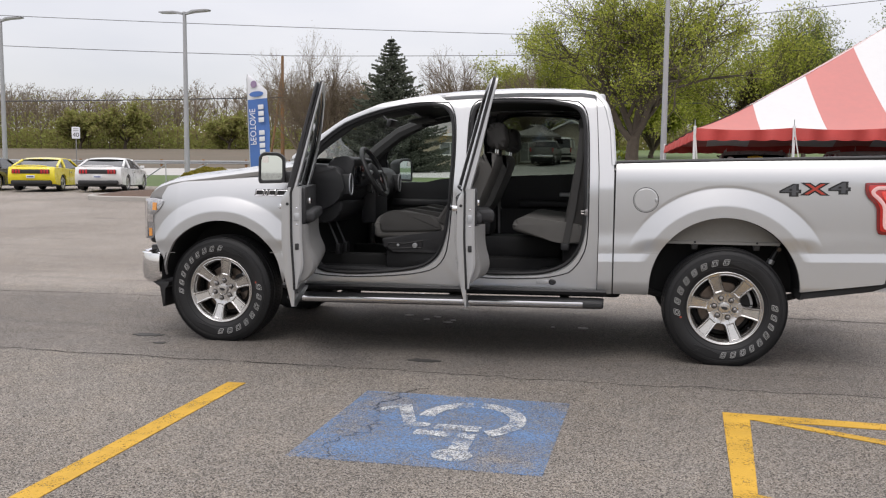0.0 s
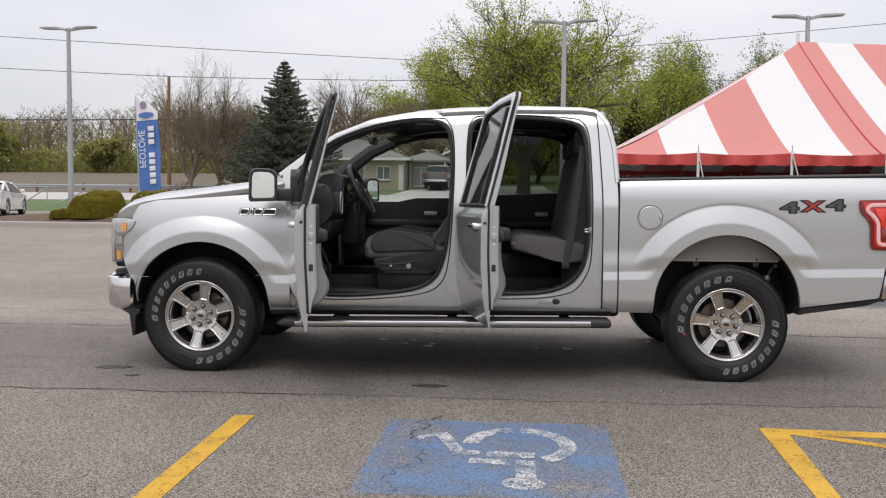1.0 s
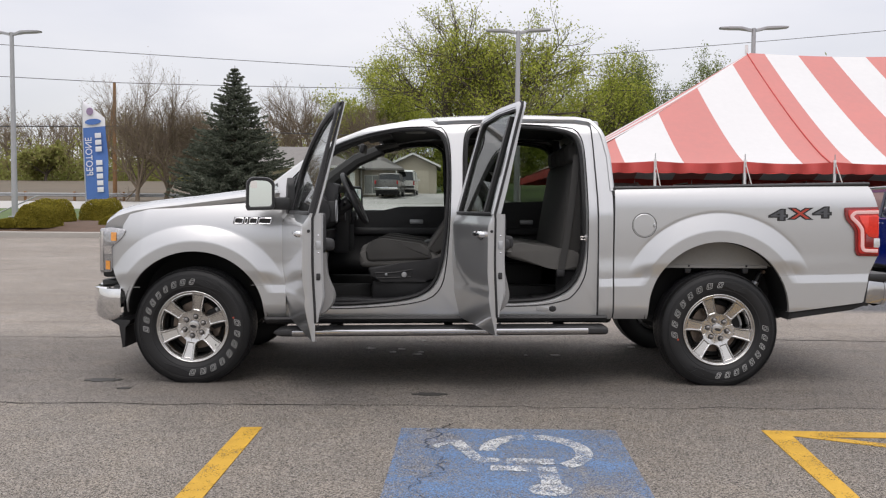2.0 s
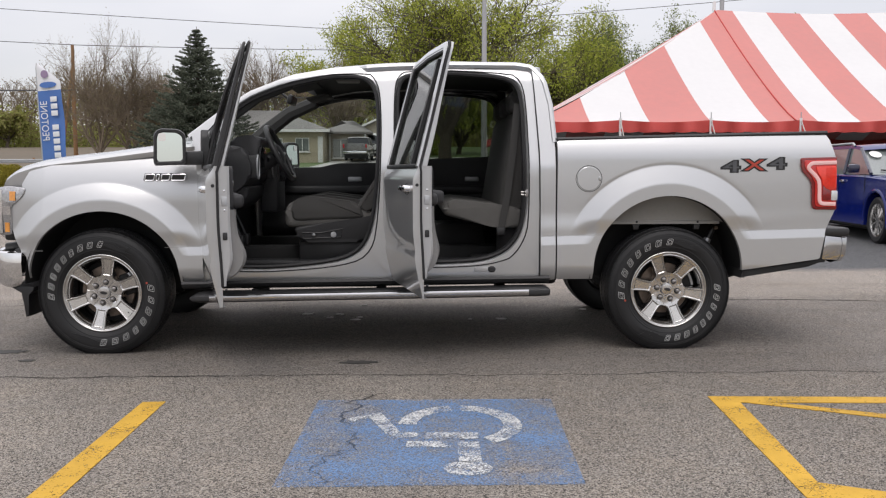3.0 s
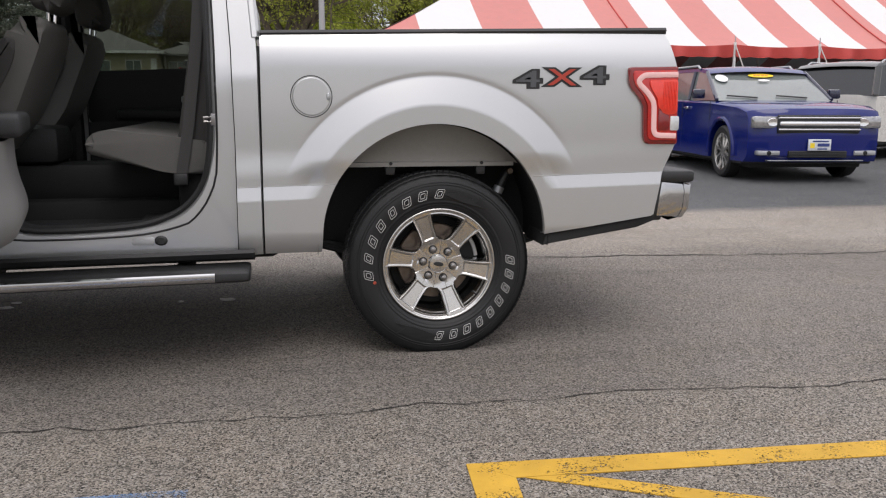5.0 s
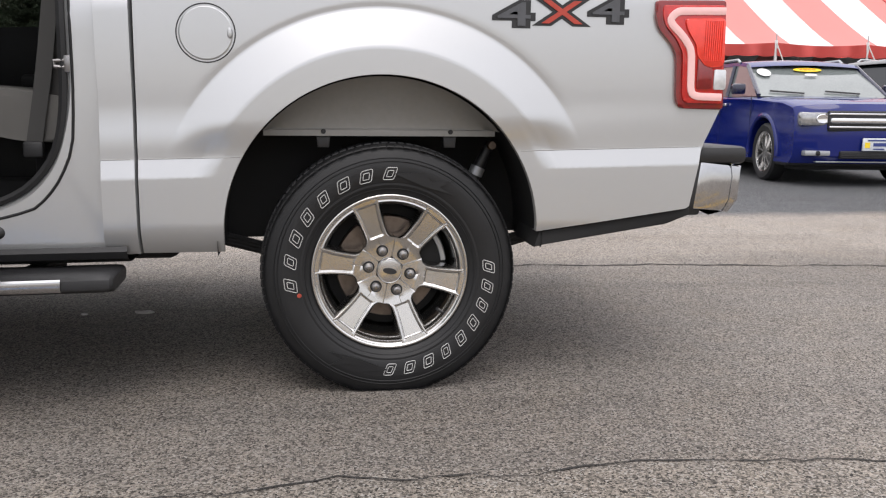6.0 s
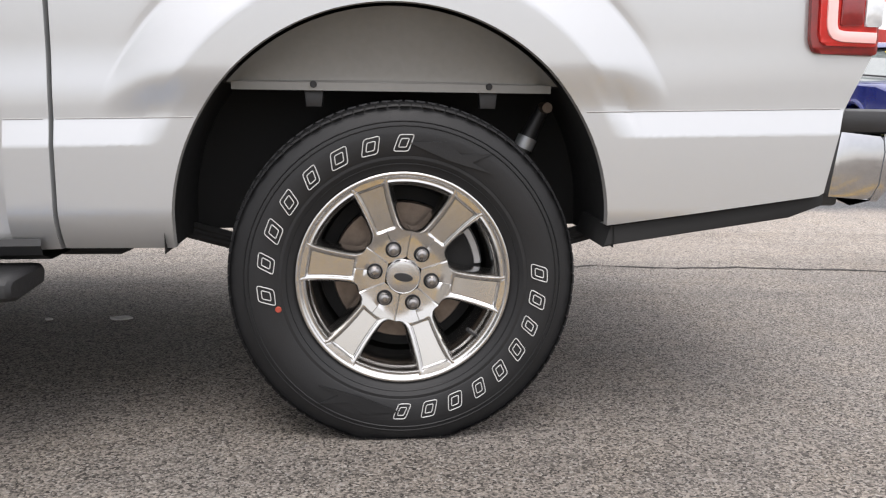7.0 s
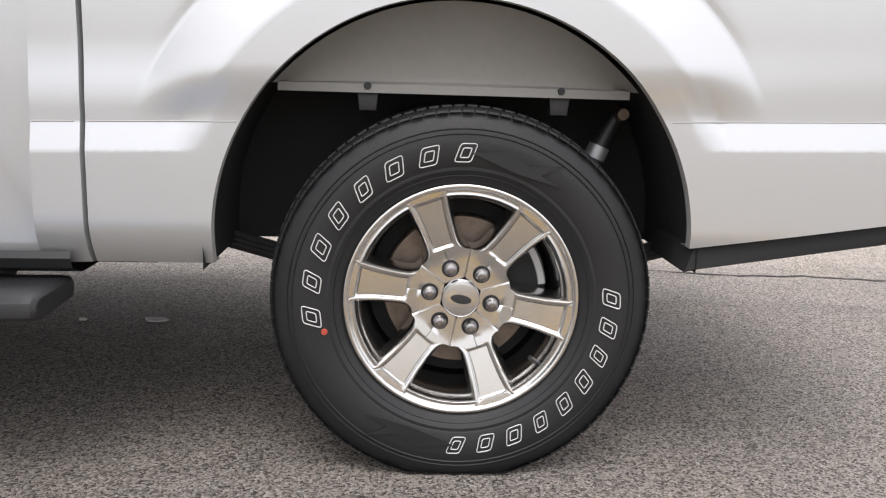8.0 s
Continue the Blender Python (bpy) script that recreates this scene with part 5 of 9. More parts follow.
    rim = tp("rim", bm, RIM, "polished aluminium rim with six spokes", angle=50)
    rim.parent, rim.matrix_parent_inverse = wheel, Matrix.Identity(4)

    def sub(name, bm, mat, label="", angle=30):
        return part(name, bm, mat, rim, label, angle)

    def half_width(r):
        return float(np.interp(r, [0.0, 0.0955, 0.0985, 0.103, 0.110, 0.120, 0.14, 0.18, 0.21, 0.225, 0.235, 0.243], [0.0, 0.0551, 0.0465, 0.0395, 0.0350, 0.0325, 0.0325, 0.0355, 0.0395, 0.0425, 0.0475, 0.0600]))

    def face(r):
        return float(np.interp(r, [0.04, 0.085, 0.12, 0.20, 0.225, 0.243], [-0.0770, -0.0785, -0.0865, -0.1040, -0.1095, -0.1125]))

    # spokes: rounded bright borders round a sunk mirror-bright panel, run together at the hub
    for k in range(6):
        mm = base @ pose(0, 0, 0, 0, -(50 + rim_turn + 60 * k), 0)
        bm = bmesh.new()
        rows = []
        for r in (0.040, 0.06, 0.08, 0.090, 0.0955, 0.0985, 0.103, 0.107, 0.110, 0.1125, 0.116, 0.119, 0.122, 0.13, 0.145, 0.16, 0.18, 0.20, 0.212, 0.219, 0.222, 0.225, 0.230, 0.236, 0.243):
            w, y = half_width(r), face(r)
            t = min(smooth_step((r - 0.1125) / 0.008), 1 - smooth_step((r - 0.2195) / 0.006))  # 1 along the panel, 0 towards hub and lip
            bead = smooth_step((r - 0.105) / 0.008) * (1 - smooth_step((r - 0.230) / 0.01))
            groove = 0.0016 if 0.088 < r < 0.113 else 0.0
            half = [(w + 0.011, 0.055), (w + 0.007, 0.020), (w + 0.0035, 0.0075), (w + 0.0008, 0.0025), (w - 0.0022, 0.0 - 0.0006 * bead), (w - 0.0052, -0.0008 * bead), (w - 0.0078, 0.0006 * bead), (w - 0.0092, 0.0030 * t),
                    (w - 0.0104, 0.0034 * t), (w - 0.0116, 0.0052 * t), (w - 0.0128, 0.0066 * t), (w * 0.40, 0.0066 * t), (0.0012, 0.0066 * t), (0.0, 0.0066 * t + groove)]
            rows.append([mm @ Vector((r, y + d, -q)) for q, d in half] + [mm @ Vector((r, y + d, q)) for q, d in half[-2::-1]])
        grid(bm, rows)
        sub("spoke", bm, RIM, "polished spoke with rounded borders", 40)
        bm = bmesh.new()
        rows = []
        for r in (0.1205, 0.13, 0.145, 0.16, 0.18, 0.20, 0.2180):
            w, y = half_width(r) - 0.0126, face(r) + 0.0054
            rows.append([mm @ Vector((r, y, q * w)) for q in (-1, -0.5, 0, 0.5, 1)])
        grid(bm, rows)
        sub("spoke_panel", bm, RIM_FLAT, "bright panel sunk into the spoke")
        bm = bmesh.new()
        lathe(bm, [(0.0, -0.1010), (0.0050, -0.1008), (0.0062, -0.0985), (0.0110, -0.0965), (0.0138, -0.0915), (0.0145, -0.080), (0.0145, -0.065)], 16, mm @ Matrix.Translation((0.0675, 0, 0)))
        sub("lug_nut", bm, NUT, "grey domed lug nut", 35)
        bm = bmesh.new()
        lathe(bm, [(0.0135, -0.0790), (0.0185, -0.0796), (0.0192, -0.0780), (0.0192, -0.074)], 20, mm @ Matrix.Translation((0.0675, 0, 0)))
        sub("lug_seat", bm, SEAL, "dark lug recess")
    bm = bmesh.new()
    lathe(bm, [(0.0, -0.0935), (0.030, -0.0925), (0.0365, -0.0915), (0.0372, -0.0900), (0.0382, -0.0900), (0.0388, -0.0905), (0.0405, -0.0890), (0.0415, -0.075)], 40, base)
    sub("centre_cap", bm, CAP, "bright centre cap", 45)
    bm = bmesh.new()
    lathe(bm, [(0.0, -0.0955), (0.020, -0.0950), (0.022, -0.0920)], 30, base @ pose(0, 0, 0, 0, 10, 0) @ Matrix.Diagonal((1.05, 1, 0.48, 1)))
    sub("cap_oval", bm, BLACK, "dark oval on the cap")
    bm = bmesh.new()
    lathe(bm, [(0.06, 0.0), (0.165, 0.0), (0.168, 0.006), (0.168, 0.025), (0.06, 0.025)], 48, base)
    sub("brake_disc", bm, RUST, "dull brown brake disc")
    bm = bmesh.new()
    lathe(bm, [(0.0, -0.02), (0.07, -0.02), (0.085, 0.0)], 30, base)
    lathe(bm, [(0.17, 0.03), (0.20, 0.04), (0.208, 0.09), (0.0, 0.095)], 40, base)
    sub("brake_backing", bm, BLACK_ROUGH, "dark backing plate")
    bm = bmesh.new()
    box(bm, 0.10, 0.185, -0.025, 0.04, -0.07, 0.07, 0.012, m=base @ pose(0, 0, 0, 0, -20 if near else 160, 0))
    sub("brake_caliper", bm, BLACK_ROUGH, "dark brake caliper")
    bm = bmesh.new()
    turn_in = base @ pose(0, 0, 0, 0, -24 if near else 156, 0)
    grid(bm, [[turn_in @ Vector((r * math.cos(a), y, r * math.sin(a))) for a in np.linspace(-0.30, 0.30, 10)] for r, y in ((0.172, -0.012), (0.176, -0.030), (0.190, -0.030), (0.195, -0.012))])
    sub("caliper_bridge", bm, STEEL, "pale cast caliper bridge", 50)
    bm = bmesh.new()
    tube(bm, [base @ Vector(p) for p in ((0.170, -0.085, -0.140), (0.152, -0.100, -0.125))], 0.0055, 8)
    sub("valve_stem", bm, BLACK, "black valve stem")


make_body()
make_lamps_and_bumpers()
make_running_gear()
make_wheel(*HUB_R, True, 0, 0, 0)
make_wheel(*HUB_F, True, -30, 180, 0)
make_wheel(*HUB_R, False, 12, 0, 0)
make_wheel(*HUB_F, False, 40, 0, 0)


# ---- doors and cabin ----
def leaning(x, z, y):
    return (x, y + 0.27 * max(0.0, z - 1.2), z)


def door_panel(bm, bottom, belt, depth):
    sheet(bm, bottom, belt, depth, 48, 56)
    for line in (bottom, belt):
        grid(bm, [[(p[0], depth(p[0], p[1]) + d, p[1]) for p in resample(line, 20)] for d in (0, 0.03)])
    for k in (0, -1):
        line = [bottom[k], belt[k]]
        P = resample(line, 40)
        D = [depth(p[0], p[1]) for p in P]
        W = [max(0.008, seal_line(p[1]) - d) for p, d in zip(P, D)]
        grid(bm, [[(p[0] + (dx if k else 0), d + w * f, p[1]) for p, d, w in zip(P, D, W)] for f, dx in ((0, 0), (0.1, 0.002), (0.9, 0.002), (1, 0))])


def frame_bar(bm, outer, inner, y0, y1, n=60):
    A, B = resample(rounded(outer, 0.022, 4, False), n), resample(rounded(inner, 0.03, 4, False), n)
    C = A * 0.5 + B * 0.5
    slim = lambda z, y: y0 + (y - y0) * (1 - 0.5 * smooth_step((z - 1.3) / 0.5))
    rows = [[leaning(p[0], p[1], slim(p[1], y)) for p in P] for P, y in ((A, y0 + 0.006), (A * 0.9 + B * 0.1, y0), (A * 0.35 + B * 0.65, y0), (A * 0.3 + B * 0.7, y0 + 0.008), (B, y0 + 0.012), (B, y1), (C, y1 + 0.008), (A, y1))]
    grid(bm, rows, close_v=True)


def make_door(name, label, hinge, angle, bottom, belt, outer, inner, near, mirror, tint, bar=None):
    turn = (lambda b: b) if near else far
    place = Matrix.Translation((hinge[0], hinge[1], 0)) @ pose(0, 0, 0, 0, 0, -angle) @ Matrix.Translation((-hinge[0], -hinge[1], 0))
    bm = bmesh.new()
    door_panel(bm, bottom, belt, door_skin)
    door = tp(name, turn(bm), SILVER, label)
    if near:
        door.matrix_basis = place

    def sub(nm, bm, mat, lab="", angle=35):
        return part(nm, turn(bm), mat, door, lab, angle)

    x0, x1 = bottom[0][0], bottom[-1][0]
    zb = bottom[0][1]
    zs = zb + 0.12
    bm = bmesh.new()
    rows = []
    for z in np.linspace(zs, 1.2, 28):
        y = seal_line(z)
        w = 0.020 + 0.042 * smooth_step((z - zs) / 0.16)
        e = x1 + 0.012 * (z - zb) / 0.74
        rows.append([(x0 + 0.012, y, z), (e - 0.004, y, z), (e - 0.002, y + w * 0.8, z), (e - 0.012, y + w, z), (x0 + 0.02, y + w, z)])
    vs = grid(bm, rows, close_u=True)
    bm.faces.new(vs[0]), bm.faces.new(vs[-1][::-1])
    sub("door_shell", bm, SILVER_IN, "silver painted inner shell")
    bm = bmesh.new()
    split = 0.064 if tint else 0.078
    frame_bar(bm, outer, inner, split + 0.003, 0.098)
    sub("window_surround", bm, SILVER_IN if near else BLACK, "silver inner window surround" if near else "black window surround")
    bm = bmesh.new()
    frame_bar(bm, outer, inner, 0.044, split - 0.008)
    sub("surround_cover", bm, SILVER if near and tint else BLACK, "silver window surround" if near and tint else "black window surround cover")
    bm = bmesh.new()
    tube(bm, [leaning(p[0], p[1], 0.058) for p in resample(rounded(inner, 0.03, 4, False), 50)], 0.011, 6)
    sub("glass_run", bm, SEAL, "black rubber glass run")
    bm = bmesh.new()
    loop = rounded(outer, 0.022, 4, False)
    down = [(x1 + 0.003 + 0.010 * (z - zb) / 0.74, seal_line(z), z) for z in np.linspace(1.17, zs, 16)]
    tube(bm, [leaning(p[0], p[1], split - 0.002) for p in resample(loop, 60)] + down + [(x0 + 0.03, seal_line(zs), zs), leaning(x0 + 0.02, 1.2, 0.07)], 0.007, 6)
    sub("door_seal", bm, SEAL, "black rubber door seal")
    bm = bmesh.new()
    vs = [bm.verts.new(leaning(p[0], p[1], 0.066)) for p in rounded(inner, 0.03, 4, False)]
    vb = [bm.verts.new(leaning(p[0], p[1], 0.071)) for p in rounded(inner, 0.03, 4, False)]
    bm.faces.new(vs), bm.faces.new(vb[::-1])
    pane = sub("window_pane", bm, TINT if tint else GLASS, "tinted window pane" if tint else "clear window pane")
    pane.visible_shadow = False
    bm = bmesh.new()
    box(bm, x0 + 0.03, x1 - 0.03, 0.042, 0.066, 1.188, 1.212, 0.006)
    sub("belt_moulding", bm, BLACK, "black belt moulding")
    if bar:
        bm = bmesh.new()
        zt = 1.79
        grid(bm, [[leaning(bar + dx * 0.9, z, y) for z in np.linspace(1.2, zt, 8)] for dx, y in ((-0.022, 0.05), (0.022, 0.05), (0.022, 0.09), (-0.022, 0.09))], close_v=True)
        sub("divider_bar", bm, BLACK, "black window divider bar")
    # inside trim
    k = 0.55 if tint else 1.0
    belly = 0.06 if tint and near else 0.0
    bm = bmesh.new()
    rows = []
    for z in np.linspace(zs + 0.03, 0.975, 20):
        y = seal_line(z) + 0.03
        d = y + 0.030 + k * (0.040 * smooth_step((z - zs) / 0.12) + 0.040 * math.exp(-((z - 0.73) / 0.085) ** 2)) - 0.04 * smooth_step((zs + 0.06 - z) / 0.04)
        rows.append([(x0 + 0.06, y, z), (x0 + 0.06, d, z), (x0 + 0.20, d + belly, z), (x1 - 0.30, d + belly, z), (x1 - 0.10, d, z), (x1 - 0.055, d - 0.006, z), (x1 - 0.034, d - 0.022 * k, z), (x1 - 0.03, y, z)])
    vs = grid(bm, rows, close_u=True)
    bm.faces.new(vs[0]), bm.faces.new(vs[-1][::-1])
    sub("lower_trim", bm, TRIM if near else DASH, "light grey lower trim" if near else "black lower trim")
    bm = bmesh.new()
    sill = [(x1 - 0.03, 1.20), (x0 + 0.06, 1.205)]
    if not near:
        sill = [(x1 - 0.03, 1.305), (x0 + 0.06, 1.27)] if tint else [(x1 - 0.03, 1.25), (x0 + 0.70, 1.245), (x0 + 0.52, 1.205), (x0 + 0.06, 1.205)]
    plate(bm, rounded([(x0 + 0.06, 0.97), (x1 - 0.035, 0.97)] + sill, 0.03), 0.11, 0.135 + 0.014 * k, 0.012, 3)
    sub("upper_trim", bm, DASH, "charcoal upper trim")
    bm = bmesh.new()
    box(bm, x0 + 0.22, x1 - 0.05, 0.12, 0.14 + 0.065 * k, 0.985, 1.055, 0.022, 3)
    if belly:
        box(bm, x0 + 0.16, x1 - 0.28, 0.12, 0.17 + 0.065 * k + belly, 0.985, 1.065, 0.022, 3)
    sub("armrest", bm, DASH, "padded armrest")
    bm = bmesh.new()
    box(bm, x1 - 0.36, x1 - 0.24, 0.145, 0.168, 1.09, 1.13, 0.008)
    sub("inner_handle", bm, CHROME if near else STEEL, "metal inner handle")
    # outer handle
    hx = x1 - 0.10
    bm = bmesh.new()
    for dx, r in ((0, 1),):
        lathe(bm, [(0.0, 0.030), (0.03, 0.030), (0.042, 0.020), (0.046, 0.026)], 24, Matrix.Translation((hx - 0.055, 0.0, 1.075)) @ Matrix.Diagonal((1.3, 1, 0.75, 1)))
    sub("handle_recess", bm, SEAL, "dark handle recess")
    bm = bmesh.new()
    tube(bm, [(hx - 0.15, 0.026, 1.075), (hx - 0.135, 0.002, 1.077), (hx - 0.08, -0.008, 1.08), (hx - 0.02, -0.006, 1.08), (hx + 0.005, 0.006, 1.079), (hx + 0.015, 0.03, 1.078)], [0.014, 0.016, 0.017, 0.018, 0.019, 0.016], 10)
    sub("door_handle", bm, CHROME if near else SILVER, "chrome pull handle")
    if near:
        # the free edge of the door: latch, bumper, grommets
        for nm, z, h, w, mt, lab in (("latch", 1.02, 0.05, 0.03, STEEL, "steel latch"), ("latch_screw", 1.075, 0.012, 0.012, CHROME, "bright screw"), ("latch_screw", 0.975, 0.012, 0.012, CHROME, "bright screw"),
                                     ("grommet", 0.84, 0.04, 0.024, BLACK, "black oval grommet"), ("grommet", 0.56, 0.014, 0.014, BLACK, "small black plug")):
            bm = bmesh.new()
            box(bm, x1 - 0.004, x1 + 0.010, 0.10 - w / 2, 0.10 + w / 2, z - h / 2, z + h / 2, 0.005)
            sub(nm, bm, mt, lab)
        bm = bmesh.new()
        lathe(bm, [(0.0, 0.013), (0.006, 0.013), (0.009, 0.009), (0.010, 0.0)], 16, pose(x1 + 0.006, 0.044, 1.10, 0, 0, -90))
        sub("rubber_stop", bm, BLACK, "round rubber stop")
        bm = bmesh.new()
        box(bm, x1 + 0.002, x1 + 0.0075, 0.085, 0.115, 1.005, 1.035, 0.002)
        sub("latch_slot", bm, SEAL, "dark latch slot")
        for z in (0.66, 1.05):
            bm = bmesh.new()
            box(bm, x0 - 0.03, x0 + 0.03, 0.06, 0.10, z - 0.035, z + 0.035, 0.006)
            sub("hinge", bm, SILVER_IN, "silver painted hinge")
    if mirror:
        bm = bmesh.new()
        plate(bm, rounded([(-3.0, 1.19), (-2.86, 1.19), (-2.865, 1.39), (-2.91, 1.44), (-3.0, 1.36)], 0.02), 0.035, 0.08, 0.006)
        sub("mirror_sail", bm, BLACK, "black mirror mount")
        bm = bmesh.new()
        box(bm, -2.96, -2.83, -0.10, 0.05, 1.215, 1.30, 0.02)
        sub("mirror_arm", bm, BLACK, "black mirror arm")
        bm = bmesh.new()
        ring = rounded([(-0.235, 1.212), (-0.075, 1.218), (-0.06, 1.235), (-0.06, 1.40), (-0.10, 1.428), (-0.21, 1.43), (-0.24, 1.40), (-0.245, 1.23)], 0.03, 5)
        c = np.array([-0.152, 1.322])
        rows = [[(x, *(c + (np.array(p) - c) * k)) for p in ring] for x, k in ((-2.7975, 0.80), (-2.792, 0.86), (-2.792, 0.98), (-2.81, 1.03), (-2.87, 1.0), (-2.93, 0.85), (-2.96, 0.5), (-2.965, 0.05))]
        grid(bm, rows, close_u=True)
        toward = Matrix.Identity(4) if near else Matrix.Translation((-2.7975, -0.06, 0)) @ pose(0, 0, 0, 0, 0, 32) @ Matrix.Translation((2.7975, 0.06, 0))
        bmesh.ops.transform(bm, matrix=toward, verts=bm.verts)
        sub("mirror_housing", bm, BLACK, "black door mirror housing")
        bm = bmesh.new()
        f1 = [bm.verts.new((-2.7985, *(c + (np.array(p) - c) * 0.85))) for p in ring]
        bm.faces.new(f1)
        f2 = [bm.verts.new((-2.8035, *(c + (np.array(p) - c) * 0.85))) for p in ring]
        bm.faces.new(f2[::-1])
        bmesh.ops.transform(bm, matrix=toward, verts=bm.verts)
        sub("mirror_glass", bm, MIRROR, "silvered mirror glass")
        bm = bmesh.new()
        plate(bm, rounded([(-0.022, -0.025), (0.022, -0.025), (0.022, 0.022), (-0.022, 0.022)], 0.012), -0.002, 0.0, 0)
        bmesh.ops.transform(bm, matrix=toward @ pose(-2.7965, -0.195, 1.382, 0, 0, 90), verts=bm.verts)
        sub("blind_spot_mirror", bm, CHROME, "small inset blind spot mirror")
    return door


MIRROR = material("mirror_glass", (0.78, 0.87, 0.87), 0.02, 1.0, var=0.01, rough_var=0.01)
FRONT_DOOR = dict(hinge=(-3.01, 0.055), bottom=[(-3.022, 0.46), (-1.878, 0.472)], belt=[(-3.022, 1.2), (-1.868, 1.2)],
                  outer=[(-3.02, 1.2), (-3.035, 1.37), (-2.92, 1.505), (-2.735, 1.662), (-2.47, 1.772), (-2.2, 1.825), (-1.935, 1.842), (-1.895, 1.83), (-1.868, 1.2)],
                  inner=[(-2.86, 1.2), (-2.88, 1.43), (-2.84, 1.51), (-2.705, 1.625), (-2.46, 1.73), (-2.2, 1.782), (-1.98, 1.795), (-1.942, 1.78), (-1.918, 1.2)])
REAR_DOOR = dict(hinge=(-1.845, 0.055), bottom=[(-1.838, 0.478), (-0.885, 0.488)], belt=[(-1.838, 1.2), (-0.872, 1.2)],
                 outer=[(-1.838, 1.2), (-1.836, 1.76), (-1.80, 1.848), (-1.4, 1.872), (-0.955, 1.868), (-0.912, 1.855), (-0.872, 1.2)],
                 inner=[(-1.785, 1.2), (-1.783, 1.74), (-1.755, 1.805), (-1.4, 1.828), (-1.0, 1.824), (-0.965, 1.80), (-0.925, 1.2)])
make_door("front_door", "open silver front door with a black mirror", angle=73.8, near=True, mirror=True, tint=False, **FRONT_DOOR)
make_door("rear_door", "open silver rear door with tinted glass", angle=78.5, near=True, mirror=False, tint=True, bar=-1.10, **REAR_DOOR)
make_door("front_door", "closed silver front door", angle=0, near=False, mirror=True, tint=False, **FRONT_DOOR)
make_door("rear_door", "closed silver rear door with tinted glass", angle=0, near=False, mirror=False, tint=True, **REAR_DOOR)


def pad(bm, pts, y0, y1, bevel=0.04):
    plate(bm, rounded(pts, 0.05, 4), y0, y1, bevel, 4)


def make_seat(cy, near):
    bm = bmesh.new()
    pad(bm, [(-2.55, 0.80), (-2.54, 0.955), (-2.42, 1.00), (-2.05, 0.93), (-1.94, 0.90), (-1.94, 0.79)], cy - 0.25, cy + 0.25)
    seat = tp("front_seat", bm, FABRIC, "grey cloth front seat")
    for s in (-1, 1):
        bm = bmesh.new()
        pad(bm, [(-2.50, 0.84), (-2.50, 0.975), (-2.40, 1.015), (-2.06, 0.97), (-2.0, 0.86)], cy + s * 0.225 - 0.04, cy + s * 0.225 + 0.04, 0.025)
        part("seat_bolster", bm, FABRIC_DARK, seat, "dark side bolster")
    bm = bmesh.new()
    pad(bm, [(-2.50, 0.80), (-2.44, 0.70), (-2.02, 0.70), (-1.93, 0.76), (-1.91, 0.90), (-2.0, 0.87), (-2.2, 0.84)], cy - 0.265, cy + 0.265, 0.02)
    part("seat_base_cover", bm, DASH, seat, "black plastic seat base cover")
    bm = bmesh.new()
    box(bm, -2.46, -1.98, cy - 0.22, cy + 0.22, 0.56, 0.71, 0.02)
    part("seat_rail", bm, BLACK, seat, "black seat rail")
    bm = bmesh.new()
    tube(bm, [(-2.43, cy - 0.268, 0.765), (-2.30, cy - 0.268, 0.765), (-2.16, cy - 0.268, 0.79), (-2.17, cy - 0.268, 0.735), (-2.42, cy - 0.268, 0.725)], 0.004, 6, closed=True)
    part("control_bezel", bm, BLACK, seat, "black seat control bezel")
    for x, r in ((-2.35, 0.010), (-2.22, 0.020)):
        bm = bmesh.new()
        lathe(bm, [(0.0, -0.02), (r * 0.9, -0.018), (r, 0.0)], 16, pose(x, cy - 0.262, 0.752))
        part("seat_switch", bm, STEEL, seat, "grey seat switch")
    bm = bmesh.new()
    pad(bm, [(-2.06, 0.88), (-1.92, 0.84), (-1.76, 1.05), (-1.64, 1.34), (-1.62, 1.43), (-1.68, 1.46), (-1.75, 1.42), (-1.87, 1.18)], cy - 0.245, cy + 0.245, 0.065)
    part("backrest", bm, FABRIC, seat, "grey cloth backrest")
    for s in (-1, 1):
        bm = bmesh.new()
        pad(bm, [(-2.08, 0.92), (-1.95, 0.90), (-1.75, 1.26), (-1.73, 1.36), (-1.80, 1.36), (-1.90, 1.18)], cy + s * 0.225 - 0.035, cy + s * 0.225 + 0.035, 0.025)
        part("back_bolster", bm, FABRIC_DARK, seat, "dark side bolster")
    bm = bmesh.new()
    pad(bm, [(-1.71, 1.49), (-1.71, 1.64), (-1.66, 1.68), (-1.58, 1.67), (-1.56, 1.52), (-1.60, 1.47)], cy - 0.14, cy + 0.14, 0.045)
    part("headrest", bm, FABRIC_DARK, seat, "dark cloth headrest")
    for s in (-0.06, 0.06):
        bm = bmesh.new()
        tube(bm, [(-1.65, cy + s, 1.42), (-1.64, cy + s, 1.52)], 0.007, 8)
        part("headrest_post", bm, CHROME, seat, "chrome headrest post")


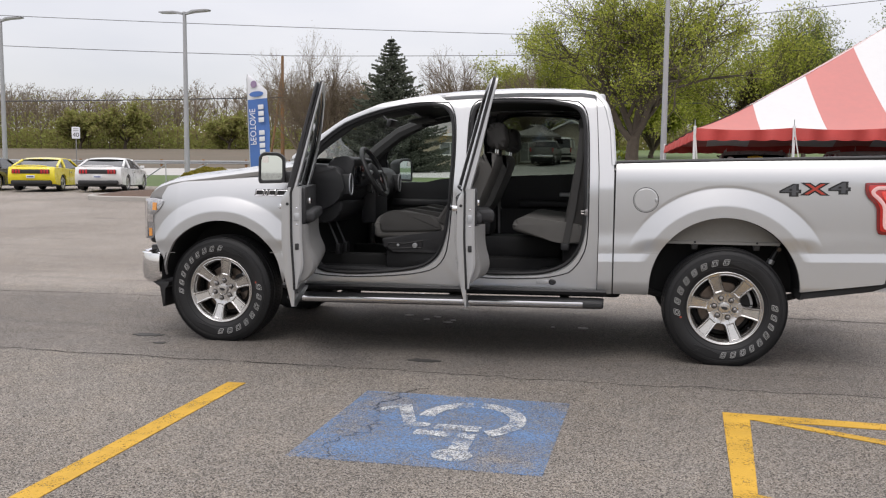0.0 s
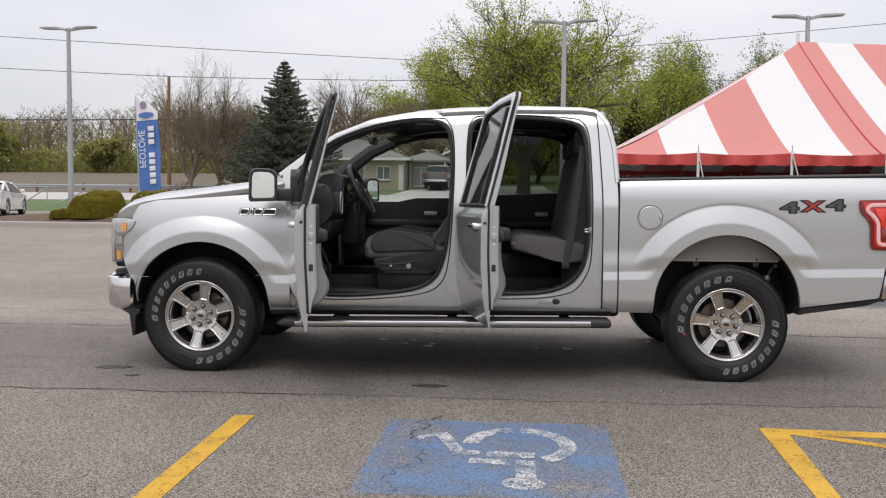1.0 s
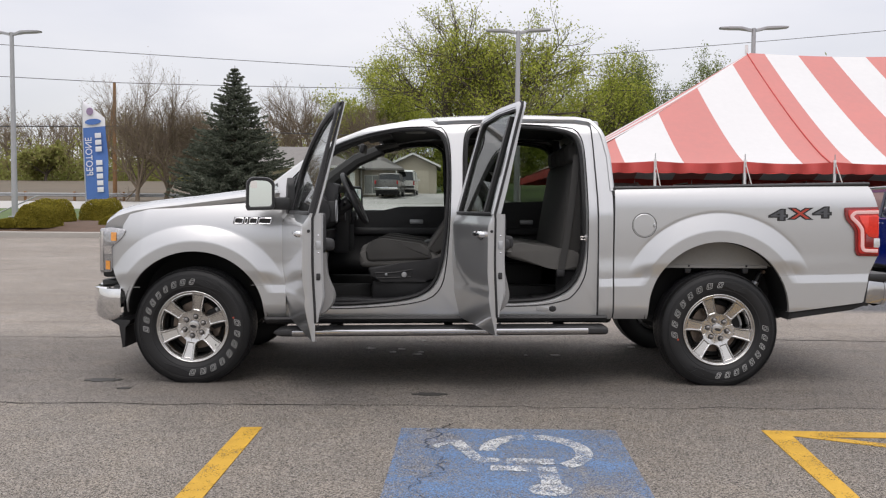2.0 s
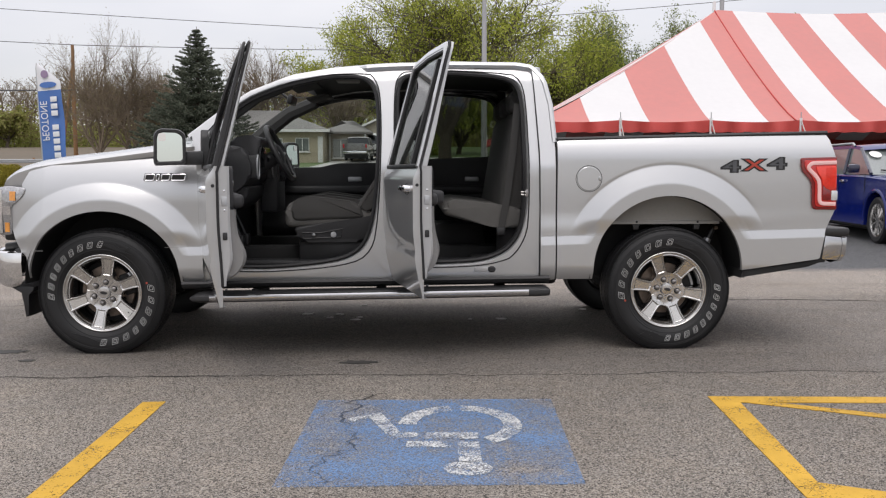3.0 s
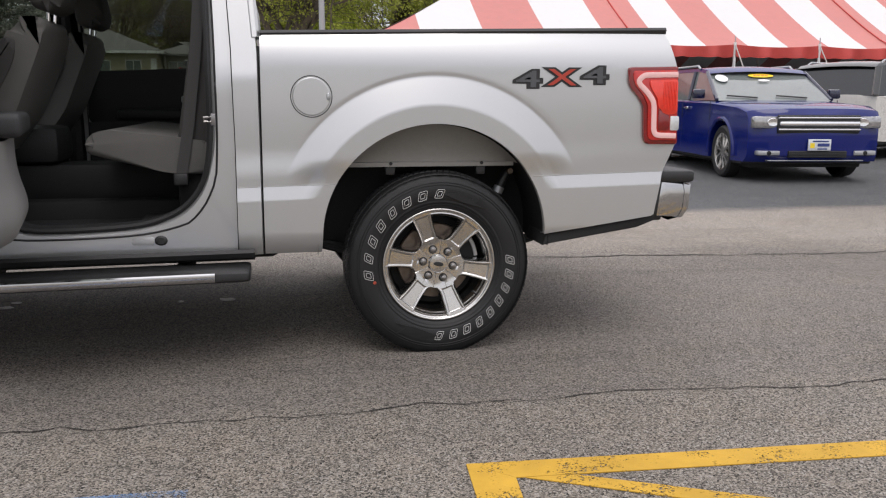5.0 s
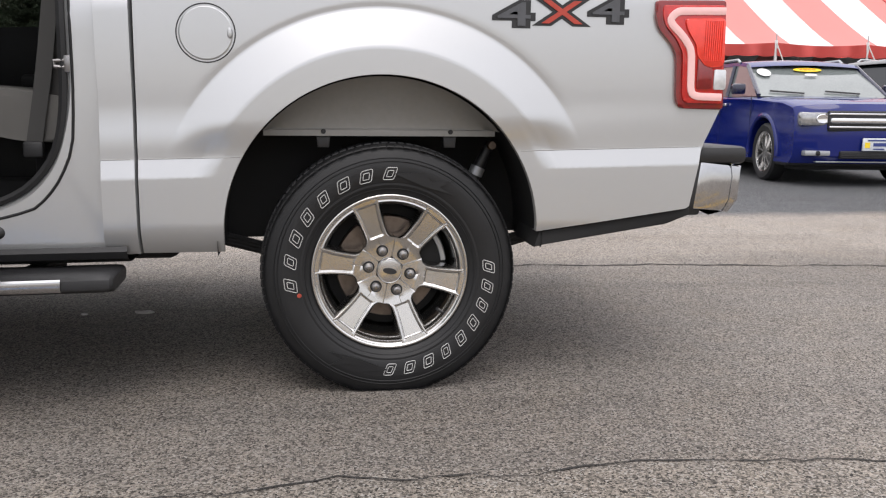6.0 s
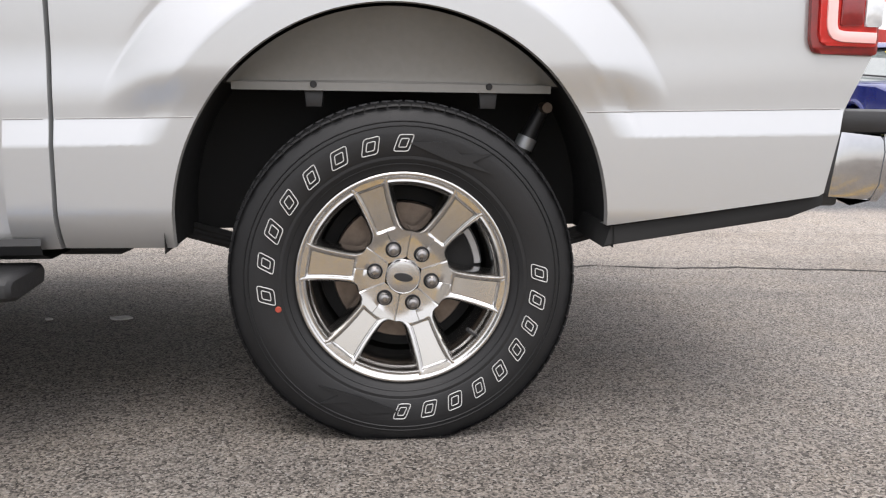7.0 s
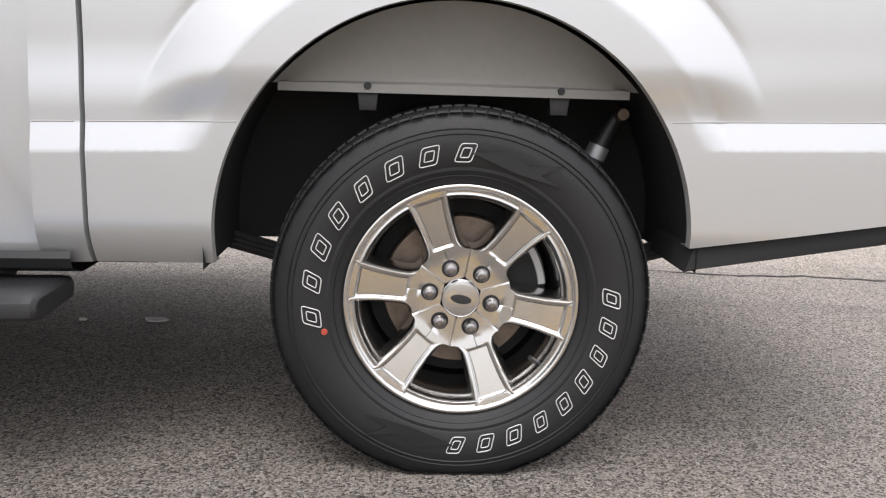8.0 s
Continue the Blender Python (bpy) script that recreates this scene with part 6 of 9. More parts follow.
def make_cabin():
    make_seat(0.56, True)
    make_seat(1.44, False)
    # rear bench
    bm = bmesh.new()
    pad(bm, [(-1.49, 0.885), (-1.48, 0.955), (-1.41, 0.985), (-1.05, 0.945), (-0.95, 0.925), (-0.95, 0.79), (-1.15, 0.80)], 0.24, 1.76, 0.035)
    bench = tp("rear_bench", bm, FABRIC, "grey cloth rear bench seat")
    bm = bmesh.new()
    pad(bm, [(-1.12, 0.90), (-1.0, 0.88), (-0.89, 1.05), (-0.885, 1.58), (-0.96, 1.62), (-1.01, 1.55)], 0.26, 1.74, 0.03)
    part("bench_backrest", bm, FABRIC_DARK, bench, "dark cloth bench backrest")
    for y in (0.52, 1.0, 1.48):
        bm = bmesh.new()
        pad(bm, [(-1.03, 1.57), (-1.03, 1.70), (-0.98, 1.73), (-0.92, 1.72), (-0.91, 1.58)], y - 0.12, y + 0.12, 0.03)
        part("bench_headrest", bm, FABRIC_DARK, bench, "dark cloth headrest")
    for y in (0.32, 1.66):
        bm = bmesh.new()
        box(bm, -1.12, -0.96, y - 0.04, y + 0.04, 0.55, 0.82, 0.02)
        part("bench_support", bm, CARPET, bench, "black bench support")
    # belts
    for nm, pts in (("rear_seat_belt", [(-0.99, 0.25, 1.62), (-1.02, 0.235, 1.30), (-1.06, 0.225, 1.0), (-1.10, 0.22, 0.78)]), ("front_seat_belt", [(-1.885, 0.27, 1.62), (-1.90, 0.25, 1.3), (-1.93, 0.23, 0.95), (-1.95, 0.22, 0.66)])):
        bm = bmesh.new()
        P = resample(pts, 20)
        grid(bm, [[(p[0] + dx, p[1] + dy, p[2]) for p in P] for dx, dy in ((-0.023, 0), (0.023, 0.004), (0.023, 0.006), (-0.023, 0.003))], close_v=True)
        b = tp(nm, bm, BELT, "grey woven seat belt")
        bm = bmesh.new()
        box(bm, pts[-1][0] - 0.03, pts[-1][0] + 0.03, pts[-1][1] - 0.01, pts[-1][1] + 0.02, pts[-1][2] - 0.03, pts[-1][2] + 0.02, 0.008)
        part("belt_anchor", bm, BLACK, b, "black belt anchor")
    # floor, back wall, roof lining
    bm = bmesh.new()
    box(bm, -3.0, -0.86, 0.15, 1.85, 0.53, 0.575, 0.01)
    tp("cabin_floor", bm, CARPET, "black cabin carpet")
    for x0, x1, near in ((-2.92, -2.02, 1), (-1.70, -1.10, 1)):
        bm = bmesh.new()
        box(bm, x0, x1, 0.10, 0.19, 0.565, 0.595, 0.01)
        tp("sill_plate", bm, DASH, "black sill plate")
    bm = bmesh.new()
    box(bm, -2.46, -1.15, 0.88, 1.12, 0.57, 0.80, 0.03)
    box(bm, -2.10, -1.72, 0.84, 1.16, 0.80, 0.98, 0.04)
    tp("centre_console", bm, DASH, "charcoal centre console")
    bm = bmesh.new()
    rows = []
    for x in np.linspace(-2.46, -0.88, 12):
        zt = float(np.interp(x, [-2.46, -2.2, -1.85, -1.45, -0.9], [1.775, 1.82, 1.845, 1.855, 1.84]))
        rows.append([(x, 0.26 + 1.48 * u, zt + 0.045 * (1 - (2 * u - 1) ** 2)) for u in np.linspace(0, 1, 9)])
    grid(bm, rows)
    hl = tp("headliner", bm, HEADLINER, "grey cloth headliner", angle=60)
    bm = bmesh.new()
    box(bm, -2.25, -2.08, 0.90, 1.10, 1.835, 1.87, 0.012)
    part("dome_lamp", bm, TRIM, hl, "pale dome lamp housing")
    bm = bmesh.new()
    for q in (0, 1):
        box(bm, -0.90, -0.867, 0.12 if not q else 1.50, 0.50 if not q else 1.88, 0.56, 1.24, 0.01)
        box(bm, -0.90, -0.867, 0.30 if not q else 1.50, 0.50 if not q else 1.70, 1.24, 1.80, 0.01)
    box(bm, -0.898, -0.867, 0.50, 1.50, 0.56, 1.28, 0.01)
    tp("cabin_back_trim", bm, DASH, "black back wall trim")
    # dashboard
    bm = bmesh.new()
    plate(bm, rounded([(-3.12, 1.26), (-2.98, 1.335), (-2.84, 1.345), (-2.77, 1.31), (-2.735, 1.20), (-2.75, 1.12), (-2.84, 1.04), (-2.98, 1.0), (-3.12, 1.0)], 0.04, 4), 0.17, 1.83, 0.02, 3)
    dash = tp("dashboard", bm, DASH, "charcoal dashboard")
    bm = bmesh.new()
    plate(bm, rounded([(-2.92, 1.30), (-2.88, 1.40), (-2.77, 1.42), (-2.68, 1.395), (-2.71, 1.33), (-2.73, 1.17), (-2.82, 1.15)], 0.03, 4), 0.30, 0.78, 0.02, 3)
    part("instrument_hood", bm, DASH, dash, "charcoal instrument hood")
    bm = bmesh.new()
    box(bm, -2.73, -2.703, 0.34, 0.74, 1.20, 1.36, 0.004)
    part("instrument_glass", bm, GLOSS, dash, "dark instrument glass")
    bm = bmesh.new()
    box(bm, -2.80, -2.67, 0.82, 1.18, 0.88, 1.30, 0.02)
    part("centre_panel", bm, DASH, dash, "charcoal centre panel")
    bm = bmesh.new()
    box(bm, -2.68, -2.662, 0.87, 1.13, 1.10, 1.26, 0.006)
    part("centre_screen", bm, GLOSS, dash, "dark centre screen")
    for y in (0.24, 0.84, 1.16, 1.72):
        bm = bmesh.new()
        box(bm, -2.78, -2.705, y - 0.04, y + 0.04, 1.13, 1.28, 0.012)
        vent = part("air_vent", bm, BLACK, dash, "black air vent")
        bm = bmesh.new()
        tube(bm, [(-2.703, y + 0.042 * math.cos(a), 1.205 + 0.078 * math.sin(a)) for a in np.linspace(0, 2 * math.pi, 25)[:-1]], 0.006, 6, closed=True)
        part("vent_bezel", bm, STEEL, vent, "bright vent surround")
    bm = bmesh.new()
    plate(bm, rounded([(-3.0, 1.08), (-2.76, 1.08), (-2.79, 0.98), (-2.88, 0.91), (-3.0, 0.91)], 0.03, 4), 0.24, 0.82, 0.02)
    part("knee_panel", bm, DASH, dash, "charcoal knee panel")
    bm = bmesh.new()
    tube(bm, [(-2.84, 0.54, 1.15), (-2.64, 0.54, 1.275)], 0.05, 12)
    part("steering_column", bm, DASH, dash, "charcoal steering column")
    for dy, dz in ((-0.13, 0.02), (0.13, 0.0)):
        bm = bmesh.new()
        tube(bm, [(-2.69, 0.54, 1.235), (-2.66, 0.54 + dy, 1.255 + dz)], 0.010, 8)
        part("column_stalk", bm, BLACK, dash, "black column stalk")
    mm = pose(-2.605, 0.54, 1.30, 0, 64, 0)
    bm = bmesh.new()
    tube(bm, [mm @ Vector((0.195 * math.cos(a), 0.195 * math.sin(a), 0)) for a in np.linspace(0, 2 * math.pi, 49)[:-1]], 0.019, 10, closed=True)
    wheel = tp("steering_wheel", bm, BLACK, "black steering wheel")
    for a in (0, 180, 250, 290):
        bm = bmesh.new()
        ca, sa = math.cos(radians(a + 90)), math.sin(radians(a + 90))
        tube(bm, [mm @ Vector((0.04 * ca, 0.04 * sa, -0.015)), mm @ Vector((0.182 * ca, 0.182 * sa, 0))], [0.022, 0.014], 8)
        part("wheel_spoke", bm, STEEL if a in (0, 180) else BLACK, wheel, "wheel spoke")
    bm = bmesh.new()
    lathe(bm, [(0.0, 0.02), (0.05, 0.018), (0.075, 0.005), (0.075, -0.03)], 24, mm @ pose(0, 0, 0, 90))
    part("wheel_hub", bm, DASH, wheel, "charcoal wheel hub")
    bm = bmesh.new()
    box(bm, -3.12, -3.03, 0.15, 1.85, 0.55, 0.98, 0.01)
    tp("firewall", bm, CARPET, "black carpeted firewall")
    for y in (0.42, 0.60):
        bm = bmesh.new()
        tube(bm, [(-2.95, y, 0.92), (-2.86, y, 0.72)], 0.010, 6)
        box(bm, -2.875, -2.84, y - 0.04, y + 0.04, 0.66, 0.74, 0.006)
        tp("pedal", bm, BLACK, "black foot pedal")
    # mirror, visors
    bm = bmesh.new()
    box(bm, -0.02, 0.02, -0.125, 0.125, -0.035, 0.035, 0.015, m=pose(-2.58, 1.0, 1.70, 0, 12, 0))
    tube(bm, [(-2.6, 1.0, 1.71), (-2.68, 1.0, 1.77)], 0.01, 8)
    tp("rearview_mirror", bm, BLACK, "black rear-view mirror")
    for y in (0.56, 1.44):
        bm = bmesh.new()
        box(bm, -0.09, 0.09, -0.20, 0.20, -0.009, 0.009, 0.007, m=pose(-2.42, y, 1.755, 0, -12, 0))
        tp("sun_visor", bm, HEADLINER, "grey sun visor")
    # pillar trims inside
    for side in (0, 1):
        bm = bmesh.new()
        tube(bm, [(-3.05, 0.20, 1.38), (-2.9, 0.235, 1.51), (-2.7, 0.265, 1.655), (-2.48, 0.30, 1.745)], [0.07, 0.065, 0.06, 0.05] if side else [0.035, 0.035, 0.032, 0.03], 8)
        tp("pillar_trim", far(bm) if side else bm, HEADLINER, "grey pillar trim")
        bm = bmesh.new()
        tube(bm, [(-1.845, 0.17, 0.58), (-1.845, 0.16, 1.0), (-1.845, 0.18, 1.3), (-1.845, 0.30, 1.80)], [0.05, 0.04, 0.035, 0.035], 8)
        tp("pillar_trim", far(bm) if side else bm, DASH, "dark pillar trim")


BELT = material("grey_belt_webbing", (0.055, 0.054, 0.052), 0.85, var=0.1, fine=500)
GLOSS = material("dark_gloss_screen", (0.01, 0.011, 0.013), 0.1, var=0.1)
make_cabin()


# ---- other vehicles ----
CAR_BLUE = material("deep_blue_car_paint", (0.004, 0.012, 0.13), 0.08, 0.0, var=0.05, coat=0.0, rough_var=0.03)
CAR_NAVY = material("dark_navy_pillar_paint", (0.006, 0.008, 0.035), 0.25, 0.0, var=0.1, coat=0.8)
CAR_WHITE = material("white_car_paint", (0.72, 0.72, 0.71), 0.3, 0.0, var=0.03, coat=0.8)
CAR_PEARL = material("pearl_car_paint", (0.60, 0.58, 0.54), 0.3, 0.1, var=0.03, coat=0.8)
CAR_YELLOW = material("yellow_car_paint", (0.80, 0.66, 0.02), 0.3, 0.0, var=0.04, coat=0.8)
CAR_BLACK = material("black_car_paint", (0.012, 0.013, 0.014), 0.2, 0.0, var=0.1, coat=1.0)
CAR_GREY = material("grey_car_paint", (0.16, 0.155, 0.15), 0.3, 0.4, var=0.05, coat=0.8)
CAR_SILVER = material("pale_silver_car_paint", (0.42, 0.43, 0.44), 0.3, 0.5, var=0.04, coat=0.8)
DARK_GLASS = material("dark_reflective_car_glass", (0.012, 0.014, 0.015), 0.04, var=0.1, spec=0.8)
# the pale mottled base colour stands in for sky reflected in the panes
PALE_GLASS = material("glass_with_painted_sky_tone", (0.17, 0.19, 0.185), 0.05, var=0.3, scale=1.5, spec=1.0)
PLATE = material("pale_number_plate", (0.60, 0.63, 0.66), 0.4, var=0.2, scale=20)
BARS = material("dark_blue_plate_bars", (0.03, 0.05, 0.20), 0.5)
STICKER = material("yellow_windscreen_sticker", (0.85, 0.62, 0.03), 0.5, var=0.1)
LAMP_RED = material("red_tail_lens", (0.45, 0.015, 0.02), 0.15, var=0.2, scale=30, coat=0.6)


def arch_cut(cx, r, z0):
    return [(cx + r * math.cos(a), z0 + r * math.sin(a)) for a in np.linspace(math.pi, 0, 14)]


def make_car(name, x, y, az, label, paint, spec, category="car", group=""):
    """A parked car with its origin under the front axle, nose towards local -x; az turns local -x to the heading (degrees from +y, clockwise)."""
    car = empty(name, x, y, land(x, y), label, category, group, rz=-90 - az)
    wb, half, zw, wr = spec["wheelbase"], spec["half"], spec["clear"], spec["wheel"]

    def cp(nm, bm, mat, lab="", parent=None, angle=35):
        return part(nm, bm, mat, parent or car, lab, angle)

    # lower body, round in plan
    low = spec["lower"]
    start = [p for p in low]
    out = arch_cut(0.0, wr + 0.055, wr + 0.01)
    out = [(-wr - 0.055, zw)] + out + [(wr + 0.055, zw), (wb - wr - 0.055, zw)] + arch_cut(wb, wr + 0.055, wr + 0.01) + [(wb + wr + 0.055, zw)]
    ring = out + start
    bm = bmesh.new()
    nose, tail = min(p[0] for p in low), max(p[0] for p in low)
    plan = spec.get("plan", 0.15)
    rows = []
    for u in (-1, -0.985, -0.94, -0.85, -0.7, -0.45, -0.15, 0.15, 0.45, 0.7, 0.85, 0.94, 0.985, 1):
        k = 0.018 if abs(u) == 1 else 0.005 if abs(u) == 0.985 else 0.0
        row = []
        for px, pz in ring:
            x, z = px, pz - (k if pz > zw + 0.3 and abs(px - 0.0) > wr + 0.06 and abs(px - wb) > wr + 0.06 or pz > 2 * wr + 0.1 else 0)
            x += plan * abs(u) ** 3.5 * max(0.0, 1 - (px - nose) / 0.6) - 0.10 * abs(u) ** 4 * max(0.0, 1 - (tail - px) / 0.5)
            if pz > spec["belt"] - 0.3:
                z -= 0.035 * abs(u) ** 4
            row.append((x, u * half, z))
        rows.append(row)
    vs = grid(bm, rows, close_u=True)
    bm.faces.new(vs[0]), bm.faces.new(vs[-1][::-1])
    for v in bm.verts:
        e = 0.0
        if v.co.x < nose + 0.55:
            e = ((nose + 0.55 - v.co.x) / 0.55) ** 2 * spec.get("nose_round", 0.10)
        if v.co.x > tail - 0.4:
            e = ((v.co.x - tail + 0.4) / 0.4) ** 2 * spec.get("tail_round", 0.08)
        v.co.y *= 1 - e
        if v.co.z > spec["belt"] - 0.25:
            v.co.y *= 1 - 0.12 * (v.co.z - spec["belt"] + 0.25)
    body = cp("body", bm, paint, angle=30)
    bm = bmesh.new()
    box(bm, nose + 0.35, tail - 0.35, -half + 0.17, half - 0.17, 0.18, spec["belt"] - 0.15, 0.02)
    cp("underbody", bm, BLACK_ROUGH)
    bm = bmesh.new()
    box(bm, nose + 0.30, tail - 0.20, -half + 0.05, half - 0.05, zw - 0.04, zw + 0.05, 0.02)
    cp("lower_sill", bm, BLACK, "black lower sill")
    # greenhouse
    gl = spec["glass"]
    lean, tuck = spec.get("lean", 0.16), spec.get("tuck", 0.07)

    def gh(bm, pts, k0, k1, inset=0.0):
        z0, z1 = min(p[1] for p in pts), max(p[1] for p in pts)
        rows = []
        for s in (-1, 1):
            rows.append([(p[0], s * (half - tuck - inset - lean * (p[1] - spec["belt"])), p[1]) for p in pts])
        a = [bm.verts.new(p) for p in rows[0]]
        b = [bm.verts.new(p) for p in rows[1]]
        bm.faces.new(a), bm.faces.new(b[::-1])
        n = len(a)
        for i in range(n):
            bm.faces.new((a[i], b[i], b[(i + 1) % n], a[(i + 1) % n]))
        return bm

    bm = gh(bmesh.new(), gl, 0, 1, 0.01)
    cp("glasshouse", bm, spec.get("glass_mat", DARK_GLASS), "reflective windows", angle=20)
    bm = bmesh.new()
    roof = spec["roof"]
    n = len(roof)
    rows = []
    for p in roof:
        w = half - tuck + 0.01 - lean * (p[1] - spec["belt"])
        rows.append([(p[0], w * u, p[1] + 0.035 * (1 - u * u) - (0.05 if abs(u) == 1 else 0)) for u in (-1, -0.98, -0.9, -0.6, -0.2, 0.2, 0.6, 0.9, 0.98, 1)])
    grid(bm, rows)
    cp("roof_panel", bm, spec.get("roof_mat", paint), angle=50)
    for s in (-1, 1):
        for a, b, r in spec["pillars"]:
            bm = bmesh.new()
            tube(bm, [(p[0], s * (half - tuck + 0.005 - lean * (p[1] - spec["belt"])), p[1]) for p in (a, b)], r, 8)
            cp("pillar", bm, spec.get("pillar_mat", paint))
        bm = bmesh.new()
        mx, mz = spec["mirror"]
        box(bm, mx - 0.05, mx + 0.06, s * (half + 0.08) - 0.09, s * (half + 0.08) + 0.09, mz - 0.06, mz + 0.08, 0.03)
        cp("door_mirror", bm, spec.get("mirror_mat", paint))
        for hx in spec.get("handles", ()):
            bm = bmesh.new()
            box(bm, hx - 0.08, hx + 0.08, s * (half - 0.005) - 0.02, s * (half - 0.005) + 0.02, spec["belt"] - 0.17, spec["belt"] - 0.13, 0.008)
            cp("door_handle", bm, CHROME)
        for gx in spec.get("gaps", ()):
            bm = bmesh.new()
            box(bm, gx - 0.004, gx + 0.004, s * (half - 0.002) - 0.004, s * (half - 0.002) + 0.004, zw + 0.08, spec["belt"] - 0.03)
            cp("door_gap", bm, SEAL)
        if spec.get("rails"):
            bm = bmesh.new()
            x0, x1 = spec["rails"]
            zr = max(p[1] for p in roof) + 0.03
            w = half - 0.22
            tube(bm, [(x0, s * w, zr - 0.05), (x0 + 0.1, s * w, zr), (x1 - 0.1, s * w, zr), (x1, s * w, zr - 0.05)], 0.02, 8)
            cp("roof_rail", bm, STEEL)
    # wheels
    for wx in (0.0, wb):
        for s in (-1, 1):
            if spec.get("arch_lip"):
                bm = bmesh.new()
                tube(bm, [(wx + (wr + 0.085) * math.cos(a), s * (half - 0.012), wr + 0.01 + (wr + 0.085) * math.sin(a)) for a in np.linspace(math.pi + 0.1, -0.1, 20)], 0.032, 8)
                cp("arch_lip", bm, paint)
            m = pose(wx, s * (half - 0.13), wr, 0, 0, 0 if s < 0 else 180)
            bm = bmesh.new()
            lathe(bm, [(wr * 0.70, -0.09), (wr * 0.74, -0.105), (wr * 0.9, -0.11), (wr * 0.98, -0.085), (wr, -0.05), (wr, 0.07), (wr * 0.9, 0.1)], 40, m)
            w = cp("wheel", bm, TYRE, "black tyre on an alloy wheel")
            bm = bmesh.new()
            lathe(bm, [(wr * 0.72, -0.088), (wr * 0.70, -0.10), (wr * 0.655, -0.095), (wr * 0.63, -0.05), (wr * 0.62, 0.05)], 36, m)
            rim = cp("rim", bm, spec["rim"], "", w)
            bm = bmesh.new()
            lathe(bm, [(0.0, -0.085), (wr * 0.14, -0.083), (wr * 0.17, -0.06)], 20, m)
            for k in range(spec["spokes"]):
                mm = m @ pose(0, 0, 0, 0, 360 * k / spec["spokes"] + 11, 0)
                rows = [[mm @ Vector((r, yy, s2 * ww)) for s2, yy in ((-1, -0.055), (-0.7, -0.085), (0.7, -0.085), (1, -0.055))] for r, ww in ((wr * 0.1, 0.025), (wr * 0.35, 0.018), (wr * 0.66, 0.028))]
                grid(bm, rows)
            cp("wheel_face", bm, spec["rim"], "", w)
            bm = bmesh.new()
            lathe(bm, [(0.0, -0.03), (wr * 0.62, -0.03)], 24, m)
            cp("brake_shadow", bm, BLACK_ROUGH, "", w)
    return car, cp


def oval(bm, cx, cy, cz, rx, rz, m=None, depth=0.004):
    pts = [(cx + rx * math.cos(a), cz + rz * math.sin(a)) for a in np.linspace(0, 2 * math.pi, 25)[:-1]]
    b2 = bmesh.new()
    plate(b2, pts, cy - depth, cy)
    if m is not None:
        bmesh.ops.transform(b2, matrix=m, verts=b2.verts)
    me = bpy.data.meshes.new("tmp")
    b2.to_mesh(me)
    bm.from_mesh(me)
    b2.free()
    bpy.data.meshes.remove(me)


SUV = dict(wheelbase=2.99, half=0.965, clear=0.27, wheel=0.37, belt=1.12, lean=0.17, rim=RIM, spokes=10,
           lower=[(4.06, 0.30), (4.12, 0.45), (4.13, 0.80), (4.09, 1.12), (3.5, 1.13), (0.85, 1.10), (0.45, 1.09), (-0.55, 1.04), (-0.86, 0.98), (-0.92, 0.90), (-0.945, 0.62), (-0.93, 0.36), (-0.85, 0.27)],
           glass=[(0.42, 1.08), (0.62, 1.22), (1.15, 1.60), (1.32, 1.655), (3.72, 1.655), (3.86, 1.60), (4.06, 1.10)],
           roof=[(1.05, 1.575), (1.18, 1.645), (1.5, 1.69), (2.6, 1.70), (3.6, 1.695), (3.86, 1.66), (3.93, 1.60)],
           pillars=[((0.45, 1.09), (1.14, 1.605), 0.045), ((1.62, 1.1), (1.66, 1.63), 0.04), ((2.72, 1.1), (2.72, 1.63), 0.04), ((4.05, 1.1), (3.88, 1.60), 0.06)],
           mirror=(0.72, 1.17), handles=(1.45, 2.55), gaps=(0.45, 1.63, 2.72), rails=(1.5, 3.7))


def lowered(spec, z0, k):
    """The same body with its upper storey pressed towards height z0."""
    f = lambda pts: [(x, z0 + (z - z0) * k if z > z0 else z) for x, z in pts]
    return dict(spec, glass=f(spec["glass"]), roof=f(spec["roof"]), pillars=[(*f([a, b]), 0.03) for a, b, r in spec["pillars"]])


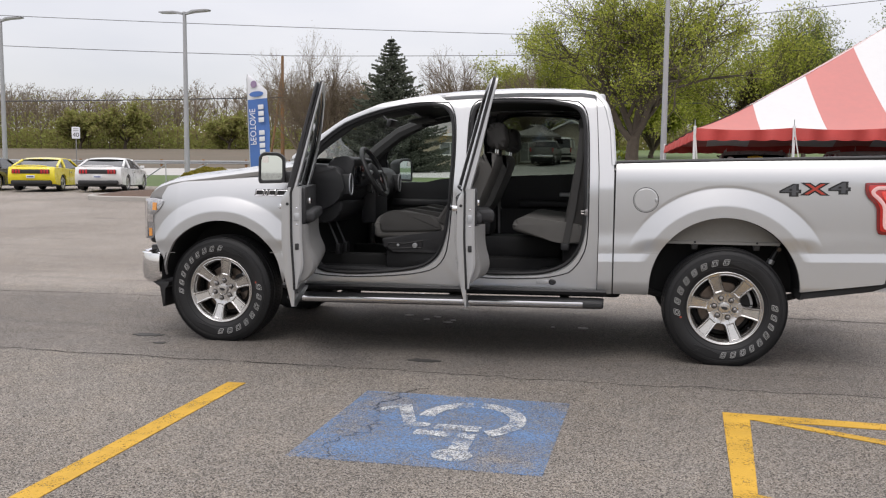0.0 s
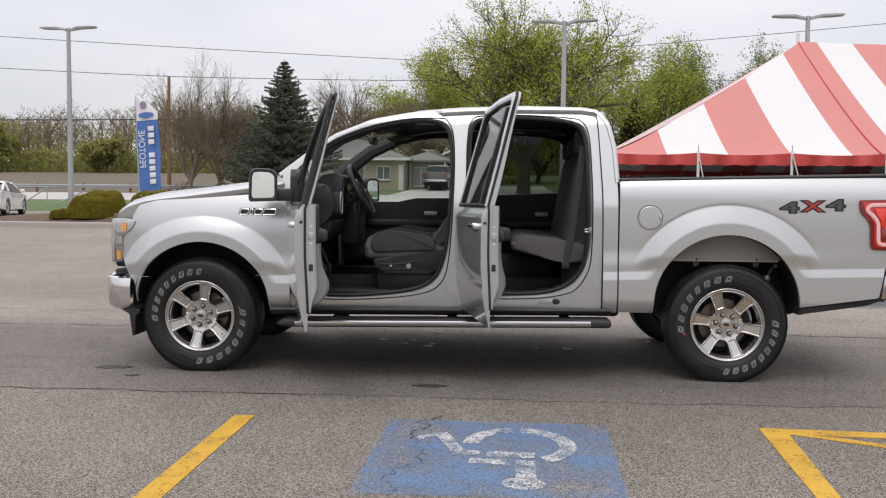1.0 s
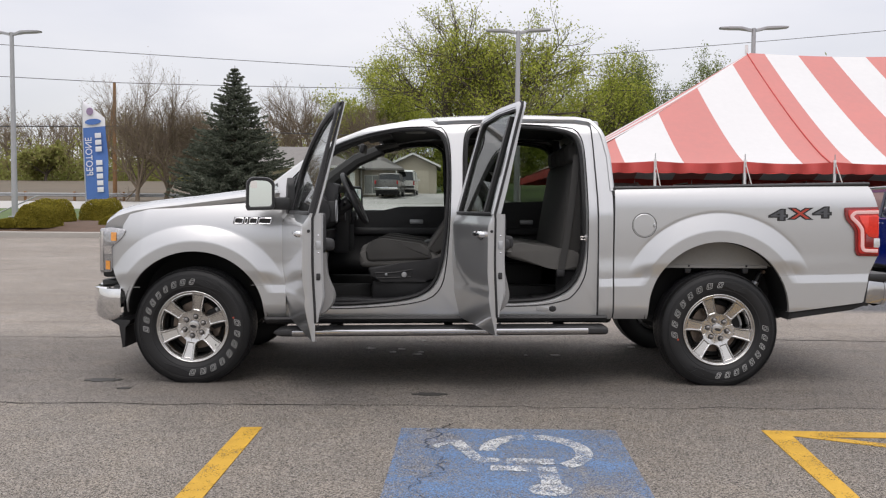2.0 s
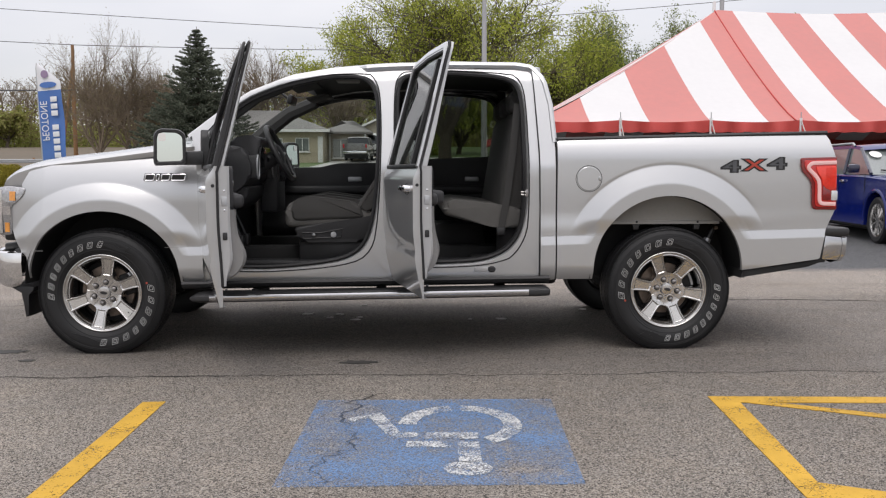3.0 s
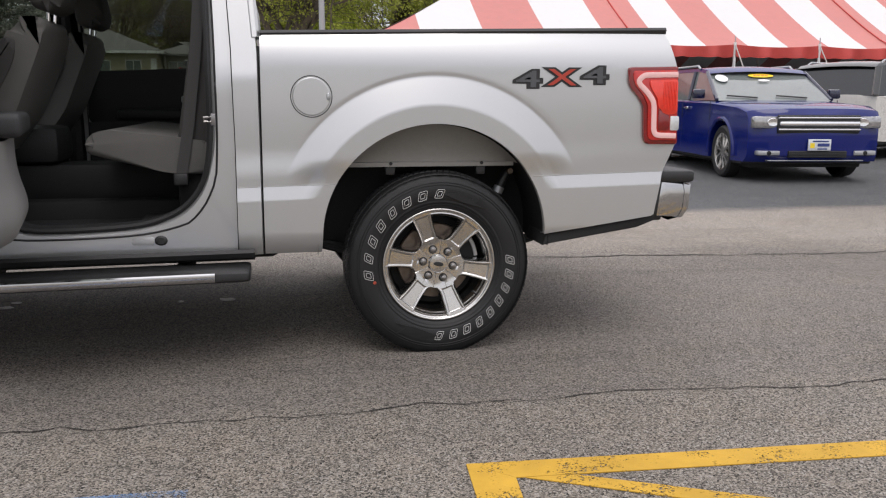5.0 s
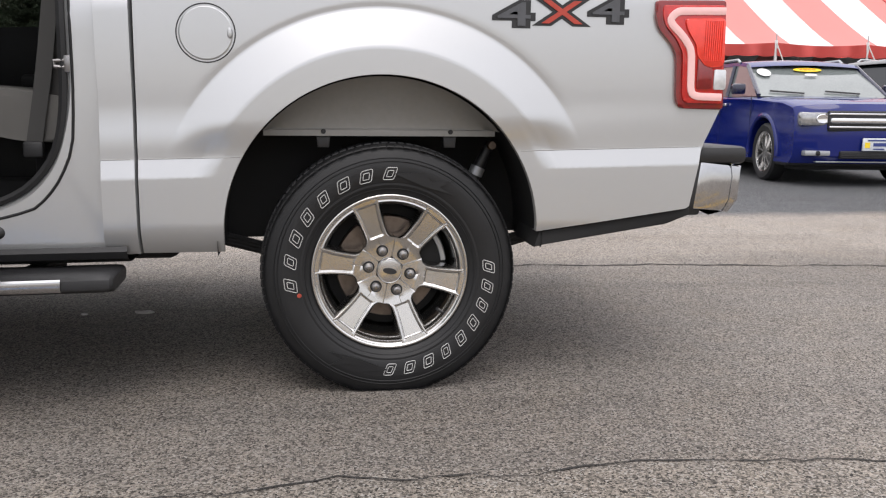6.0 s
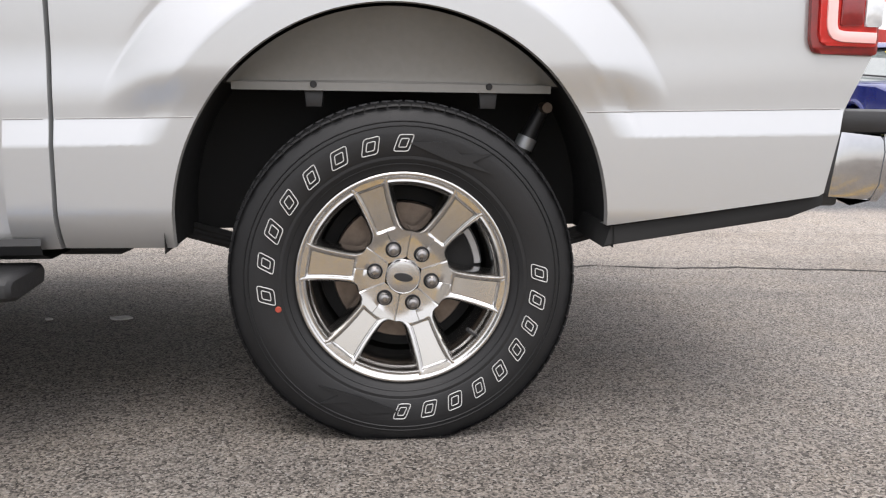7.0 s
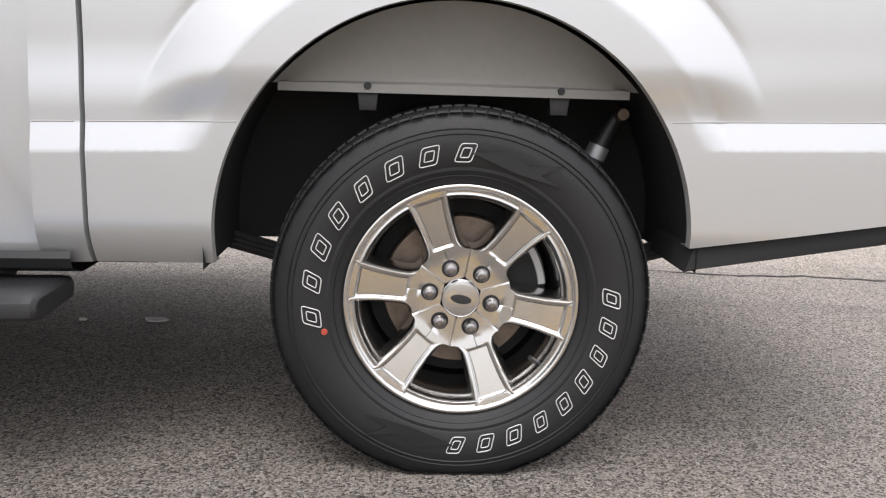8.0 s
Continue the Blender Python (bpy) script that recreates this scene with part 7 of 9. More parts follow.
def suv_front(car, cp, paint, press=1.0):
    """Lamps, grille and mark plate of the boxy wagon's nose."""
    for s in (-1, 1):
        bm = bmesh.new()
        box(bm, -0.900, -0.66, s * 0.70 - 0.175, s * 0.70 + 0.175, 0.715, 0.880, 0.03)
        hl = cp("head_lamp", bm, HEAD_LENS, "clear head lamp")
        for q in (-0.06 * s,):
            bm = bmesh.new()
            lathe(bm, [(0.0, -0.003), (0.03, -0.004), (0.05, -0.007), (0.055, 0.0)], 18, pose(-0.902, s * 0.675 + q, 0.80, 0, 0, -90) @ Matrix.Diagonal((1.5, 1, 1, 1)))
            cp("lamp_reflector", bm, CHROME, "", hl)
        bm = bmesh.new()
        box(bm, -0.935, -0.80, s * 0.66 - 0.15, s * 0.66 + 0.15, 0.365, 0.425, 0.012)
        f = cp("fog_lamp", bm, STEEL, "fog lamp in a silver surround")
        bm = bmesh.new()
        lathe(bm, [(0.0, -0.01), (0.028, -0.008), (0.03, 0.0)], 14, pose(-0.933, s * 0.66, 0.395, 0, 0, -90))
        cp("fog_bulb", bm, GLOSS, "", f)
    bm = bmesh.new()
    box(bm, -0.945, -0.85, -0.56, 0.56, 0.655, 0.895, 0.02)
    g = cp("grille", bm, BLACK, "black grille with a broad bright bar")
    bm = bmesh.new()
    box(bm, -0.972, -0.93, -0.545, 0.545, 0.745, 0.815, 0.02)
    cp("grille_bar", bm, CHROME, "broad brushed bar", g)
    for z in (0.705, 0.858):
        bm = bmesh.new()
        box(bm, -0.962, -0.93, -0.56, 0.56, z - 0.012, z + 0.012, 0.006)
        cp("grille_bar", bm, CHROME, "thin bright bar", g)
    bm = bmesh.new()
    box(bm, -0.955, -0.85, -0.40, 0.40, 0.335, 0.425, 0.015)
    ig = cp("lower_intake", bm, BLACK, "black lower intake with slats")
    for k in range(4):
        bm = bmesh.new()
        box(bm, -0.965, -0.95, -0.385, 0.385, 0.346 + 0.020 * k, 0.354 + 0.020 * k, 0.003)
        cp("intake_slat", bm, DASH, "", ig)
    bm = bmesh.new()
    box(bm, -0.905, -0.80, -0.66, 0.66, 0.285, 0.30, 0.006)
    cp("front_lip", bm, STEEL if paint == CAR_BLUE else BLACK, "thin lip")
    bm = bmesh.new()
    box(bm, -0.985, -0.962, -0.155, 0.155, 0.43, 0.58, 0.006)
    pl = cp("front_plate", bm, PLATE, "pale front plate with unreadable marks")
    for y0, y1, z0, z1, mt in ((-0.12, 0.10, 0.545, 0.562, BARS), (-0.13, 0.03, 0.485, 0.525, BARS), (-0.10, 0.03, 0.445, 0.46, BARS), (0.07, 0.13, 0.465, 0.53, STICKER)):
        bm = bmesh.new()
        box(bm, -0.989, -0.984, y0, y1, z0, z1)
        cp("plate_bar", bm, mt, "", pl)
    m = pose(0.0, 0, 0, 0, 0, 0)

    def screen(y, t):
        """A place on the windscreen: sideways y, up the slope t."""
        return Vector((0.62 + 0.53 * t - 0.02, y, 1.13 + press * (0.09 + 0.38 * t) + 0.012))

    tilt = Matrix.Rotation(math.atan2(0.53, 0.38 * press), 4, "Y")
    for y, t, rx, rz, mt, lab in ((-0.02, 0.80, 0.20, 0.055, STICKER, "yellow oval sticker with unreadable figures"), (0.62, 0.66, 0.095, 0.11, CAR_WHITE, "white round sticker"), (-0.02, 0.56, 0.09, 0.03, CAR_WHITE, "small white sticker")):
        bm = bmesh.new()
        oval(bm, 0, 0, 0, rx, rz)
        bmesh.ops.transform(bm, matrix=Matrix.Translation(screen(y, t)) @ tilt @ pose(0, 0, 0, 0, 0, -90), verts=bm.verts)
        st = cp("windscreen_sticker", bm, mt, lab)
        if rx > 0.15:
            for k in range(4):
                bm = bmesh.new()
                box(bm, -0.024, 0.024, -0.008, -0.005, -0.022, 0.022)
                bmesh.ops.transform(bm, matrix=Matrix.Translation(screen(y - 0.09 + 0.06 * k, t)) @ tilt @ pose(0, 0, 0, 0, 0, -90), verts=bm.verts)
                cp("sticker_bar", bm, AMBER, "", st)
    for s in (-0.45, 0.30):
        bm = bmesh.new()
        tube(bm, [(0.46, s - 0.05, 1.125), (0.50, s + 0.5 * (1 if s < 0 else 1) - 0.1, 1.155)], 0.012, 6)
        cp("wiper", bm, BLACK, "black wiper")


car, cp = make_car("station_wagon", 6.50, 7.53, 187.5, "deep blue boxy wagon with windscreen stickers", CAR_BLUE, dict(lowered(SUV, 1.13, 0.80), glass_mat=PALE_GLASS, nose_round=0.13, tuck=0.11, lean=0.24, pillar_mat=CAR_NAVY, mirror_mat=CAR_NAVY, arch_lip=True), group="parked cars")
suv_front(car, cp, CAR_BLUE, 0.80)
DARKTOP = dict(SUV, roof_mat=CAR_BLACK, pillar_mat=CAR_BLACK)
hx, hy = math.sin(radians(70)), math.cos(radians(70))
make_car("station_wagon", 10.1 + 2.99 * hx + 0.31, 10.3 + 2.99 * hy + 0.8, 70, "pearl white boxy wagon with a dark roof", CAR_PEARL, DARKTOP, group="parked cars")
car, cp = make_car("station_wagon", 2.9, 17.6, 186, "pale silver wagon parked under the tent", CAR_SILVER, SUV, group="parked cars")
suv_front(car, cp, CAR_SILVER)
car, cp = make_car("station_wagon", 6.0, 17.8, 184, "white wagon parked under the tent", CAR_WHITE, SUV, group="parked cars")
suv_front(car, cp, CAR_WHITE)
car, cp = make_car("station_wagon", 9.0, 18.2, 184, "dark grey wagon parked under the tent", CAR_GREY, SUV, group="parked cars")
suv_front(car, cp, CAR_GREY)

COUPE = dict(wheelbase=2.72, half=0.955, clear=0.24, wheel=0.335, belt=0.92, lean=0.42, rim=RIM, spokes=10, nose_round=0.22, tail_round=0.10,
             lower=[(3.55, 0.28), (3.66, 0.40), (3.72, 0.62), (3.70, 0.90), (3.62, 1.0), (3.25, 1.0), (2.6, 0.97), (1.2, 0.93), (0.45, 0.93), (-0.35, 0.86), (-0.78, 0.72), (-0.90, 0.58), (-0.92, 0.40), (-0.8, 0.24)],
             glass=[(0.40, 0.91), (1.22, 1.29), (1.5, 1.325), (2.1, 1.31), (2.55, 1.22), (3.28, 0.98), (2.5, 0.93)],
             roof=[(1.10, 1.25), (1.25, 1.315), (1.6, 1.355), (2.1, 1.345), (2.42, 1.275)],
             pillars=[((0.42, 0.92), (1.2, 1.29), 0.04), ((2.35, 0.95), (2.30, 1.27), 0.055), ((3.2, 0.985), (2.45, 1.26), 0.05)],
             mirror=(0.72, 0.98), handles=(1.75,), gaps=(0.55, 1.98))


def coupe_tail(cp, paint):
    bm = bmesh.new()
    box(bm, 3.60, 3.735, -0.72, 0.72, 0.70, 0.87, 0.02)
    p = cp("tail_panel", bm, BLACK, "black tail panel")
    for s in (-1, 1):
        for k in range(3):
            bm = bmesh.new()
            y = s * (0.66 - 0.115 * k)
            box(bm, 3.66, 3.752 - 0.0 * k, y - 0.04, y + 0.04, 0.70, 0.88, 0.015)
            cp("tail_lamp_bar", bm, LAMP_RED, "red tail lamp bar", p)
        bm = bmesh.new()
        tube(bm, [(3.5, s * 0.55, 0.33), (3.70, s * 0.55, 0.33)], 0.045, 12)
        cp("exhaust_tip", bm, CHROME, "bright exhaust tip")
    bm = bmesh.new()
    box(bm, 3.50, 3.715, -0.78, 0.78, 0.27, 0.44, 0.05)
    cp("diffuser", bm, BLACK, "black lower bumper")
    bm = bmesh.new()
    box(bm, 3.71, 3.735, -0.16, 0.16, 0.52, 0.64, 0.005)
    pl = cp("rear_plate", bm, PLATE, "pale rear plate with unreadable marks")
    bm = bmesh.new()
    box(bm, 3.736, 3.739, -0.12, 0.12, 0.56, 0.60)
    cp("plate_bar", bm, BARS, "", pl)
    bm = bmesh.new()
    tube(bm, [(3.62, -0.6, 1.0), (3.66, -0.3, 1.03), (3.67, 0, 1.035), (3.66, 0.3, 1.03), (3.62, 0.6, 1.0)], 0.018, 8)
    cp("boot_spoiler", bm, paint, "small boot spoiler")


def coupe(x, y, az, paint, label):
    h = Vector((math.sin(radians(az)), math.cos(radians(az))))
    car, cp = make_car("coupe", x + h.x * 2.72, y + h.y * 2.72, az, label, paint, COUPE, group="parked cars")
    coupe_tail(cp, paint)


coupe(-21.3, 25.75, -17.5, CAR_WHITE, "white sports coupe parked facing the road")
coupe(-23.95, 25.25, -17.5, CAR_YELLOW, "bright yellow sports coupe parked facing the road")
coupe(-26.6, 24.8, -17.5, CAR_BLACK, "black sports coupe parked facing the road")


# ---- the tent ----
TENT_RED = material("faded_red_tent_vinyl", (0.51, 0.18, 0.16), 0.6, var=0.08, scale=0.7, fine=6)
TENT_VALANCE = material("red_tent_valance", (0.50, 0.055, 0.045), 0.6, var=0.15, scale=2)
TENT_WHITE = material("white_tent_vinyl", (0.61, 0.605, 0.60), 0.6, var=0.04, scale=0.7, fine=6)
ROPE = material("pale_webbing", (0.45, 0.43, 0.40), 0.8, var=0.1)
TX0, TX1, TY0, TY1, EAVE, RIDGE = 1.12, 27.9, 15.3, 27.3, 2.42, 6.2
HIP = 6.66


def tent_z(f):
    return EAVE + (RIDGE - EAVE) * f ** 1.14


def make_tent():
    tent = empty("party_tent", (TX0 + TX1) / 2, TY0, land(0, TY0), "large red and white striped pole tent", "tent")
    inv = tent.matrix_basis.inverted()

    def add(nm, bm, mat, lab="", parent=None, angle=40):
        ob = part(nm, bm, mat, parent or tent, lab, angle)
        if parent is None:
            ob.matrix_parent_inverse = inv
        return ob

    # wide stripes on the hipped end, narrower ones along the middle
    mid = (TY0 + TY1) / 2
    edges = [7.04 - 1.475 * k for k in range(5, 0, -1)] + [7.04, 8.27]
    while edges[-1] < TX1:
        edges.append(edges[-1] + 1.07)
    for idx, (x, x2) in enumerate(zip(edges, edges[1:])):
        a, b = max(x, TX0), min(x2, TX1)
        mat = TENT_RED if idx % 2 == 1 else TENT_WHITE
        if b - a > 0.02:
            for side in (0, 1):
                bm = bmesh.new()
                rows = []
                for u in np.linspace(0, 1, 9):
                    X = a + (b - a) * u
                    top = min(1.0, (X - TX0) / HIP, (TX1 - X) / HIP)
                    row = []
                    for f in np.linspace(0, 1, 13) * max(top, 0.001):
                        dip = 0.10 * math.sin(math.pi * ((X - 7.78) / 6.5 % 1)) * f if 7.78 < X < 21.2 else 0.0
                        sag = -0.05 * math.sin(math.pi * (((X - 1.08) / 2.25) % 1)) * (1 - f) ** 3
                        y = TY0 + (mid - TY0) * f
                        row.append((X, y if side == 0 else TY0 + TY1 - y, tent_z(f) - dip + sag))
                    rows.append(row)
                grid(bm, rows)
                add("roof_panel", bm, mat, "faded red roof panel" if mat == TENT_RED else "white roof panel", angle=60)
    for end in (0, 1):
        y, j = TY0, 0
        n = 8
        for j in range(n):
            a, b = TY0 + (TY1 - TY0) * j / n, TY0 + (TY1 - TY0) * (j + 1) / n
            mat = TENT_RED if j % 2 == 0 else TENT_WHITE
            bm = bmesh.new()
            rows = []
            for u in np.linspace(0, 1, 7):
                Y = a + (b - a) * u
                top = 1 - abs(Y - mid) / (mid - TY0)
                rows.append([((TX0 + HIP * f) if end == 0 else (TX1 - HIP * f), Y, tent_z(f)) for f in np.linspace(0, 1, 9) * max(top, 0.001)])
            grid(bm, rows)
            add("roof_panel", bm, mat, "faded red roof panel" if mat == TENT_RED else "white roof panel", angle=60)
    # valances, one length between posts
    def valance(p, q, nm):
        bm = bmesh.new()
        rows = []
        d = Vector(q) - Vector(p)
        nrm = Vector((-d.y, d.x)).normalized()
        for u in np.linspace(0, 1, 25):
            c = Vector(p).lerp(Vector(q), u)
            wv = 0.03 * math.sin(u * 17 + p[0] * 3) + 0.02 * math.sin(u * 31)
            lowz = EAVE - 0.27 - 0.025 * abs(math.sin(u * math.pi * 5))
            topz = EAVE + 0.01 - 0.05 * math.sin(math.pi * u)
            rows.append([(c.x - nrm.x * (-0.02), c.y - 0.02, topz), (c.x + nrm.x * wv, c.y + nrm.y * wv - 0.03, (topz + lowz) / 2), (c.x + nrm.x * wv * 1.6, c.y + nrm.y * wv * 1.6 - 0.03, lowz)])
        grid(bm, rows)
        add(nm, bm, TENT_VALANCE, "scalloped red valance", angle=60)

    posts = [1.12 + 2.232 * i for i in range(13)]
    for a, b in zip(posts, posts[1:]):
        valance((a, TY0), (b, TY0), "valance")
        valance((b, TY1), (a, TY1), "valance")
    for j in range(5):
        a, b = TY0 + 2.4 * j, TY0 + 2.4 * (j + 1)
        valance((TX0, b), (TX0, a), "valance")
        valance((TX1, a), (TX1, b), "valance")
    for X in posts:
        for Y, s in ((TY0, -1), (TY1, 1)):
            z0 = land(X, Y)
            bm = bmesh.new()
            tube(bm, [(X, Y + 0.02 * s, z0), (X, Y + 0.02 * s, EAVE + 0.06)], 0.035, 10)
            p = add("side_pole", bm, CAR_WHITE, "white side pole")
            bm = bmesh.new()
            tube(bm, [(X, Y + 0.02 * s, EAVE + 0.05), (X, Y + 0.02 * s, EAVE + 0.20)], 0.012, 6)
            add("pole_pin", bm, STEEL, "steel pole pin", p)
            bm = bmesh.new()
            tube(bm, [(X, Y, EAVE + 0.05), (X + 0.05, Y + 1.7 * s, land(X, Y + 1.7 * s))], 0.014, 5)
            add("guy_strap", bm, ROPE, "pale guy strap")
    for X in (7.70, 14.3, 20.9):
        bm = bmesh.new()
        tube(bm, [(X, mid, land(X, mid)), (X, mid, RIDGE + 0.25)], 0.05, 10)
        add("centre_pole", bm, CAR_WHITE, "white centre pole")
        bm = bmesh.new()
        P = [(X, TY0 + (mid - TY0) * f, tent_z(f) + 0.012) for f in np.linspace(0, 1, 14)]
        tube(bm, P, 0.018, 5)
        add("seam_rope", bm, TENT_VALANCE, "dark seam rope down the slope")


make_tent()


# ---- street furniture ----
POLE = material("grey_painted_steel", (0.36, 0.37, 0.38), 0.5, 0.3, var=0.08, scale=3)
TIMBER = material("weathered_pole_timber", (0.24, 0.13, 0.06), 0.9, var=0.25, scale=4, fine=30)
WIRE = material("dark_cable", (0.05, 0.05, 0.055), 0.6)


def make_lamp(x, y, h, turn):
    lamp = empty("parking_lot_lamp", x, y, land(x, y), "tall grey steel lot lamp with twin flat heads", "street lamp", "lot lamps", rz=turn)
    bm = bmesh.new()
    tube(bm, [(0, 0, 0), (0, 0, 0.5), (0, 0, h)], [0.13, 0.13, 0.085], 12)
    part("pole", bm, POLE, lamp)
    bm = bmesh.new()
    box(bm, -0.2, 0.2, -0.2, 0.2, 0, 0.06, 0.02)
    part("base_plate", bm, POLE, lamp)
    for s in (-1, 1):
        bm = bmesh.new()
        rows = []
        for t, w, hh in ((0.08, 0.07, 0.06), (0.25, 0.09, 0.06), (0.5, 0.20, 0.05), (1.0, 0.22, 0.045), (1.32, 0.18, 0.03), (1.36, 0.10, 0.015)):
            z = h - 0.10 + 0.10 * min(1, t / 0.5) + 0.02 * t
            rows.append([(s * t, yy * w, z + zz * hh) for yy, zz in ((-1, -1), (-1, 0.6), (-0.6, 1), (0.6, 1), (1, 0.6), (1, -1))])
        grid(bm, rows, close_u=True)
        part("lamp_head", bm, POLE, lamp, "flat lamp head")


make_lamp(-21.03, 32.2, 8.19, -5)
make_lamp(1.22, 29.9, 8.10, -5)
make_lamp(10.68, 28.9, 8.10, -5)
make_lamp(-31.6, 32.9, 8.19, -5)

up = empty("utility_pole", -24.9, 54.0, land(0, 54), "weathered brown timber utility pole", "utility pole")
bm = bmesh.new()
tube(bm, [(0, 0, 0), (0, 0, 4), (0.05, 0, 8.2)], [0.15, 0.13, 0.10], 12)
part("pole", bm, TIMBER, up)
bm = bmesh.new()
tube(bm, [(-0.9, -0.4, 0), (-0.4, -0.2, 3.5), (-0.05, 0, 6.6)], 0.09, 8)
part("brace", bm, TIMBER, up, "leaning timber brace")


def cable(pts, r, sag, label):
    a, b = Vector(pts[0]), Vector(pts[1])
    bm = bmesh.new()
    P = [a.lerp(b, t) - Vector((0, 0, sag * 4 * t * (1 - t))) for t in np.linspace(0, 1, 30)]
    tube(bm, P, r, 4)
    tagged(part("overhead_cable", bm, WIRE), label, "cable", "overhead cables", kind="structure")


def at(az, el, d, eye=(-0.815, -5.805, 1.308)):
    return (eye[0] + d * math.sin(radians(az)), eye[1] + d * math.cos(radians(az)), eye[2] + d * math.tan(radians(el)))


cable((at(-60, 6.6, 85), at(-21.5, 7.55, 64)), 0.022, 0.35, "thin dark overhead cable")
cable((at(-21.5, 7.55, 64), at(28, 7.2, 75)), 0.022, 0.35, "thin dark overhead cable")
cable((at(-60, 7.7, 85), at(-5, 9.1, 62)), 0.02, 0.3, "thin dark overhead cable")
cable((at(-5, 9.1, 62), at(40, 10.6, 70)), 0.02, 0.3, "thin dark overhead cable")
cable((at(-60, 2.9, 85), at(-21.5, 4.9, 64)), 0.04, 0.25, "thick dark overhead cable")
cable((at(-21.5, 4.9, 64), at(10, 4.6, 75)), 0.03, 0.25, "thick dark overhead cable")
cable((at(-30, 12.6, 60), at(45, 13.3, 60)), 0.018, 0.5, "thin dark overhead cable")

# feather flag seen from behind, its writing mirrored
flag = empty("feather_flag", -18.7, 34.9, land(0, 34.9), "tall blue and white feather flag on a pole", "flag", rz=-16)
flag.matrix_basis = flag.matrix_basis @ pose(0.25, 0, 0, 0, -2.5, 0) @ Matrix.Diagonal((1.5, 1, 1.07, 1))
bm = bmesh.new()
tube(bm, [(-0.36, 0, 0), (-0.36, 0, 3.0), (-0.34, 0, 4.75), (-0.30, 0, 4.95)], [0.025, 0.022, 0.014, 0.01], 8)
part("flag_pole", bm, STEEL, flag)
FLAG_BLUE = material("blue_flag_cloth", (0.075, 0.17, 0.45), 0.8, var=0.1, scale=2)
FLAG_WHITE = material("white_flag_cloth", (0.72, 0.73, 0.76), 0.8, var=0.08, scale=2)


def flag_piece(nm, z0, z1, mat, lab):
    bm = bmesh.new()
    rows = []
    for t in np.linspace(0, 1, 14):
        z = z0 + (z1 - z0) * t
        wd = 0.86 if z < 4.1 else 0.86 * max(0.05, 1 - (z - 4.1) / 0.9)
        rows.append([(-0.34 + wd * u, 0.05 * math.sin(z * 2.3 + u * 2.5) * u, z) for u in np.linspace(0, 1, 7)])
    grid(bm, rows)
    grid(bm, [[(a, b + 0.006, c) for a, b, c in r] for r in rows])
    return part(nm, bm, mat, flag, lab, 70)


flag_piece("blue_cloth", 0.55, 3.75, FLAG_BLUE, "blue flag cloth")
flag_piece("white_cloth", 3.75, 4.95, FLAG_WHITE, "white flag cloth with a faint emblem")
lettering("town_name", "PEOTONE", FLAG_WHITE, flag, pose(-0.14, -0.075, 2.45, 90, 0, 0) @ Matrix.Diagonal((-1, 1, 1, 1)) @ pose(0, 0, 0, 0, 0, 90), 0.36, 0.003, 1.05, "white mirrored letters")
for k in range(9):
    if k == 5:
        continue
    bm = bmesh.new()
    box(bm, 0.13, 0.36, -0.08, -0.074, 0.85 + 0.30 * k, 1.07 + 0.30 * k, 0.003)
    part("flag_bar", bm, FLAG_WHITE, flag, "white bar in place of a name")
bm = bmesh.new()
oval(bm, 0.08, -0.075, 3.98, 0.30, 0.13)
part("flag_emblem", bm, FLAG_BLUE, flag, "plain blue oval emblem")
bm = bmesh.new()
oval(bm, -0.02, -0.07, 4.45, 0.13, 0.17)
part("flag_emblem", bm, material("muted_violet_print", (0.30, 0.22, 0.34), 0.8), flag, "plain muted violet emblem shape")

sign = empty("speed_sign", -39.6, 50.5, land(0, 50.5), "white speed limit sign on a pale post", "road sign", rz=30)
bm = bmesh.new()
box(bm, -0.035, 0.035, -0.03, 0.03, 0, 3.0, 0.008)
part("post", bm, TRIM, sign)
bm = bmesh.new()
plate(bm, rounded([(-0.28, 2.1), (0.28, 2.1), (0.28, 2.95), (-0.28, 2.95)], 0.04), -0.06, -0.04, 0.004)
brd = part("board", bm, FLAG_WHITE, sign)
lettering("figures", "40", BLACK, brd, pose(0, -0.064, 2.36, 90, 0, 0), 0.44, 0.002, 1.0, "black figures")
for z in (2.68, 2.82):
    bm = bmesh.new()
    box(bm, -0.18, 0.18, -0.067, -0.062, z - 0.035, z + 0.035)
    part("sign_bar", bm, POLE, brd, "dark bar of small writing")

# barrier rail behind the coupes
rail = empty("pipe_barrier", -22.6, 32.6, land(0, 32.6), "dark steel pipe barrier with slanting braces", "barrier", rz=8)
bm = bmesh.new()
tube(bm, [(-1.3, 0, 0), (-1.3, 0, 0.95), (0.2, 0, 0.95), (0.2, 0, 0)], 0.03, 8)
part("rail_hoop", bm, POLE, rail)
bm = bmesh.new()
tube(bm, [(-1.0, 0, 0.1), (0.2, 0, 0.9)], 0.03, 8)
part("brace", bm, POLE, rail)
bm = bmesh.new()
tube(bm, [(0.5, 0, 0.1), (2.3, 0, 0.95)], 0.03, 8)
part("brace", bm, POLE, rail)

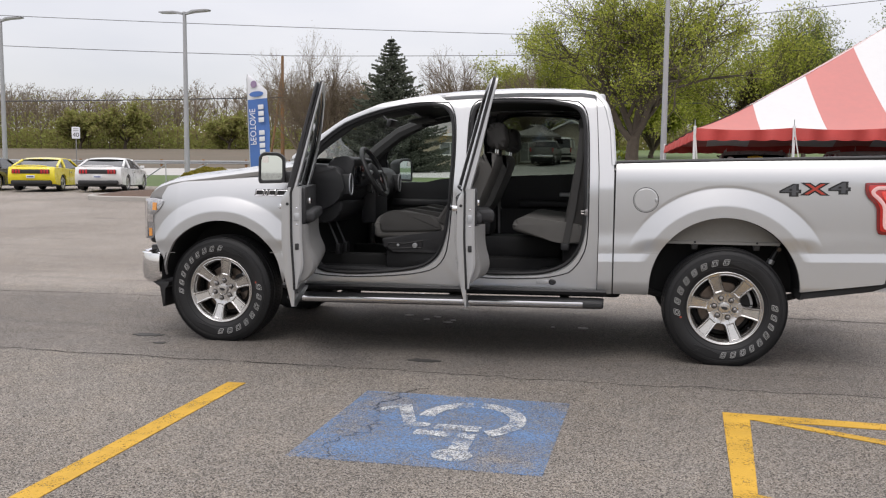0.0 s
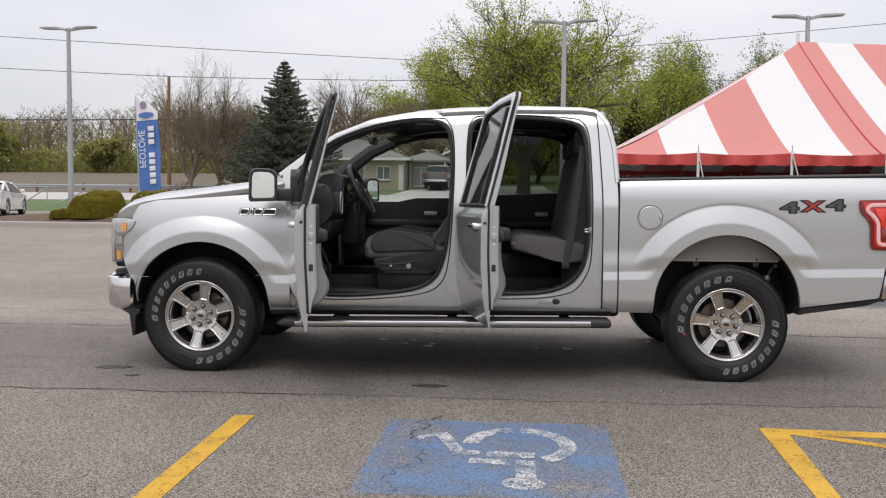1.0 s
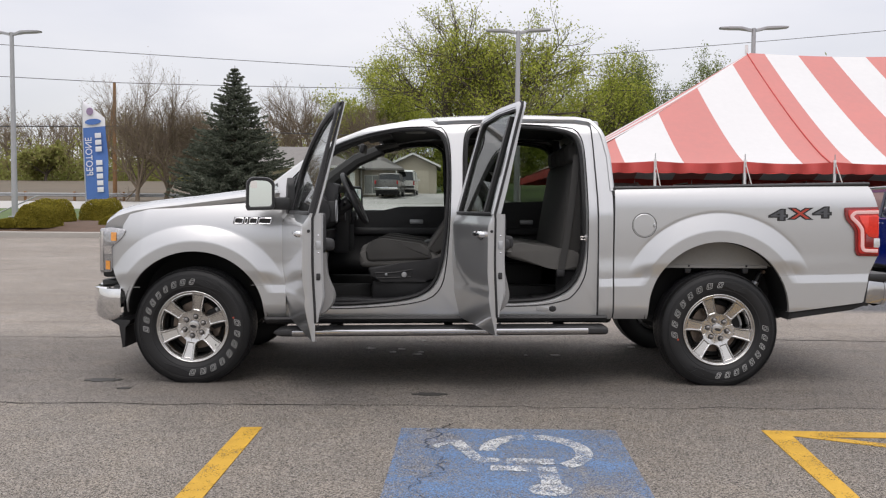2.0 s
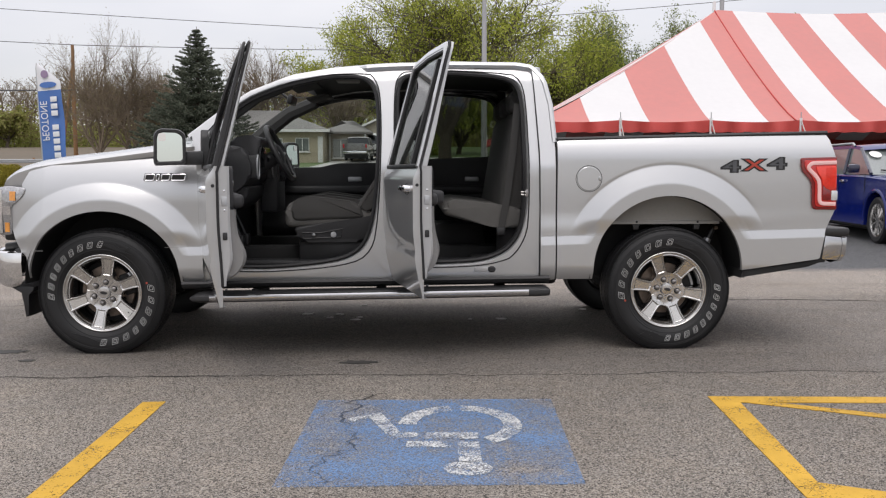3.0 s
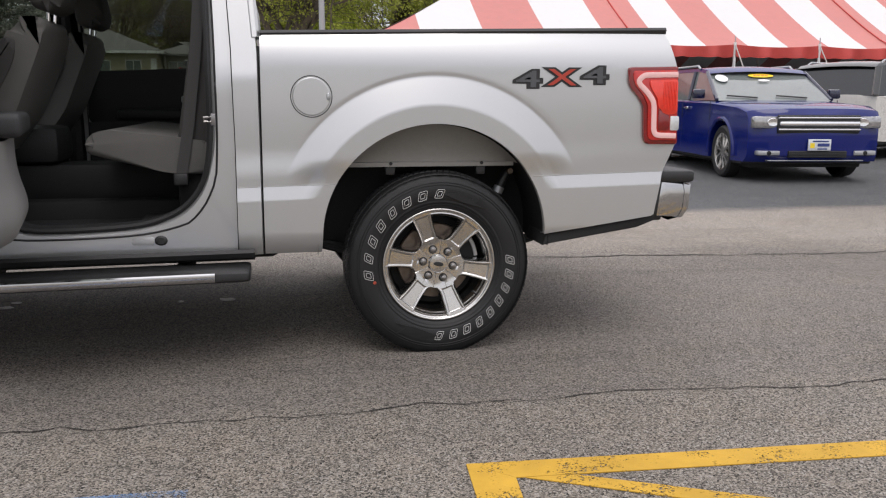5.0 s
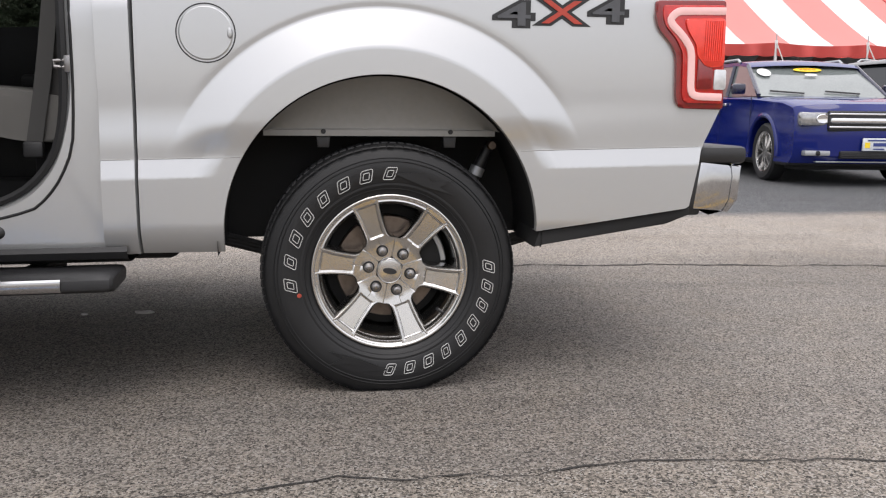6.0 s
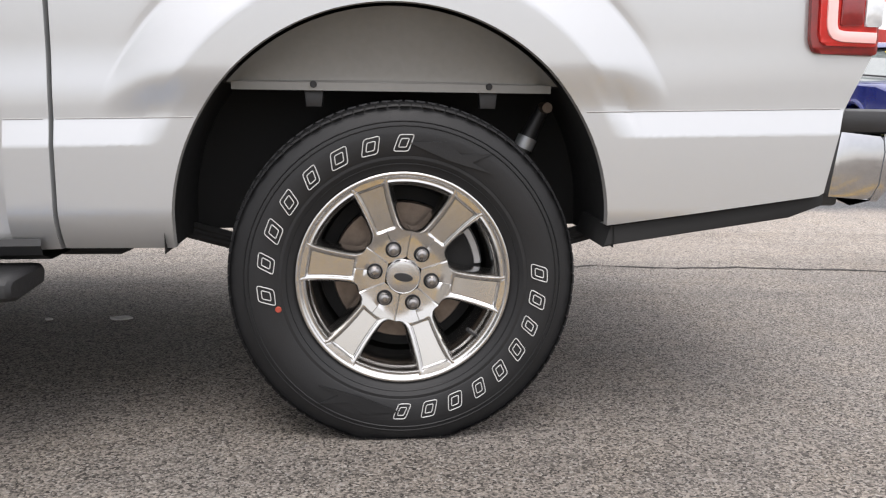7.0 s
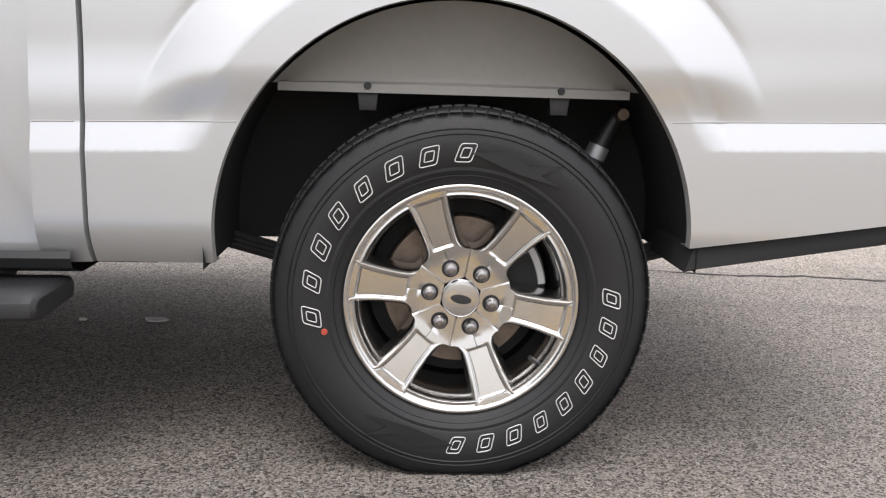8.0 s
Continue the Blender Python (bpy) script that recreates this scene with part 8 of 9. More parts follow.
# low guard rail along the far edge of the road
def make_guard_rail():
    z0 = land(0, 51)
    rail = empty("guard_rail", -30, 51, z0, "long low grey steel guard rail beside the road", "guard rail")
    bm = bmesh.new()
    grid(bm, [[(x, y, z) for x in np.linspace(-46, 17, 22)] for y, z in ((0.03, 0.28), (-0.03, 0.31), (-0.03, 0.37), (0.02, 0.40), (-0.03, 0.43), (-0.03, 0.50), (0.03, 0.53))])
    part("rail_beam", bm, POLE, rail, "ribbed steel beam")
    for k in range(20):
        bm = bmesh.new()
        box(bm, -46 + 3.3 * k - 0.07, -46 + 3.3 * k + 0.07, 0.03, 0.17, -0.05, 0.62, 0.01)
        part("rail_post", bm, TIMBER, rail)


make_guard_rail()

# planting island
def make_island():
    z0 = land(0, 21)
    out = rounded([(-18.2, 18.9), (-10.5, 18.6), (-9.5, 27.0), (-17.5, 27.5)], 1.6, 8)
    bm = bmesh.new()
    P = resample(out, 70, True)
    c = P.mean(0)
    rows = []
    for k, dz in ((1.0, -0.1), (1.0, 0.13), (0.995, 0.15), (0.965, 0.15), (0.96, 0.12)):
        rows.append([((q := c + (p - c) * k)[0], q[1], land(0, q[1]) + dz) for p in P])
    grid(bm, rows, close_u=True)
    tagged(part("island_kerb", bm, CONCRETE), "pale concrete kerb round the planting island", "kerb", kind="structure")
    bm = bmesh.new()
    rows = [[((q := c + (p - c) * k)[0], q[1], land(0, q[1]) + 0.12 + dz) for p in P] for k, dz in ((0.962, 0), (0.8, 0.12), (0.5, 0.2), (0.02, 0.22))]
    grid(bm, rows, close_u=True)
    tagged(part("mulch_bed", bm, MULCH), "brown mulch bed inside the kerb", "planting bed", kind="structure")


make_island()


# ---- plants ----
def leaf_material(name, a, b, c):
    m = bpy.data.materials.new(name)
    m.use_nodes = True
    nt = m.node_tree
    N, L = nt.nodes.new, nt.links.new
    bs = nt.nodes["Principled BSDF"]
    ge, cr = N("ShaderNodeNewGeometry"), N("ShaderNodeValToRGB")
    cr.color_ramp.elements[0].color, cr.color_ramp.elements[1].color = (*a, 1), (*c, 1)
    cr.color_ramp.elements.new(0.5).color = (*b, 1)
    L(ge.outputs["Random Per Island"], cr.inputs[0])
    L(cr.outputs[0], bs.inputs["Base Color"])
    bs.inputs["Roughness"].default_value = 0.7
    bs.inputs["Specular IOR Level"].default_value = 0.2
    tl, mx = N("ShaderNodeBsdfTranslucent"), N("ShaderNodeMixShader")
    L(cr.outputs[0], tl.inputs[0])
    mx.inputs[0].default_value = 0.5
    L(bs.outputs[0], mx.inputs[1])
    L(tl.outputs[0], mx.inputs[2])
    L(mx.outputs[0], nt.nodes["Material Output"].inputs[0])
    return m


BARK = material("grey_brown_bark", (0.10, 0.08, 0.062), 0.95, var=0.3, scale=3, fine=30)
TWIG = material("bare_brown_twigs", (0.18, 0.14, 0.10), 0.95, var=0.2)
SPRING = leaf_material("spring_green_leaves", (0.189, 0.236, 0.033), (0.342, 0.384, 0.059), (0.507, 0.519, 0.118))
SPRING_COOL = leaf_material("cool_green_leaves", (0.11, 0.145, 0.035), (0.19, 0.235, 0.06), (0.31, 0.35, 0.12))
NEEDLES = leaf_material("dark_spruce_needles", (0.062, 0.076, 0.054), (0.125, 0.142, 0.105), (0.20, 0.22, 0.17))
BROWN_NEEDLES = leaf_material("brownish_needles", (0.035, 0.03, 0.015), (0.06, 0.05, 0.025), (0.09, 0.075, 0.035))
YEW = leaf_material("clipped_yew_leaves", (0.14, 0.125, 0.018), (0.25, 0.215, 0.03), (0.38, 0.32, 0.05))
SCRUB = leaf_material("olive_scrub_leaves", (0.25, 0.205, 0.10), (0.28, 0.28, 0.09), (0.33, 0.36, 0.11))
OLIVE = leaf_material("hazy_bud_twigs", (0.23, 0.18, 0.12), (0.27, 0.215, 0.13), (0.27, 0.25, 0.12))


def limbs(soup, p, d, length, r, depth, rng, tips, spread=0.55, kids=3, rise=0.15):
    """A limb in bent pieces, with its side limbs; tips gathers the ends."""
    n = 3
    g = rng.gauss
    for i in range(n):
        e = (d[0] + g(0, 0.13), d[1] + g(0, 0.13), d[2] + g(0, 0.13) + rise * 0.3)
        k = 1 / math.sqrt(e[0] ** 2 + e[1] ** 2 + e[2] ** 2)
        e = (e[0] * k, e[1] * k, e[2] * k)
        s = length / n
        q = (p[0] + e[0] * s, p[1] + e[1] * s, p[2] + e[2] * s)
        r1 = r * (1 - 0.25 * (i + 1) / n)
        soup.rod(p, q, r * (1 - 0.25 * i / n), r1, 5 if depth > 2 else 3)
        p, d = q, e
        if depth > 0:
            for _ in range(kids if i == n - 1 else max(1, kids - 2)):
                v = (d[0] + g(0, spread), d[1] + g(0, spread), d[2] + g(0, spread) + rise)
                k = 1 / math.sqrt(v[0] ** 2 + v[1] ** 2 + v[2] ** 2)
                limbs(soup, p, (v[0] * k, v[1] * k, v[2] * k), length * rng.uniform(0.55, 0.8), r1 * 0.62, depth - 1, rng, tips, spread, kids, rise)
        else:
            tips.append(p)


def make_tree(name, x, y, height, width, label, leaf, seed, depth=4, per_tip=5, size=0.16, trunk=0.28, bark=BARK, leafy=1.0, low=0.25, z0=None):
    rng = np.random.default_rng(seed)
    dice = random.Random(seed)
    tree = empty(name, x, y, land(x, y) if z0 is None else z0, label, "tree")
    wood, tips = Soup(), []
    top = height * low
    wood.rod((0, 0, 0), (0, 0, top * 0.5), trunk, trunk * 0.85, 8)
    wood.rod((0, 0, top * 0.5), (0.1, 0, top), trunk * 0.85, trunk * 0.75, 8)
    for k in range(5):
        a = 2 * math.pi * (k + rng.uniform(-0.3, 0.3)) / 5
        d = (0.55 * math.cos(a), 0.55 * math.sin(a), 0.8)
        limbs(wood, (0.1, 0, top * rng.uniform(0.75, 1.0)), d, height * 0.28, trunk * 0.5, depth - 1, dice, tips)
    limbs(wood, (0.1, 0, top), (0.05, 0, 1), height * 0.32, trunk * 0.6, depth - 1, dice, tips)
    T = np.array(tips)
    ext = np.array([np.percentile(np.abs(T[:, 0]), 97), np.percentile(np.abs(T[:, 1]), 97), 1])
    kx, kz = width / 2 / max(ext[:2]), height / np.percentile(T[:, 2], 99)
    wood.turn_rods()
    wood.v = [v * (kx, kx, kz) for v in wood.v]
    T = T * (kx, kx, kz)
    wood.make("trunk", bark, tree)
    if leaf:
        crown = Soup()
        n = int(len(T) * per_tip)
        idx = rng.integers(0, len(T), n)
        c = T[idx] + rng.normal(0, 0.24, (n, 3))
        crown.leaves(c, np.full(n, size), rng)
        crown.make("crown", leaf, tree)
    return tree, T


make_tree("broadleaf_tree", 0.5, 55, 12.9, 13.4, "large spreading tree in fresh spring leaf", SPRING, 11, depth=5, per_tip=4.2, size=0.075, trunk=0.42, low=0.16)
make_tree("broadleaf_tree", -8.5, 88, 13.0, 12.5, "rounded tree in fresh yellow-green leaf", SPRING, 12, depth=5, per_tip=5.0, size=0.10, trunk=0.25, low=0.12)
make_tree("broadleaf_tree", 9.3, 60, 10.6, 9.5, "thin-leaved tree in fresh green behind the tent", SPRING, 13, depth=5, per_tip=2.0, size=0.08, trunk=0.2, low=0.2)
make_tree("broadleaf_tree", 14.0, 66, 11.6, 8.0, "thin-leaved tree with dark branches", SPRING_COOL, 14, depth=5, per_tip=2.0, size=0.08, trunk=0.25, low=0.3)
make_tree("broadleaf_tree", 20.5, 70, 11.6, 8.5, "thin-leaved tree with dark branches", SPRING_COOL, 15, depth=5, per_tip=2.0, size=0.08, trunk=0.25, low=0.3)
make_tree("broadleaf_tree", 3.0, 84, 9.0, 12.0, "low bushy tree in green leaf", SPRING, 16, depth=4, per_tip=14, size=0.16, trunk=0.2, low=0.06)
make_tree("broadleaf_tree", 31, 72, 11, 10, "tree in thin green leaf beyond the tent", SPRING_COOL, 17, depth=4, per_tip=7, size=0.15, trunk=0.25, low=0.3)
make_tree("bare_tree", -21.9, 50, 8.3, 5.6, "leafless brown tree with fine upright twigs", OLIVE, 21, depth=5, per_tip=0.3, size=0.04, trunk=0.2, bark=TWIG, low=0.1)
make_tree("bare_tree", -20.3, 51, 7.6, 6.2, "leafless brown tree with a dense twiggy crown", OLIVE, 25, depth=5, per_tip=0.3, size=0.04, trunk=0.2, bark=TWIG, low=0.08)
make_tree("bare_tree", -18.4, 52, 6.4, 4.4, "slender leafless reddish-brown tree beside the spruce", OLIVE, 22, depth=5, per_tip=0.3, size=0.04, trunk=0.16, bark=TWIG, low=0.08)
make_tree("bare_tree", -14.6, 74, 9.4, 8.0, "leafless grey-brown tree behind the house", OLIVE, 23, depth=5, per_tip=0.3, size=0.05, trunk=0.28, bark=TWIG, low=0.15)
make_tree("bare_tree", -9.0, 78, 9.0, 7.0, "leafless grey-brown tree behind the house", OLIVE, 24, depth=5, per_tip=0.3, size=0.05, trunk=0.28, bark=TWIG, low=0.15)


def make_conifer(x, y, height, width, label, leaf, seed, rows=34):
    """Whorls of drooping branches with upturned tips, each hung with fine sprays."""
    rng = np.random.default_rng(seed)
    tree = empty("spruce_tree", x, y, land(x, y), label, "tree")
    wood = Soup()
    wood.rod((0, 0, 0), (0, 0, height * 0.5), 0.2, 0.12, 8)
    wood.rod((0, 0, height * 0.5), (0, 0, height * 0.99), 0.12, 0.015, 8)
    C, D = [], []
    for i in range(rows):
        t = (i + rng.uniform(-0.2, 0.2)) / rows
        z = height * (0.05 + 0.93 * max(0.0, t))
        R = width / 2 * (1 - max(0.0, t)) ** 0.9 + 0.06
        n = int(8 + 10 * (1 - t))
        for k in range(n):
            a = 2 * math.pi * (k + rng.uniform(0, 0.9)) / n
            rr = R * rng.choice((0.62, 0.85, 1.0, 1.0, 1.12)) * rng.uniform(0.9, 1.06)
            ca, sa = math.cos(a), math.sin(a)
            last = (0, 0, z)
            for u in np.linspace(0.2, 1.0, max(4, int(rr / 0.12))):
                p = (rr * u * ca, rr * u * sa, z - 0.42 * rr * u + 0.36 * rr * u ** 2.2)
                if u > 0.5:
                    wood.rod(last, p, 0.014, 0.010)
                last = p
                wide = 0.30 * rr * (1.05 - u) + 0.05
                for _ in range(7):
                    off = rng.uniform(-wide, wide)
                    C.append((p[0] - sa * off, p[1] + ca * off, p[2] - abs(off) * 0.18 + rng.normal(0, 0.035)))
                    D.append((ca + rng.normal(0, 0.45), sa + rng.normal(0, 0.45), rng.normal(0.05, 0.35)))
    C, D = np.array(C), np.array(D)
    D /= np.linalg.norm(D, axis=1)[:, None]
    side = np.cross(D, rng.normal(size=D.shape))
    side /= np.linalg.norm(side, axis=1)[:, None]
    s = rng.uniform(0.07, 0.13, len(C))[:, None]
    crown = Soup()
    crown.quads(np.stack([C - D * s, C + side * s * 0.38, C + D * s, C - side * s * 0.38], 1))
    wood.make("trunk", BARK, tree)
    crown.make("crown", leaf, tree)


make_conifer(-14.9, 47.7, 8.7, 8.8, "dark green spruce tree on the grass", NEEDLES, 31, 40)
make_conifer(8.7, 58, 7.2, 4.0, "brownish-green spruce tree behind the tent", BROWN_NEEDLES, 32, 30)


def make_shrub(x, y, w, h, seed, label):
    rng = np.random.default_rng(seed)
    sh = empty("clipped_shrub", x, y, land(x, y) + 0.22, label, "shrub", "clipped shrubs")
    s = Soup()
    n = 15000
    d = rng.normal(size=(n, 3))
    d /= np.linalg.norm(d, axis=1)[:, None]
    d[:, 2] = np.abs(d[:, 2])
    r = rng.uniform(0.88, 1.0, n)[:, None] * (1 + 0.06 * np.sin(d[:, :1] * 7 + seed) + 0.05 * np.sin(d[:, 1:2] * 9))
    p = d * r
    p = np.sign(p) * np.abs(p) ** 0.85 * (w / 2, w / 2, h)
    s.leaves(p, np.full(n, 0.021), rng)
    s.make("foliage", YEW, sh)
    bm = bmesh.new()
    for k in range(5):
        a = 2 * math.pi * k / 5
        tube(bm, [(0, 0, -0.1), (0.2 * w * math.cos(a), 0.2 * w * math.sin(a), h * 0.5)], 0.02, 5)
    part("stems", bm, BARK, sh)
    core = bmesh.new()
    bmesh.ops.create_icosphere(core, subdivisions=3, radius=1.0)
    for v in core.verts:
        v.co = Vector((v.co.x * w * 0.445, v.co.y * w * 0.445, max(0, v.co.z) * h * 0.90))
    part("inner_foliage", core, YEW, sh)


make_shrub(-14.1, 19.8, 1.35, 0.72, 41, "low clipped yellow-green shrub on the mulch")
make_shrub(-14.65, 21.9, 1.50, 0.86, 42, "low clipped yellow-green shrub on the mulch")
make_shrub(-13.65, 23.6, 1.55, 0.86, 43, "low clipped yellow-green shrub on the mulch")
make_shrub(-14.9, 19.5, 0.55, 0.28, 44, "tiny clipped green shrub on the mulch")
make_shrub(-12.2, 20.6, 0.7, 0.35, 45, "small clipped green shrub on the mulch")


def make_woods():
    rng = np.random.default_rng(51)
    wood, haze, scrub = Soup(), Soup(), Soup()
    for i in range(950):
        x = rng.uniform(-300, 75)
        y = rng.uniform(121, 150)
        z = land(x, y)
        h = rng.uniform(9.0, 13.6) * (1 + 0.12 * math.sin(x * 0.09))
        wood.rod((x, y, z), (x + rng.normal(0, 0.3), y, z + h * 0.8), 0.12, 0.03)
        tips = []
        for k in range(11):
            s = rng.uniform(0.3, 0.95)
            a = rng.uniform(0, 2 * math.pi)
            L = h * 0.33 * (1.15 - s)
            q = (x + L * 0.8 * math.cos(a), y + L * 0.8 * math.sin(a), z + h * s * 0.8 + L * 1.1)
            wood.rod((x, y, z + h * s * 0.75), q, 0.065, 0.03)
            for j in range(3):
                b = rng.uniform(0, 2 * math.pi)
                q2 = (q[0] + 0.8 * math.cos(b), q[1], q[2] + rng.uniform(0.1, 0.9))
                wood.rod(q, q2, 0.034, 0.016)
                tips.append(q2)
        T = np.repeat(np.array(tips), 2, 0)
        haze.leaves(T + rng.normal(0, 0.22, T.shape), np.full(len(T), 0.10), rng)
    n = 150000
    x = rng.uniform(-300, 75, n)
    y = rng.uniform(119.5, 148, n)
    hh = 4.9 + 1.2 * np.sin(x * 0.21) + 0.9 * np.sin(x * 0.57 + 1) + (y - 120) * 0.06
    z = np.array([land(a, b) for a, b in zip(x, y)]) + rng.uniform(0, 1, n) ** 1.7 * np.maximum(hh * 1.35, 0.9)
    scrub.leaves(np.stack([x, y, z], 1), np.full(n, 0.21), rng)
    low = np.array([land(a, b) for a, b in zip(x[:50000], y[:50000])]) + rng.uniform(0, 1, 50000) * 3.4
    scrub.leaves(np.stack([x[:50000] + 0.7, y[:50000], low], 1), np.full(50000, 0.34), rng)
    ob = wood.make("bare_woods", TWIG)
    tagged(ob, "long belt of bare brown trees beyond the field", "woods", kind="stuff")
    tagged(haze.make("woods_twigs", OLIVE, ob), "hazy budding twigs")
    tagged(scrub.make("woods_undergrowth", SCRUB, ob), "olive green undergrowth")
    for k, (xx, h, w) in enumerate(((-78, 6.4, 8), (-86, 5.8, 6), (-60, 5.0, 6), (-110, 6.0, 7))):
        make_tree("broadleaf_tree", xx, 119, h, w, "green leafing tree at the edge of the woods", SCRUB, 60 + k, depth=3, per_tip=20, size=0.22, trunk=0.15, low=0.12)


make_woods()


# ---- houses across the road ----
BRICK = material("tan_stone_veneer", (0.40, 0.35, 0.26), 0.9, var=0.2, scale=5, fine=18, bump=0.4, bump_scale=14)
SIDING = material("tan_siding", (0.40, 0.36, 0.29), 0.8, var=0.05)
SHINGLE = material("grey_asphalt_shingles", (0.20, 0.19, 0.18), 0.9, var=0.2, scale=3, fine=20)
WHITE_TRIM = material("white_painted_trim", (0.70, 0.70, 0.68), 0.6, var=0.05)
GARAGE = material("beige_garage_door", (0.46, 0.42, 0.34), 0.7, var=0.05)


def house_window(x0, x1, z0, z1, y, parent, panes=2):
    bm = bmesh.new()
    box(bm, x0, x1, y - 0.06, y + 0.02, z0, z1, 0.01)
    w = part("window", bm, WHITE_TRIM, parent, "white framed window")
    n = panes
    for k in range(n):
        a, b = x0 + 0.06 + (x1 - x0 - 0.06) * k / n, x0 + (x1 - x0 - 0.06) * (k + 1) / n
        bm = bmesh.new()
        box(bm, a, b, y - 0.075, y - 0.06, z0 + 0.07, z1 - 0.07)
        part("pane", bm, PALE_GLASS, w)
    bm = bmesh.new()
    box(bm, x0 - 0.08, x1 + 0.08, y - 0.14, y, z0 - 0.07, z0, 0.01)
    part("sill", bm, WHITE_TRIM, w)


def hip_roof(bm, x0, x1, y0, y1, z0, z1, over=0.55, run=None):
    x0, x1, y0, y1 = x0 - over, x1 + over, y0 - over, y1 + over
    r = run or (y1 - y0) / 2
    m = (y0 + y1) / 2
    lo = [bm.verts.new(p) for p in ((x0, y0, z0), (x1, y0, z0), (x1, y1, z0), (x0, y1, z0))]
    up = [bm.verts.new(p) for p in ((x0, y0, z0 + 0.16), (x1, y0, z0 + 0.16), (x1, y1, z0 + 0.16), (x0, y1, z0 + 0.16))]
    a, b = bm.verts.new((x0 + r, m, z1)), bm.verts.new((x1 - r, m, z1))
    bm.faces.new(lo[::-1])
    for i in range(4):
        bm.faces.new((lo[i], lo[(i + 1) % 4], up[(i + 1) % 4], up[i]))
    bm.faces.new((up[0], up[1], b, a)), bm.faces.new((up[2], up[3], a, b))
    bm.faces.new((up[1], up[2], b)), bm.faces.new((up[3], up[0], a))


def make_houses():
    y0 = 62.0
    z0 = land(0, y0)
    h = empty("bungalow", -14.0, y0, z0, "single-storey tan stone bungalow with hipped grey roof", "house")
    # local frame: x right, y away
    bm = bmesh.new()
    box(bm, -7.0, 5.2, 0, 8, -0.4, 2.45)
    part("wall", bm, BRICK, h, "tan stone walls")
    bm = bmesh.new()
    hip_roof(bm, -7.0, 5.2, 0, 8, 2.4, 4.35)
    part("roof", bm, SHINGLE, h, "grey shingled hipped roof", 10)
    bm = bmesh.new()
    box(bm, -7.56, 5.76, -0.58, -0.55, 2.38, 2.58)
    part("fascia", bm, WHITE_TRIM, h)
    house_window(-0.6, 2.0, 0.85, 1.9, 0, h, 3)
    house_window(-5.2, -3.2, 0.95, 1.9, 0, h, 2)
    bm = bmesh.new()
    box(bm, 4.75, 5.15, -0.05, 0.05, 0.0, 2.05, 0.01)
    part("corner_board", bm, WHITE_TRIM, h, "white corner board")
    house_window(3.0, 4.1, 0.85, 1.95, 0, h, 2)
    bm = bmesh.new()
    box(bm, 5.2, 8.4, 3.4, 8, -0.4, 2.45)
    part("wing_wall", bm, SIDING, h, "tan siding wall of the wing")
    house_window(5.6, 7.6, 0.4, 2.0, 3.4, h, 3)
    bm = bmesh.new()
    hip_roof(bm, 4.9, 8.4, 3.4, 8, 2.4, 3.6, 0.5)
    part("wing_roof", bm, SHINGLE, h, "grey shingled wing roof", 10)
    for x in (5.4, 8.3):
        bm = bmesh.new()
        box(bm, x - 0.06, x + 0.06, 2.95, 3.07, -0.3, 2.4, 0.01)
        part("porch_post", bm, WHITE_TRIM, h, "white porch post")
    # garage
    y1 = 74.0
    g = empty("garage_house", -4.8, y1, land(0, y1), "tan gabled garage with a wide beige door", "house")
    bm = bmesh.new()
    plate(bm, [(-2.0, -0.4), (2.4, -0.4), (2.4, 2.55), (0.2, 3.6), (-2.0, 2.55)], 0, 8)
    part("wall", bm, SIDING, g, "tan siding walls", 10)
    for s in (-1, 1):
        bm = bmesh.new()
        xo = 0.2 + s * 2.6
        plate(bm, [(0.2, 3.61), (0.2, 3.8), (xo, 2.60), (xo, 2.41)], -0.5, 8.4)
        part("roof_slope", bm, SHINGLE, g, "grey shingled roof slope", 10)
        bm = bmesh.new()
        plate(bm, [(0.2, 3.63), (0.2, 3.82), (xo, 2.62), (xo, 2.43)], -0.55, -0.505)
        part("barge_board", bm, WHITE_TRIM, g, "white barge board", 10)
    bm = bmesh.new()
    box(bm, -1.3, 1.7, -0.06, 0.02, -0.3, 2.15, 0.01)
    d = part("garage_door", bm, GARAGE, g, "beige sectional garage door")
    for k in range(3):
        bm = bmesh.new()
        box(bm, -1.28, 1.68, -0.068, -0.06, 0.28 + 0.62 * k, 0.31 + 0.62 * k)
        part("door_joint", bm, SIDING, d)
    # drive
    bm = bmesh.new()
    rows = [[(x, y, land(0, y) + 0.012) for x in (-8.5, -4, 3.0)] for y in (50.0, 54, 58, 62, 66, 70, 73.95)]
    grid(bm, rows)
    tagged(part("driveway", bm, ROAD, smooth=False), "pale concrete driveway in front of the garage", "driveway", kind="structure")


make_houses()

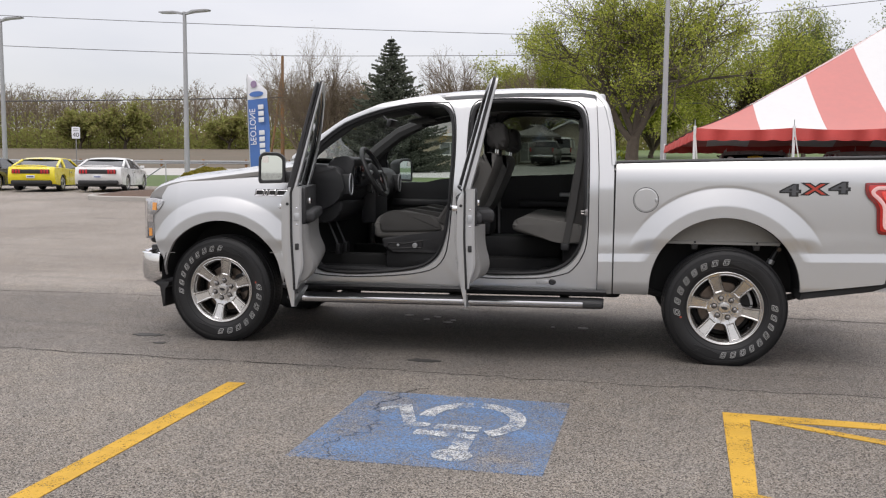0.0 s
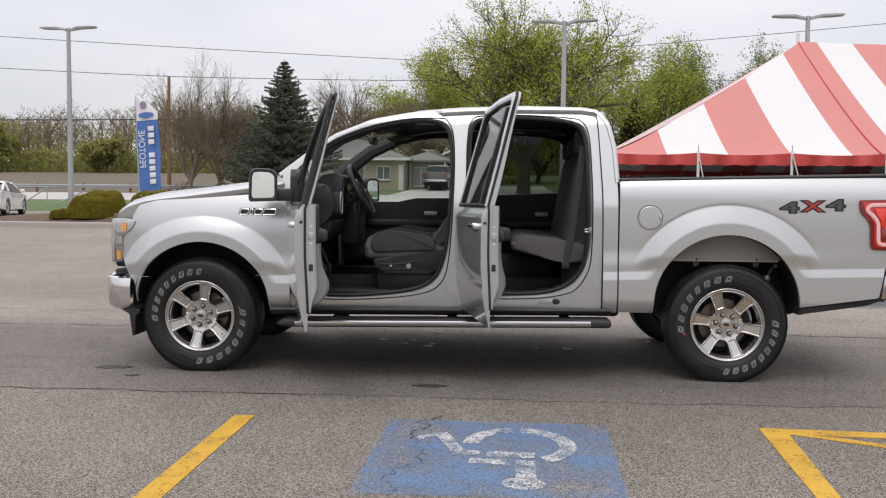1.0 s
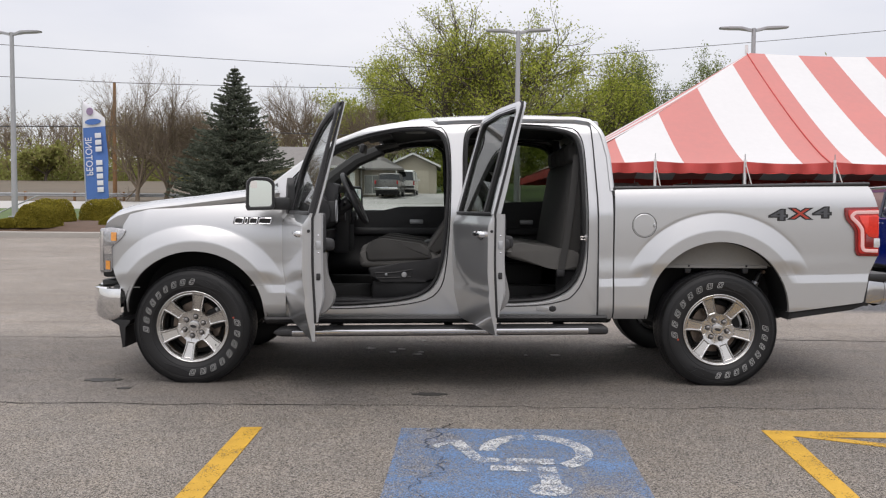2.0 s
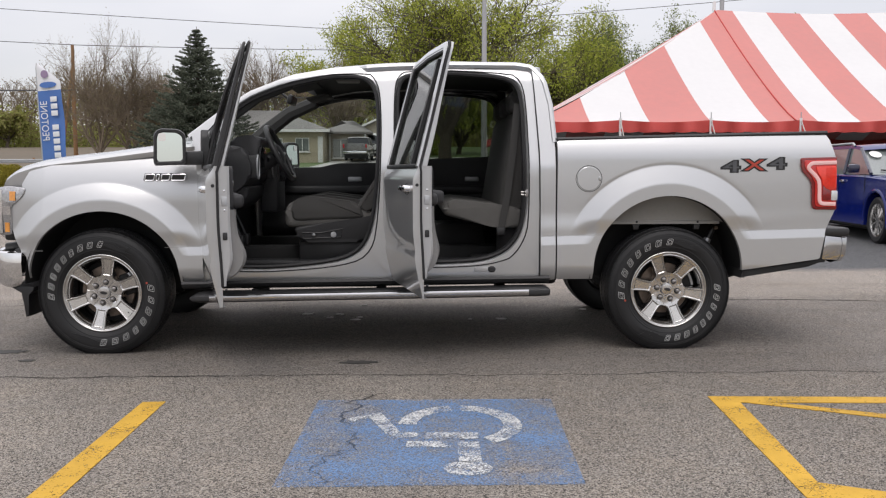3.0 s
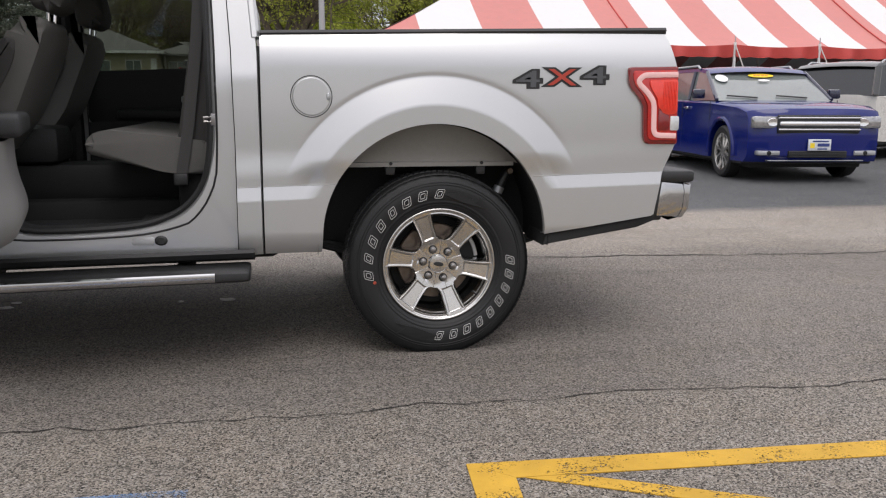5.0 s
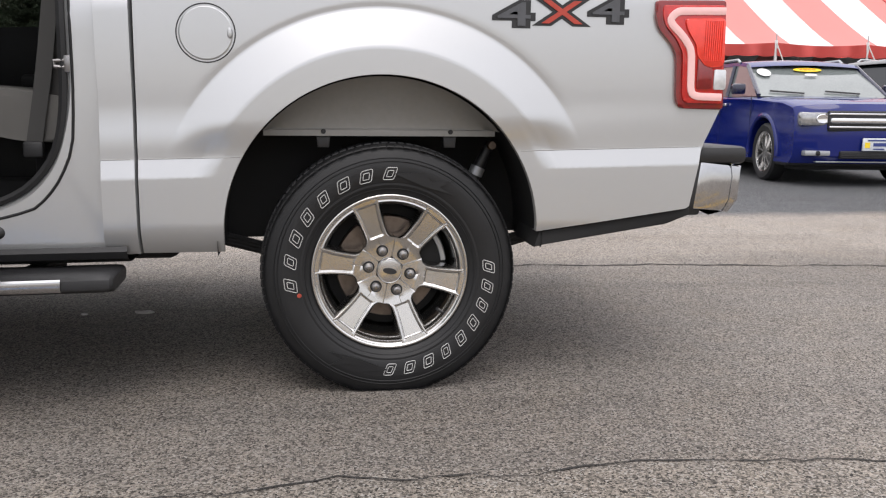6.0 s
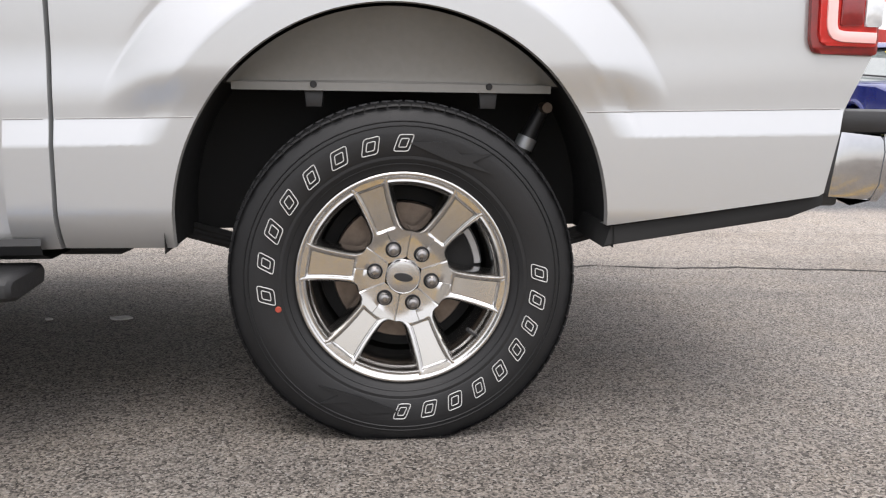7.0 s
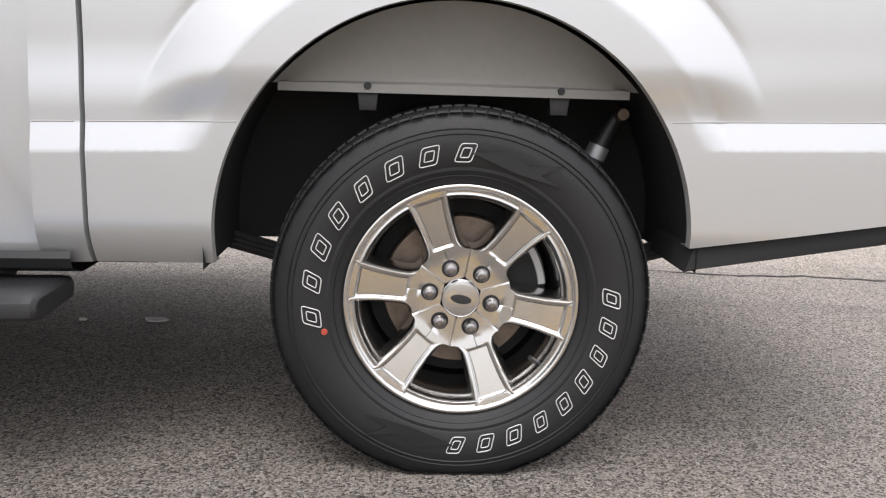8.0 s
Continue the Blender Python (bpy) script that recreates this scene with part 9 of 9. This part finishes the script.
PICKUP = dict(SUV, wheelbase=3.5, half=0.98, clear=0.42, wheel=0.40, belt=1.25, rails=None, handles=(), gaps=(0.45, 1.63, 2.55), spokes=6,
              lower=[(4.75, 0.50), (4.82, 0.62), (4.84, 0.85), (4.80, 1.30), (4.5, 1.31), (2.6, 1.28), (0.85, 1.25), (0.45, 1.24), (-0.7, 1.14), (-0.90, 1.0), (-0.95, 0.6), (-0.85, 0.42)],
              glass=[(0.42, 1.22), (1.15, 1.80), (1.32, 1.83), (2.45, 1.83), (2.62, 1.75), (2.68, 1.24)],
              roof=[(1.05, 1.75), (1.18, 1.82), (1.5, 1.86), (2.2, 1.87), (2.5, 1.84), (2.6, 1.77)],
              pillars=[((0.45, 1.24), (1.14, 1.78), 0.045), ((1.62, 1.24), (1.62, 1.82), 0.04), ((2.66, 1.24), (2.58, 1.78), 0.06)], mirror=(0.75, 1.36))
VAN = dict(SUV, wheelbase=3.5, half=0.98, clear=0.35, wheel=0.36, belt=1.15, rails=None, handles=(), gaps=(), spokes=6, lean=0.10,
           lower=[(4.5, 0.38), (4.6, 0.5), (4.62, 1.15), (0.2, 1.15), (-0.3, 1.12), (-0.75, 0.95), (-0.85, 0.6), (-0.75, 0.35)],
           glass=[(0.1, 1.14), (0.75, 1.75), (1.0, 1.83), (4.5, 1.85), (4.6, 1.14)],
           roof=[(0.6, 1.70), (0.8, 1.82), (1.4, 1.98), (3.0, 2.02), (4.4, 2.0), (4.58, 1.86)],
           pillars=[((0.12, 1.15), (0.78, 1.76), 0.05), ((4.58, 1.15), (4.54, 1.88), 0.07), ((1.4, 1.15), (1.4, 1.9), 0.06)], mirror=(0.4, 1.3))


def tail_lamps(cp, x, half, z0, z1):
    for s in (-1, 1):
        bm = bmesh.new()
        box(bm, x - 0.06, x + 0.02, s * (half - 0.09) - 0.06, s * (half - 0.09) + 0.06, z0, z1, 0.015)
        cp("tail_lamp", bm, LAMP_RED, "red tail lamp")
    bm = bmesh.new()
    box(bm, x - 0.03, x + 0.06, -half + 0.05, half - 0.05, 0.52, 0.68, 0.02)
    cp("rear_bumper", bm, CHROME if half < 1 and z1 > 1.2 else BLACK, "rear bumper")
    bm = bmesh.new()
    box(bm, x - 0.0, x + 0.075, -0.16, 0.16, 0.60, 0.72, 0.005)
    cp("rear_plate", bm, PLATE, "pale rear plate")


car, cp = make_car("old_pickup", -6.0, 65.5, 3, "brownish-grey pickup parked on the driveway", CAR_GREY, PICKUP, "pickup truck", "parked cars")
tail_lamps(cp, 4.83, 0.96, 0.95, 1.22)
car, cp = make_car("passenger_van", -5.0, 71.0, 2, "white passenger van parked before the garage", CAR_WHITE, VAN, "van", "parked cars")
tail_lamps(cp, 4.62, 0.97, 0.75, 1.1)
